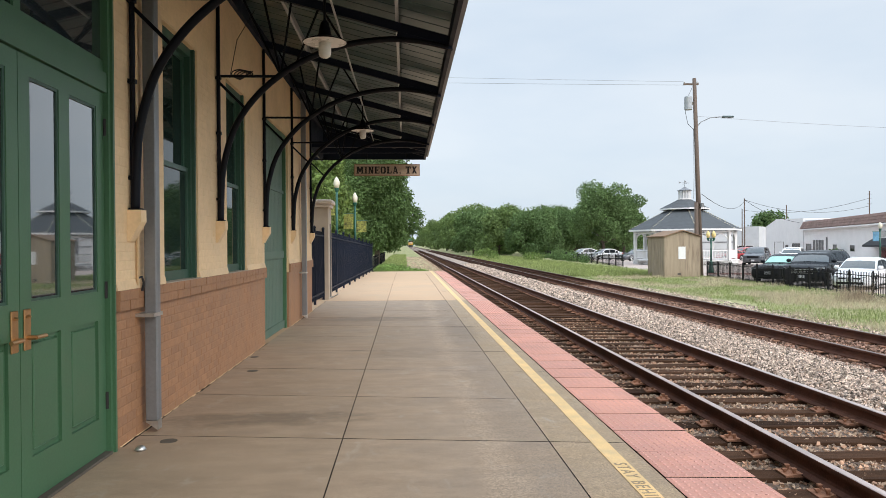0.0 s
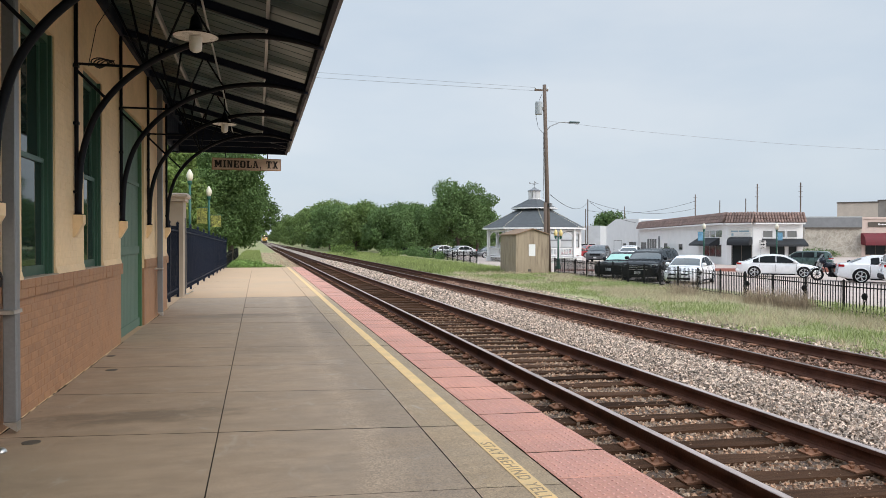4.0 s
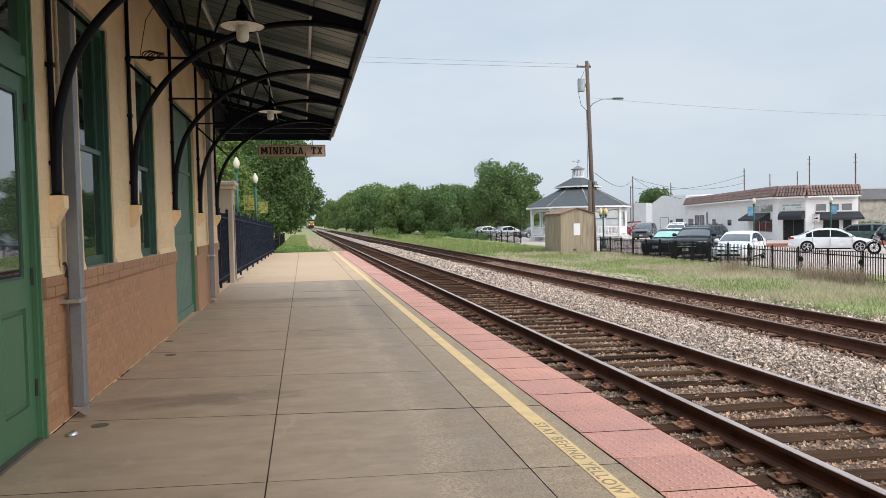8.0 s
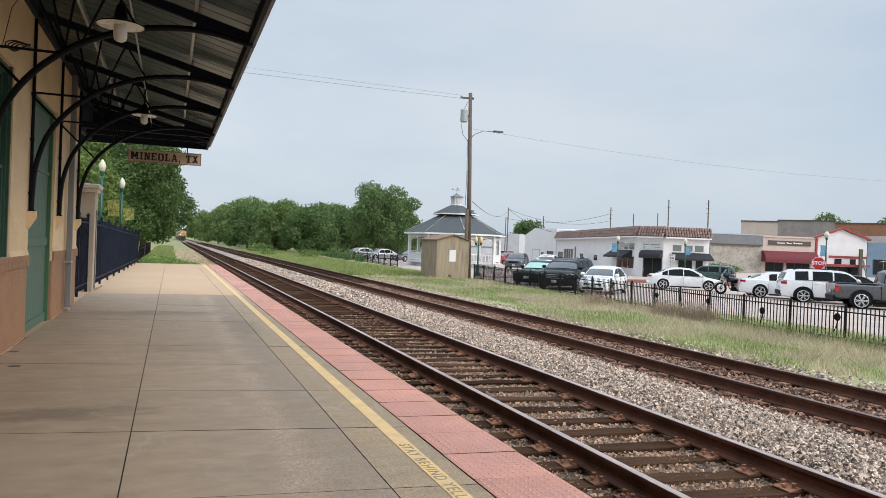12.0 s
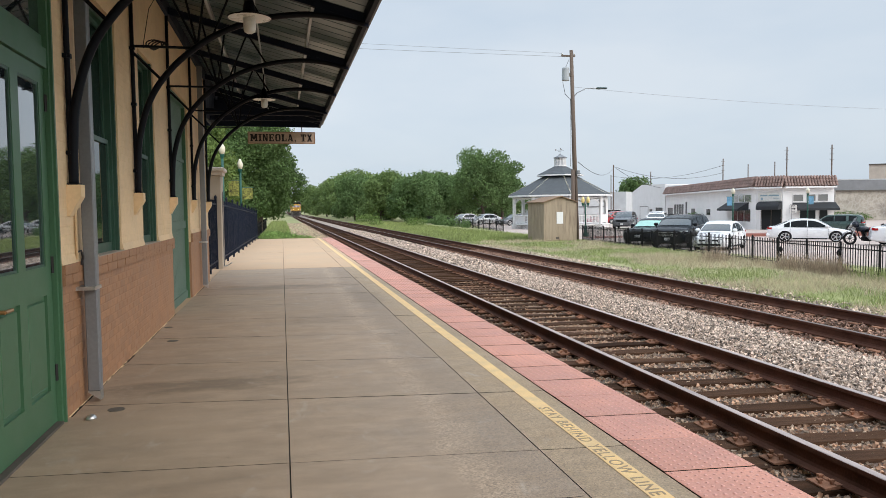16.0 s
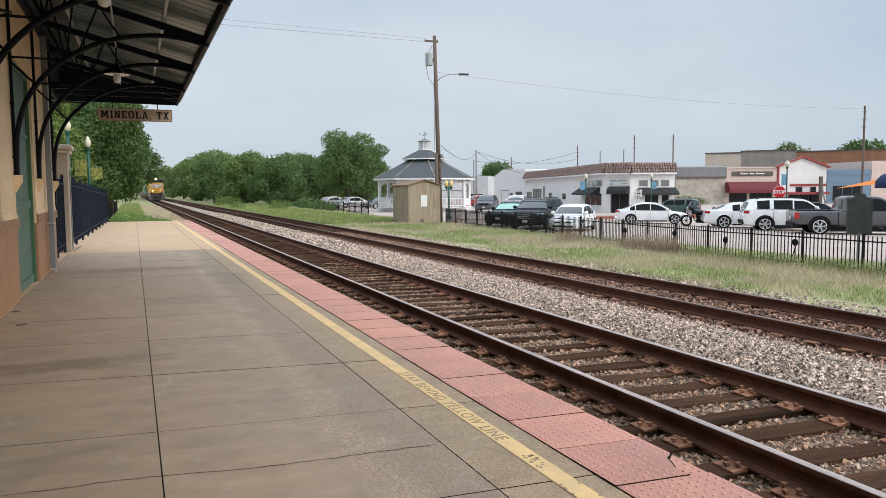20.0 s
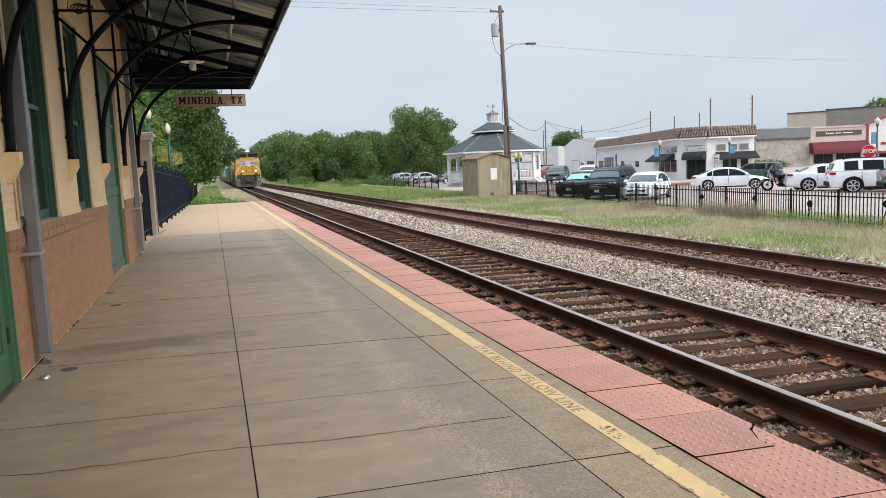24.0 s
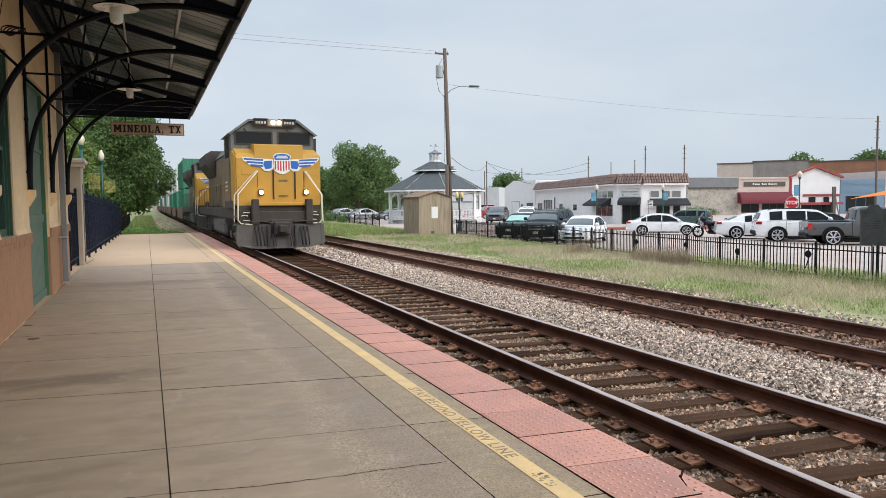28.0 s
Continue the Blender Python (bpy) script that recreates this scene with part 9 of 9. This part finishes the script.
def tree(label, h, spread, trunk_h, count, size, material, seed, low=0.25, group="", lean_in=1.0):
    """A tapered trunk with limbs and a crown of leaf clumps; stands at the origin."""
    rnd = random.Random(seed)
    t = thing("tree", label, "tree", group=group)
    r0 = 0.028 * h
    part("trunk", tube(None, [(0, 0, -0.6), (0.02 * h, 0, trunk_h * 0.6), (0.0, 0.02 * h, trunk_h), (0.01 * h, 0, h * 0.8)], [r0, r0 * 0.8, r0 * 0.65, r0 * 0.12], 8), BARK, t, "tapered grey-brown trunk", smooth=True)
    blobs = []
    n = 15
    for k in range(n):
        a = k * 2.4 + rnd.uniform(-0.4, 0.4)
        f = (k + 0.5) / n
        z = trunk_h * (1 - low) + (h - trunk_h * (1 - low)) * (0.10 + 0.80 * f)
        reach = spread * (1 - 0.75 * max(0, f - 0.35) ** 1.2) * rnd.uniform(0.45, 0.78) * min(1.0, lean_in + 2.2 * f)
        c = (reach * math.cos(a), reach * math.sin(a), z + rnd.uniform(-0.3, 0.3))
        rr = spread * rnd.uniform(0.26, 0.42)
        blobs.append((c, (rr, rr, rr * rnd.uniform(0.75, 1.0))))
        part("limb", tube(None, [(0, 0, trunk_h * 0.55 + (z - trunk_h * 0.55) * 0.35), (c[0] * 0.5, c[1] * 0.5, z * 0.8 + 0.1), c], [r0 * 0.4, r0 * 0.25, r0 * 0.08], 5), BARK, t)
    blobs.append(((0, 0, trunk_h + (h - trunk_h) * 0.45), (spread * 0.55, spread * 0.55, (h - trunk_h) * 0.42)))
    me = leaves(blobs, count, size, seed)
    me.materials.append(material)
    ob = new("crown", me)
    ob.parent = t
    tagged(ob, "uneven crown of small leaves")
    return t


def trees():
    t = tree("broad dense green tree overhanging the platform's end fence", 9.0, 3.9, 2.2, 52000, 0.11, LEAF_DEEP, 11, low=0.4, lean_in=0.35)
    t.matrix_basis = pose(-2.3, 56.0, -0.2)
    t = tree("light green tree behind the platform fence", 7.6, 2.6, 2.0, 19000, 0.11, LEAF_LIGHT, 12, low=0.8)
    t.matrix_basis = pose(-5.2, 44.0, -0.2)
    u = tree("light green tree behind the gate pillar", 7.2, 2.6, 2.0, 12000, 0.13, LEAF_LIGHT, 17, low=0.8)
    u.matrix_basis = pose(-5.4, 36.0, -0.2)
    t = tree("large spreading green tree beside the gazebo", 10.6, 5.0, 3.0, 19000, 0.17, LEAF_MID, 13, low=0.2)
    t.matrix_basis = pose(28.6, 105.5, -0.6)
    t2 = tree("large spreading green tree beside the gazebo", 9.6, 4.6, 2.8, 15000, 0.17, LEAF_MID, 14, low=0.2)
    t2.matrix_basis = pose(33.0, 110.0, -0.6)
    wood = [tree("dense green tree of the far tree line", 13.0, 6.8, 2.5, 9500, 0.34, m, s, low=0.75, group="far tree line") for m, s in ((LEAF_MID, 21), (LEAF_MID, 22), (LEAF_FAR, 23))]
    spots = [(19.5, 118, 0.58), (23, 126, 0.64), (17, 132, 0.66), (26.5, 138, 0.72), (13.5, 146, 0.69), (20.5, 150, 0.74), (30.5, 130, 0.68), (16, 164, 0.78), (24, 170, 0.84), (14.5, 186, 0.86), (21, 198, 0.92), (33, 158, 0.80), (15, 214, 0.90), (24, 226, 0.96), (14, 244, 0.88), (20, 266, 0.96), (13.5, 300, 0.88), (20, 330, 1.04), (13, 380, 0.96), (20, 430, 1.04), (14, 500, 1.04), (40, 135, 0.56), (37, 126, 0.50)]
    rnd = random.Random(6)
    for k, (x, y, s) in enumerate(spots):
        a = wood[k if k < 3 else 2 if y > 180 else k % 2]
        m = pose(x, y, -0.6, 0, 0, rnd.uniform(0, 360))
        b = a if k < 3 else copy_thing(a, m)
        b.matrix_basis = m @ Matrix.Diagonal((s, s, s, 1))
    side = [(-9, 78, 0.75), (-12, 92, 0.8), (-7.5, 112, 0.72), (-9, 135, 0.75), (-7, 165, 0.75), (-9, 210, 0.9), (-7, 270, 0.9), (-8, 350, 1.0), (-10, 60, 0.62), (81, 160, 0.72), (148, 133, 0.95), (158, 122, 1.05), (163, 116, 1.0), (170, 108, 1.05), (115, 92, 0.0)]
    for x, y, s in side:
        if s:
            b = copy_thing(wood[(int(x) + int(y)) % 3], pose(x, y, -0.8, 0, 0, x * 37 % 360))
            b.matrix_basis = pose(x, y, -0.8, 0, 0, x * 37 % 360) @ Matrix.Diagonal((s, s, s, 1))
    for k in range(13):
        x, y, q = -78 + 13 * k + rnd.uniform(-3, 3), 1470 + rnd.uniform(-30, 30), rnd.uniform(1.1, 1.7)
        copy_thing(wood[2], pose(x, y, -1.5)).matrix_basis = pose(x, y, -1.5, 0, 0, 40 * k) @ Matrix.Diagonal((q, q, q, 1))
    c = tree("narrow green tree in front of the brick block", 7.5, 1.8, 1.8, 3000, 0.24, LEAF_LIGHT, 31)
    c.matrix_basis = pose(121, 103.5, 0)


trees()
hedge()


def blades(spots, height, width, lean, seed):
    rng = np.random.default_rng(seed)
    n = len(spots)
    p = np.array(spots)
    a = rng.uniform(0, 2 * np.pi, n)
    side = np.stack([np.cos(a), np.sin(a), np.zeros(n)], 1)
    h = height * rng.uniform(0.5, 1.5, n)[:, None]
    w = width * rng.uniform(0.6, 1.4, n)[:, None]
    tip = p + np.stack([np.clip(rng.normal(0, lean, n), -1.3 * lean, 1.3 * lean), np.clip(rng.normal(0, lean, n), -1.3 * lean, 1.3 * lean), np.ones(n)], 1) * h
    mid = p * 0.45 + tip * 0.55 + np.array([0, 0, 0.06]) * h
    v = np.stack([p - side * w, p + side * w, mid + side * w * 0.6, tip, mid - side * w * 0.6], 1).reshape(-1, 3)
    f = np.arange(n * 5).reshape(-1, 5)
    return raw(v.tolist(), f.tolist())


def grass():
    rng = np.random.default_rng(2)

    def scatter(n, x0, x1, y0, y1, rule, z):
        x, y = rng.uniform(x0, x1, n), y0 + (y1 - y0) * rng.uniform(0, 1, n) ** 1.35
        out = []
        for a, b in zip(x, y):
            v = noise.noise(Vector((a * 0.35, b * 0.22, 3.1))) + 0.5 * noise.noise(Vector((a * 1.3, b * 0.9, 7.7)))
            if rule(a, b, v):
                out.append((a, b, z(a, b)))
        return out

    def level(a, b):
        return -0.43 if a > 10 else -0.38
    dry_zone = lambda a, b, v: v + (0.42 if a > 12.9 and b < 28 else 0.08) - (0.14 if b > 30 else 0) > 0.08
    edge = lambda b: 10.4 + 0.5 * math.sin(b * 0.31) + 0.4 * math.sin(b * 0.83 + 1)
    g = scatter(72000, 10.2, 17.6, 6, 46, lambda a, b, v: a > edge(b) and a < 15.6 + 2.2 * min(1, max(0, (b - 12) / 30)) and not dry_zone(a, b, v), level)
    for name, spots, hh, ww, ln, m, lab, sd in (
            ("green_grass", g, 0.11, 0.006, 0.45, GRASS_GREEN, "fresh green grass beside the siding", 1),
            ("dry_grass", scatter(70000, 10.2, 17.6, 6, 46, lambda a, b, v: a > edge(b) and a < 15.6 + 2.2 * min(1, max(0, (b - 12) / 30)) and dry_zone(a, b, v), level), 0.17, 0.006, 0.6, GRASS_DRY, "dry straw-coloured grass beside the siding", 2),
            ("far_grass", scatter(26000, 9.8, 17.0, 44, 120, lambda a, b, v: v > -0.6, level), 0.22, 0.016, 0.4, GRASS_GREEN, "green grass further along the siding", 3),
            ("verge_grass", scatter(16000, -1.9, 1.1, 44.8, 62, lambda a, b, v: a < 0.3 - 0.03 * (b - 44) + v * 0.6 or (b < 47 and a < 1.1 + v * 0.4), lambda a, b: -0.2), 0.2, 0.012, 0.5, GRASS_GREEN, "bright green weeds past the platform's end", 4),
            ("far_verge_grass", scatter(7000, -2.2, 0.1, 60, 130, lambda a, b, v: True, lambda a, b: -0.2), 0.22, 0.02, 0.4, GRASS_GREEN, "green weeds along the far verge", 5),
            ("brush", scatter(4200, 14.4, 15.3, 17.5, 24, lambda a, b, v: v > -0.05, level), 0.46, 0.005, 0.35, BRUSH, "dry brown brush along the fence", 6),
            ("fence_weeds", scatter(2200, 14.6, 15.6, 7, 17, lambda a, b, v: v > 0.05, level), 0.32, 0.008, 0.4, GRASS_GREEN, "green weeds along the fence", 7)):
        me = blades(spots, hh, ww, ln, sd)
        me.materials.append(m)
        tagged(new(name, me), lab, "grass", kind="stuff")
    me = blades(scatter(2600, 12.6, 16.4, 7, 34, lambda a, b, v: v > -0.05, level), 0.26, 0.004, 0.5, 12)
    me.materials.append(GRASS_DRY)
    tagged(new("straw_tufts", me), "tall bleached straw tufts standing in the grass", "grass", kind="stuff")
    me = leaves([((0.0, 45.5, -0.05), (1.3, 0.6, 0.24)), ((-1.3, 45.4, 0.0), (0.6, 0.6, 0.36)), ((-0.5, 46.4, -0.05), (1.0, 0.8, 0.36)), ((-1.2, 48.5, -0.05), (0.7, 1.6, 0.4))], 5200, 0.06, 9)
    me.materials.append(WEED)
    tagged(new("creeping_weeds", me), "leafy green weeds at the platform's end", "weeds", kind="stuff")
    me = leaves([((11.6, 96, -0.1), (0.8, 1.2, 0.5)), ((15.4, 88, 0.0), (1.2, 2.0, 0.6)), ((13.0, 118, 0), (2, 3, 0.9))], 1800, 0.12, 10)
    me.materials.append(LEAF_LIGHT)
    tagged(new("shrubs", me), "low green shrubs beside the siding", "shrub", kind="stuff")


grass()


def stones(name, n, x0, x1, y0, y1, z, size, material, label, seed, power=1.5, rise=None):
    rng = np.random.default_rng(seed)
    x, y = rng.uniform(x0, x1, n), y0 + (y1 - y0) * rng.uniform(0, 1, n) ** power
    zz = z + rng.uniform(-0.024, 0.018, n)
    if rise is not None:
        zz = zz + rise(x)
    # crushed stone: wedges with three broken sides
    wedge = np.array([(-1.1, -0.8, -0.9), (1.1, -0.8, -0.9), (0, 1.2, -0.9), (-1.1, -0.8, 0.9), (1.1, -0.8, 0.9), (0, 1.2, 0.9)], float)
    v = 0.82 * (wedge[None] + rng.uniform(-0.45, 0.45, (n, 6, 3)))
    v *= (size * rng.uniform(0.55, 1.35, (n, 1, 1))) * rng.uniform(0.6, 1.1, (n, 1, 3))
    q = rng.normal(size=(n, 4))
    q /= np.linalg.norm(q, axis=1)[:, None]
    w, a, b, c = q.T
    R = np.stack([np.stack([1 - 2 * (b * b + c * c), 2 * (a * b - c * w), 2 * (a * c + b * w)], 1), np.stack([2 * (a * b + c * w), 1 - 2 * (a * a + c * c), 2 * (b * c - a * w)], 1), np.stack([2 * (a * c - b * w), 2 * (b * c + a * w), 1 - 2 * (a * a + b * b)], 1)], 1)
    v = np.einsum("nij,nkj->nki", R, v) + np.stack([x, y, zz], 1)[:, None]
    base = (np.arange(n) * 6)[:, None]
    quads = (np.array([(0, 1, 4, 3), (1, 2, 5, 4), (2, 0, 3, 5)])[None] + base[:, None]).reshape(-1, 4)
    tris = (np.array([(2, 1, 0), (3, 4, 5)])[None] + base[:, None]).reshape(-1, 3)
    me = raw(v.reshape(-1, 3).tolist(), quads.tolist() + tris.tolist())
    me.materials.append(material)
    tagged(new(name, me), label, "ballast", kind="stuff")


def all_stones():
    crown = lambda x: 0.055 * np.clip(1 - np.abs((x - 6.05) / 0.75) ** 2, 0, 1)
    edge = lambda x: crown(x) - 0.06 * np.clip((x - 6.4) / 0.4, 0, 1) - 0.05 * np.clip((5.4 - x) / 0.3, 0, 1)
    stones("ballast_stones", 80000, 5.05, 7.0, 2.5, 20, -0.293, 0.0176, STONE, "loose grey ballast stones between the tracks", 1, 1.3, edge)
    stones("ballast_stones", 20000, 5.1, 7.0, 18, 70, -0.295, 0.033, STONE, "loose grey ballast stones further along", 2, 1.3, edge)
    stones("track_stones", 34000, 2.36, 5.25, 1.2, 19, -0.350, 0.018, STONE_RUST, "rust-stained ballast between the ties", 3, 1.3)
    stones("track_stones", 24000, 2.4, 5.2, 1.2, 17, -0.349, 0.018, STONE_TRACK, "brown-grey ballast between the ties", 4, 1.2)
    stones("siding_stones", 24000, 6.8, 9.5, 3.5, 34, -0.352, 0.020, STONE_SIDING, "rust-brown ballast of the siding", 5, 1.3)
    stones("shoulder_stones", 9000, 9.2, 10.8, 4, 40, -0.40, 0.028, STONE, "grey ballast at the siding's shoulder", 6, 1.2)
    stones("verge_stones", 7000, 0.0, 2.6, 45.0, 110, -0.22, 0.045, STONE_TRACK, "brown-grey stones past the platform's end", 7, 1.5)


all_stones()


def low_fence():
    t = thing("verge_fence", "low black picket fence running on past the platform", "fence", kind="structure")
    bm = bmesh.new()
    n = 210
    for k in range(n):
        f = k / n
        x, y = -2.0 - 0.1 * f, 46.0 + 30 * f
        B(bm, x - 0.011, x + 0.011, y - 0.011, y + 0.011, -0.2, 0.92)
    tagged(part("pickets", bm, FENCE_BLACK, t), "black pickets", kind="stuff")
    for z in (0.0, 0.75):
        part("rail", T(None, (-2.0, 46, z), (-2.1, 76, z), 0.022, seg=4), FENCE_BLACK, t)
    part("end_panel", T(None, (-3.6, 46, 0.75), (-2.0, 46, 0.75), 0.022, seg=4), FENCE_BLACK, t)
    for k in range(14):
        part("end_picket", T(None, (-3.6 + k * 0.12, 46, -0.2), (-3.6 + k * 0.12, 46, 0.9), 0.012, seg=4), FENCE_BLACK, t)


low_fence()


def park_fence():
    t = thing("park_fence", "black picket fence before the parked cars under the trees", "fence", kind="structure")
    a, b, n = Vector((19.2, 64.0, 0)), Vector((21.5, 112.0, 0)), 240
    bm = bmesh.new()
    for k in range(n):
        p = a.lerp(b, k / n)
        B(bm, p.x - 0.008, p.x + 0.008, p.y - 0.008, p.y + 0.008, -0.5, 0.55)
    tagged(part("pickets", bm, FENCE_BLACK, t), "black pickets", kind="stuff")
    for k in range(19):
        p = a.lerp(b, k / 18)
        part("post", B(None, p.x - 0.04, p.x + 0.04, p.y - 0.04, p.y + 0.04, -0.5, 0.62), FENCE_BLACK, t)
    for z in (-0.3, 0.42):
        part("rail", T(None, (a.x, a.y, z), (b.x, b.y, z), 0.018, seg=4), FENCE_BLACK, t)
    rnd = random.Random(3)
    blobs = []
    for k in range(26):
        p = a.lerp(b, rnd.uniform(0.1, 1))
        r = rnd.uniform(0.3, 0.8)
        blobs.append(((p.x - 0.4 + rnd.uniform(-0.4, 0.3), p.y, -0.35 + r * 0.4), (r, r * 1.5, r * rnd.uniform(0.6, 1.2))))
    me = leaves(blobs[:13], 3600, 0.1, 15)
    me.materials.append(LEAF_MID)
    tagged(new("fence_shrubs", me), "low dark green shrubs growing along the park fence", "shrub", kind="stuff")


park_fence()


station_bricks()
ties(MAIN, 3.994, -0.12)
ties(SIDING, 8.136, -0.16)
motions()
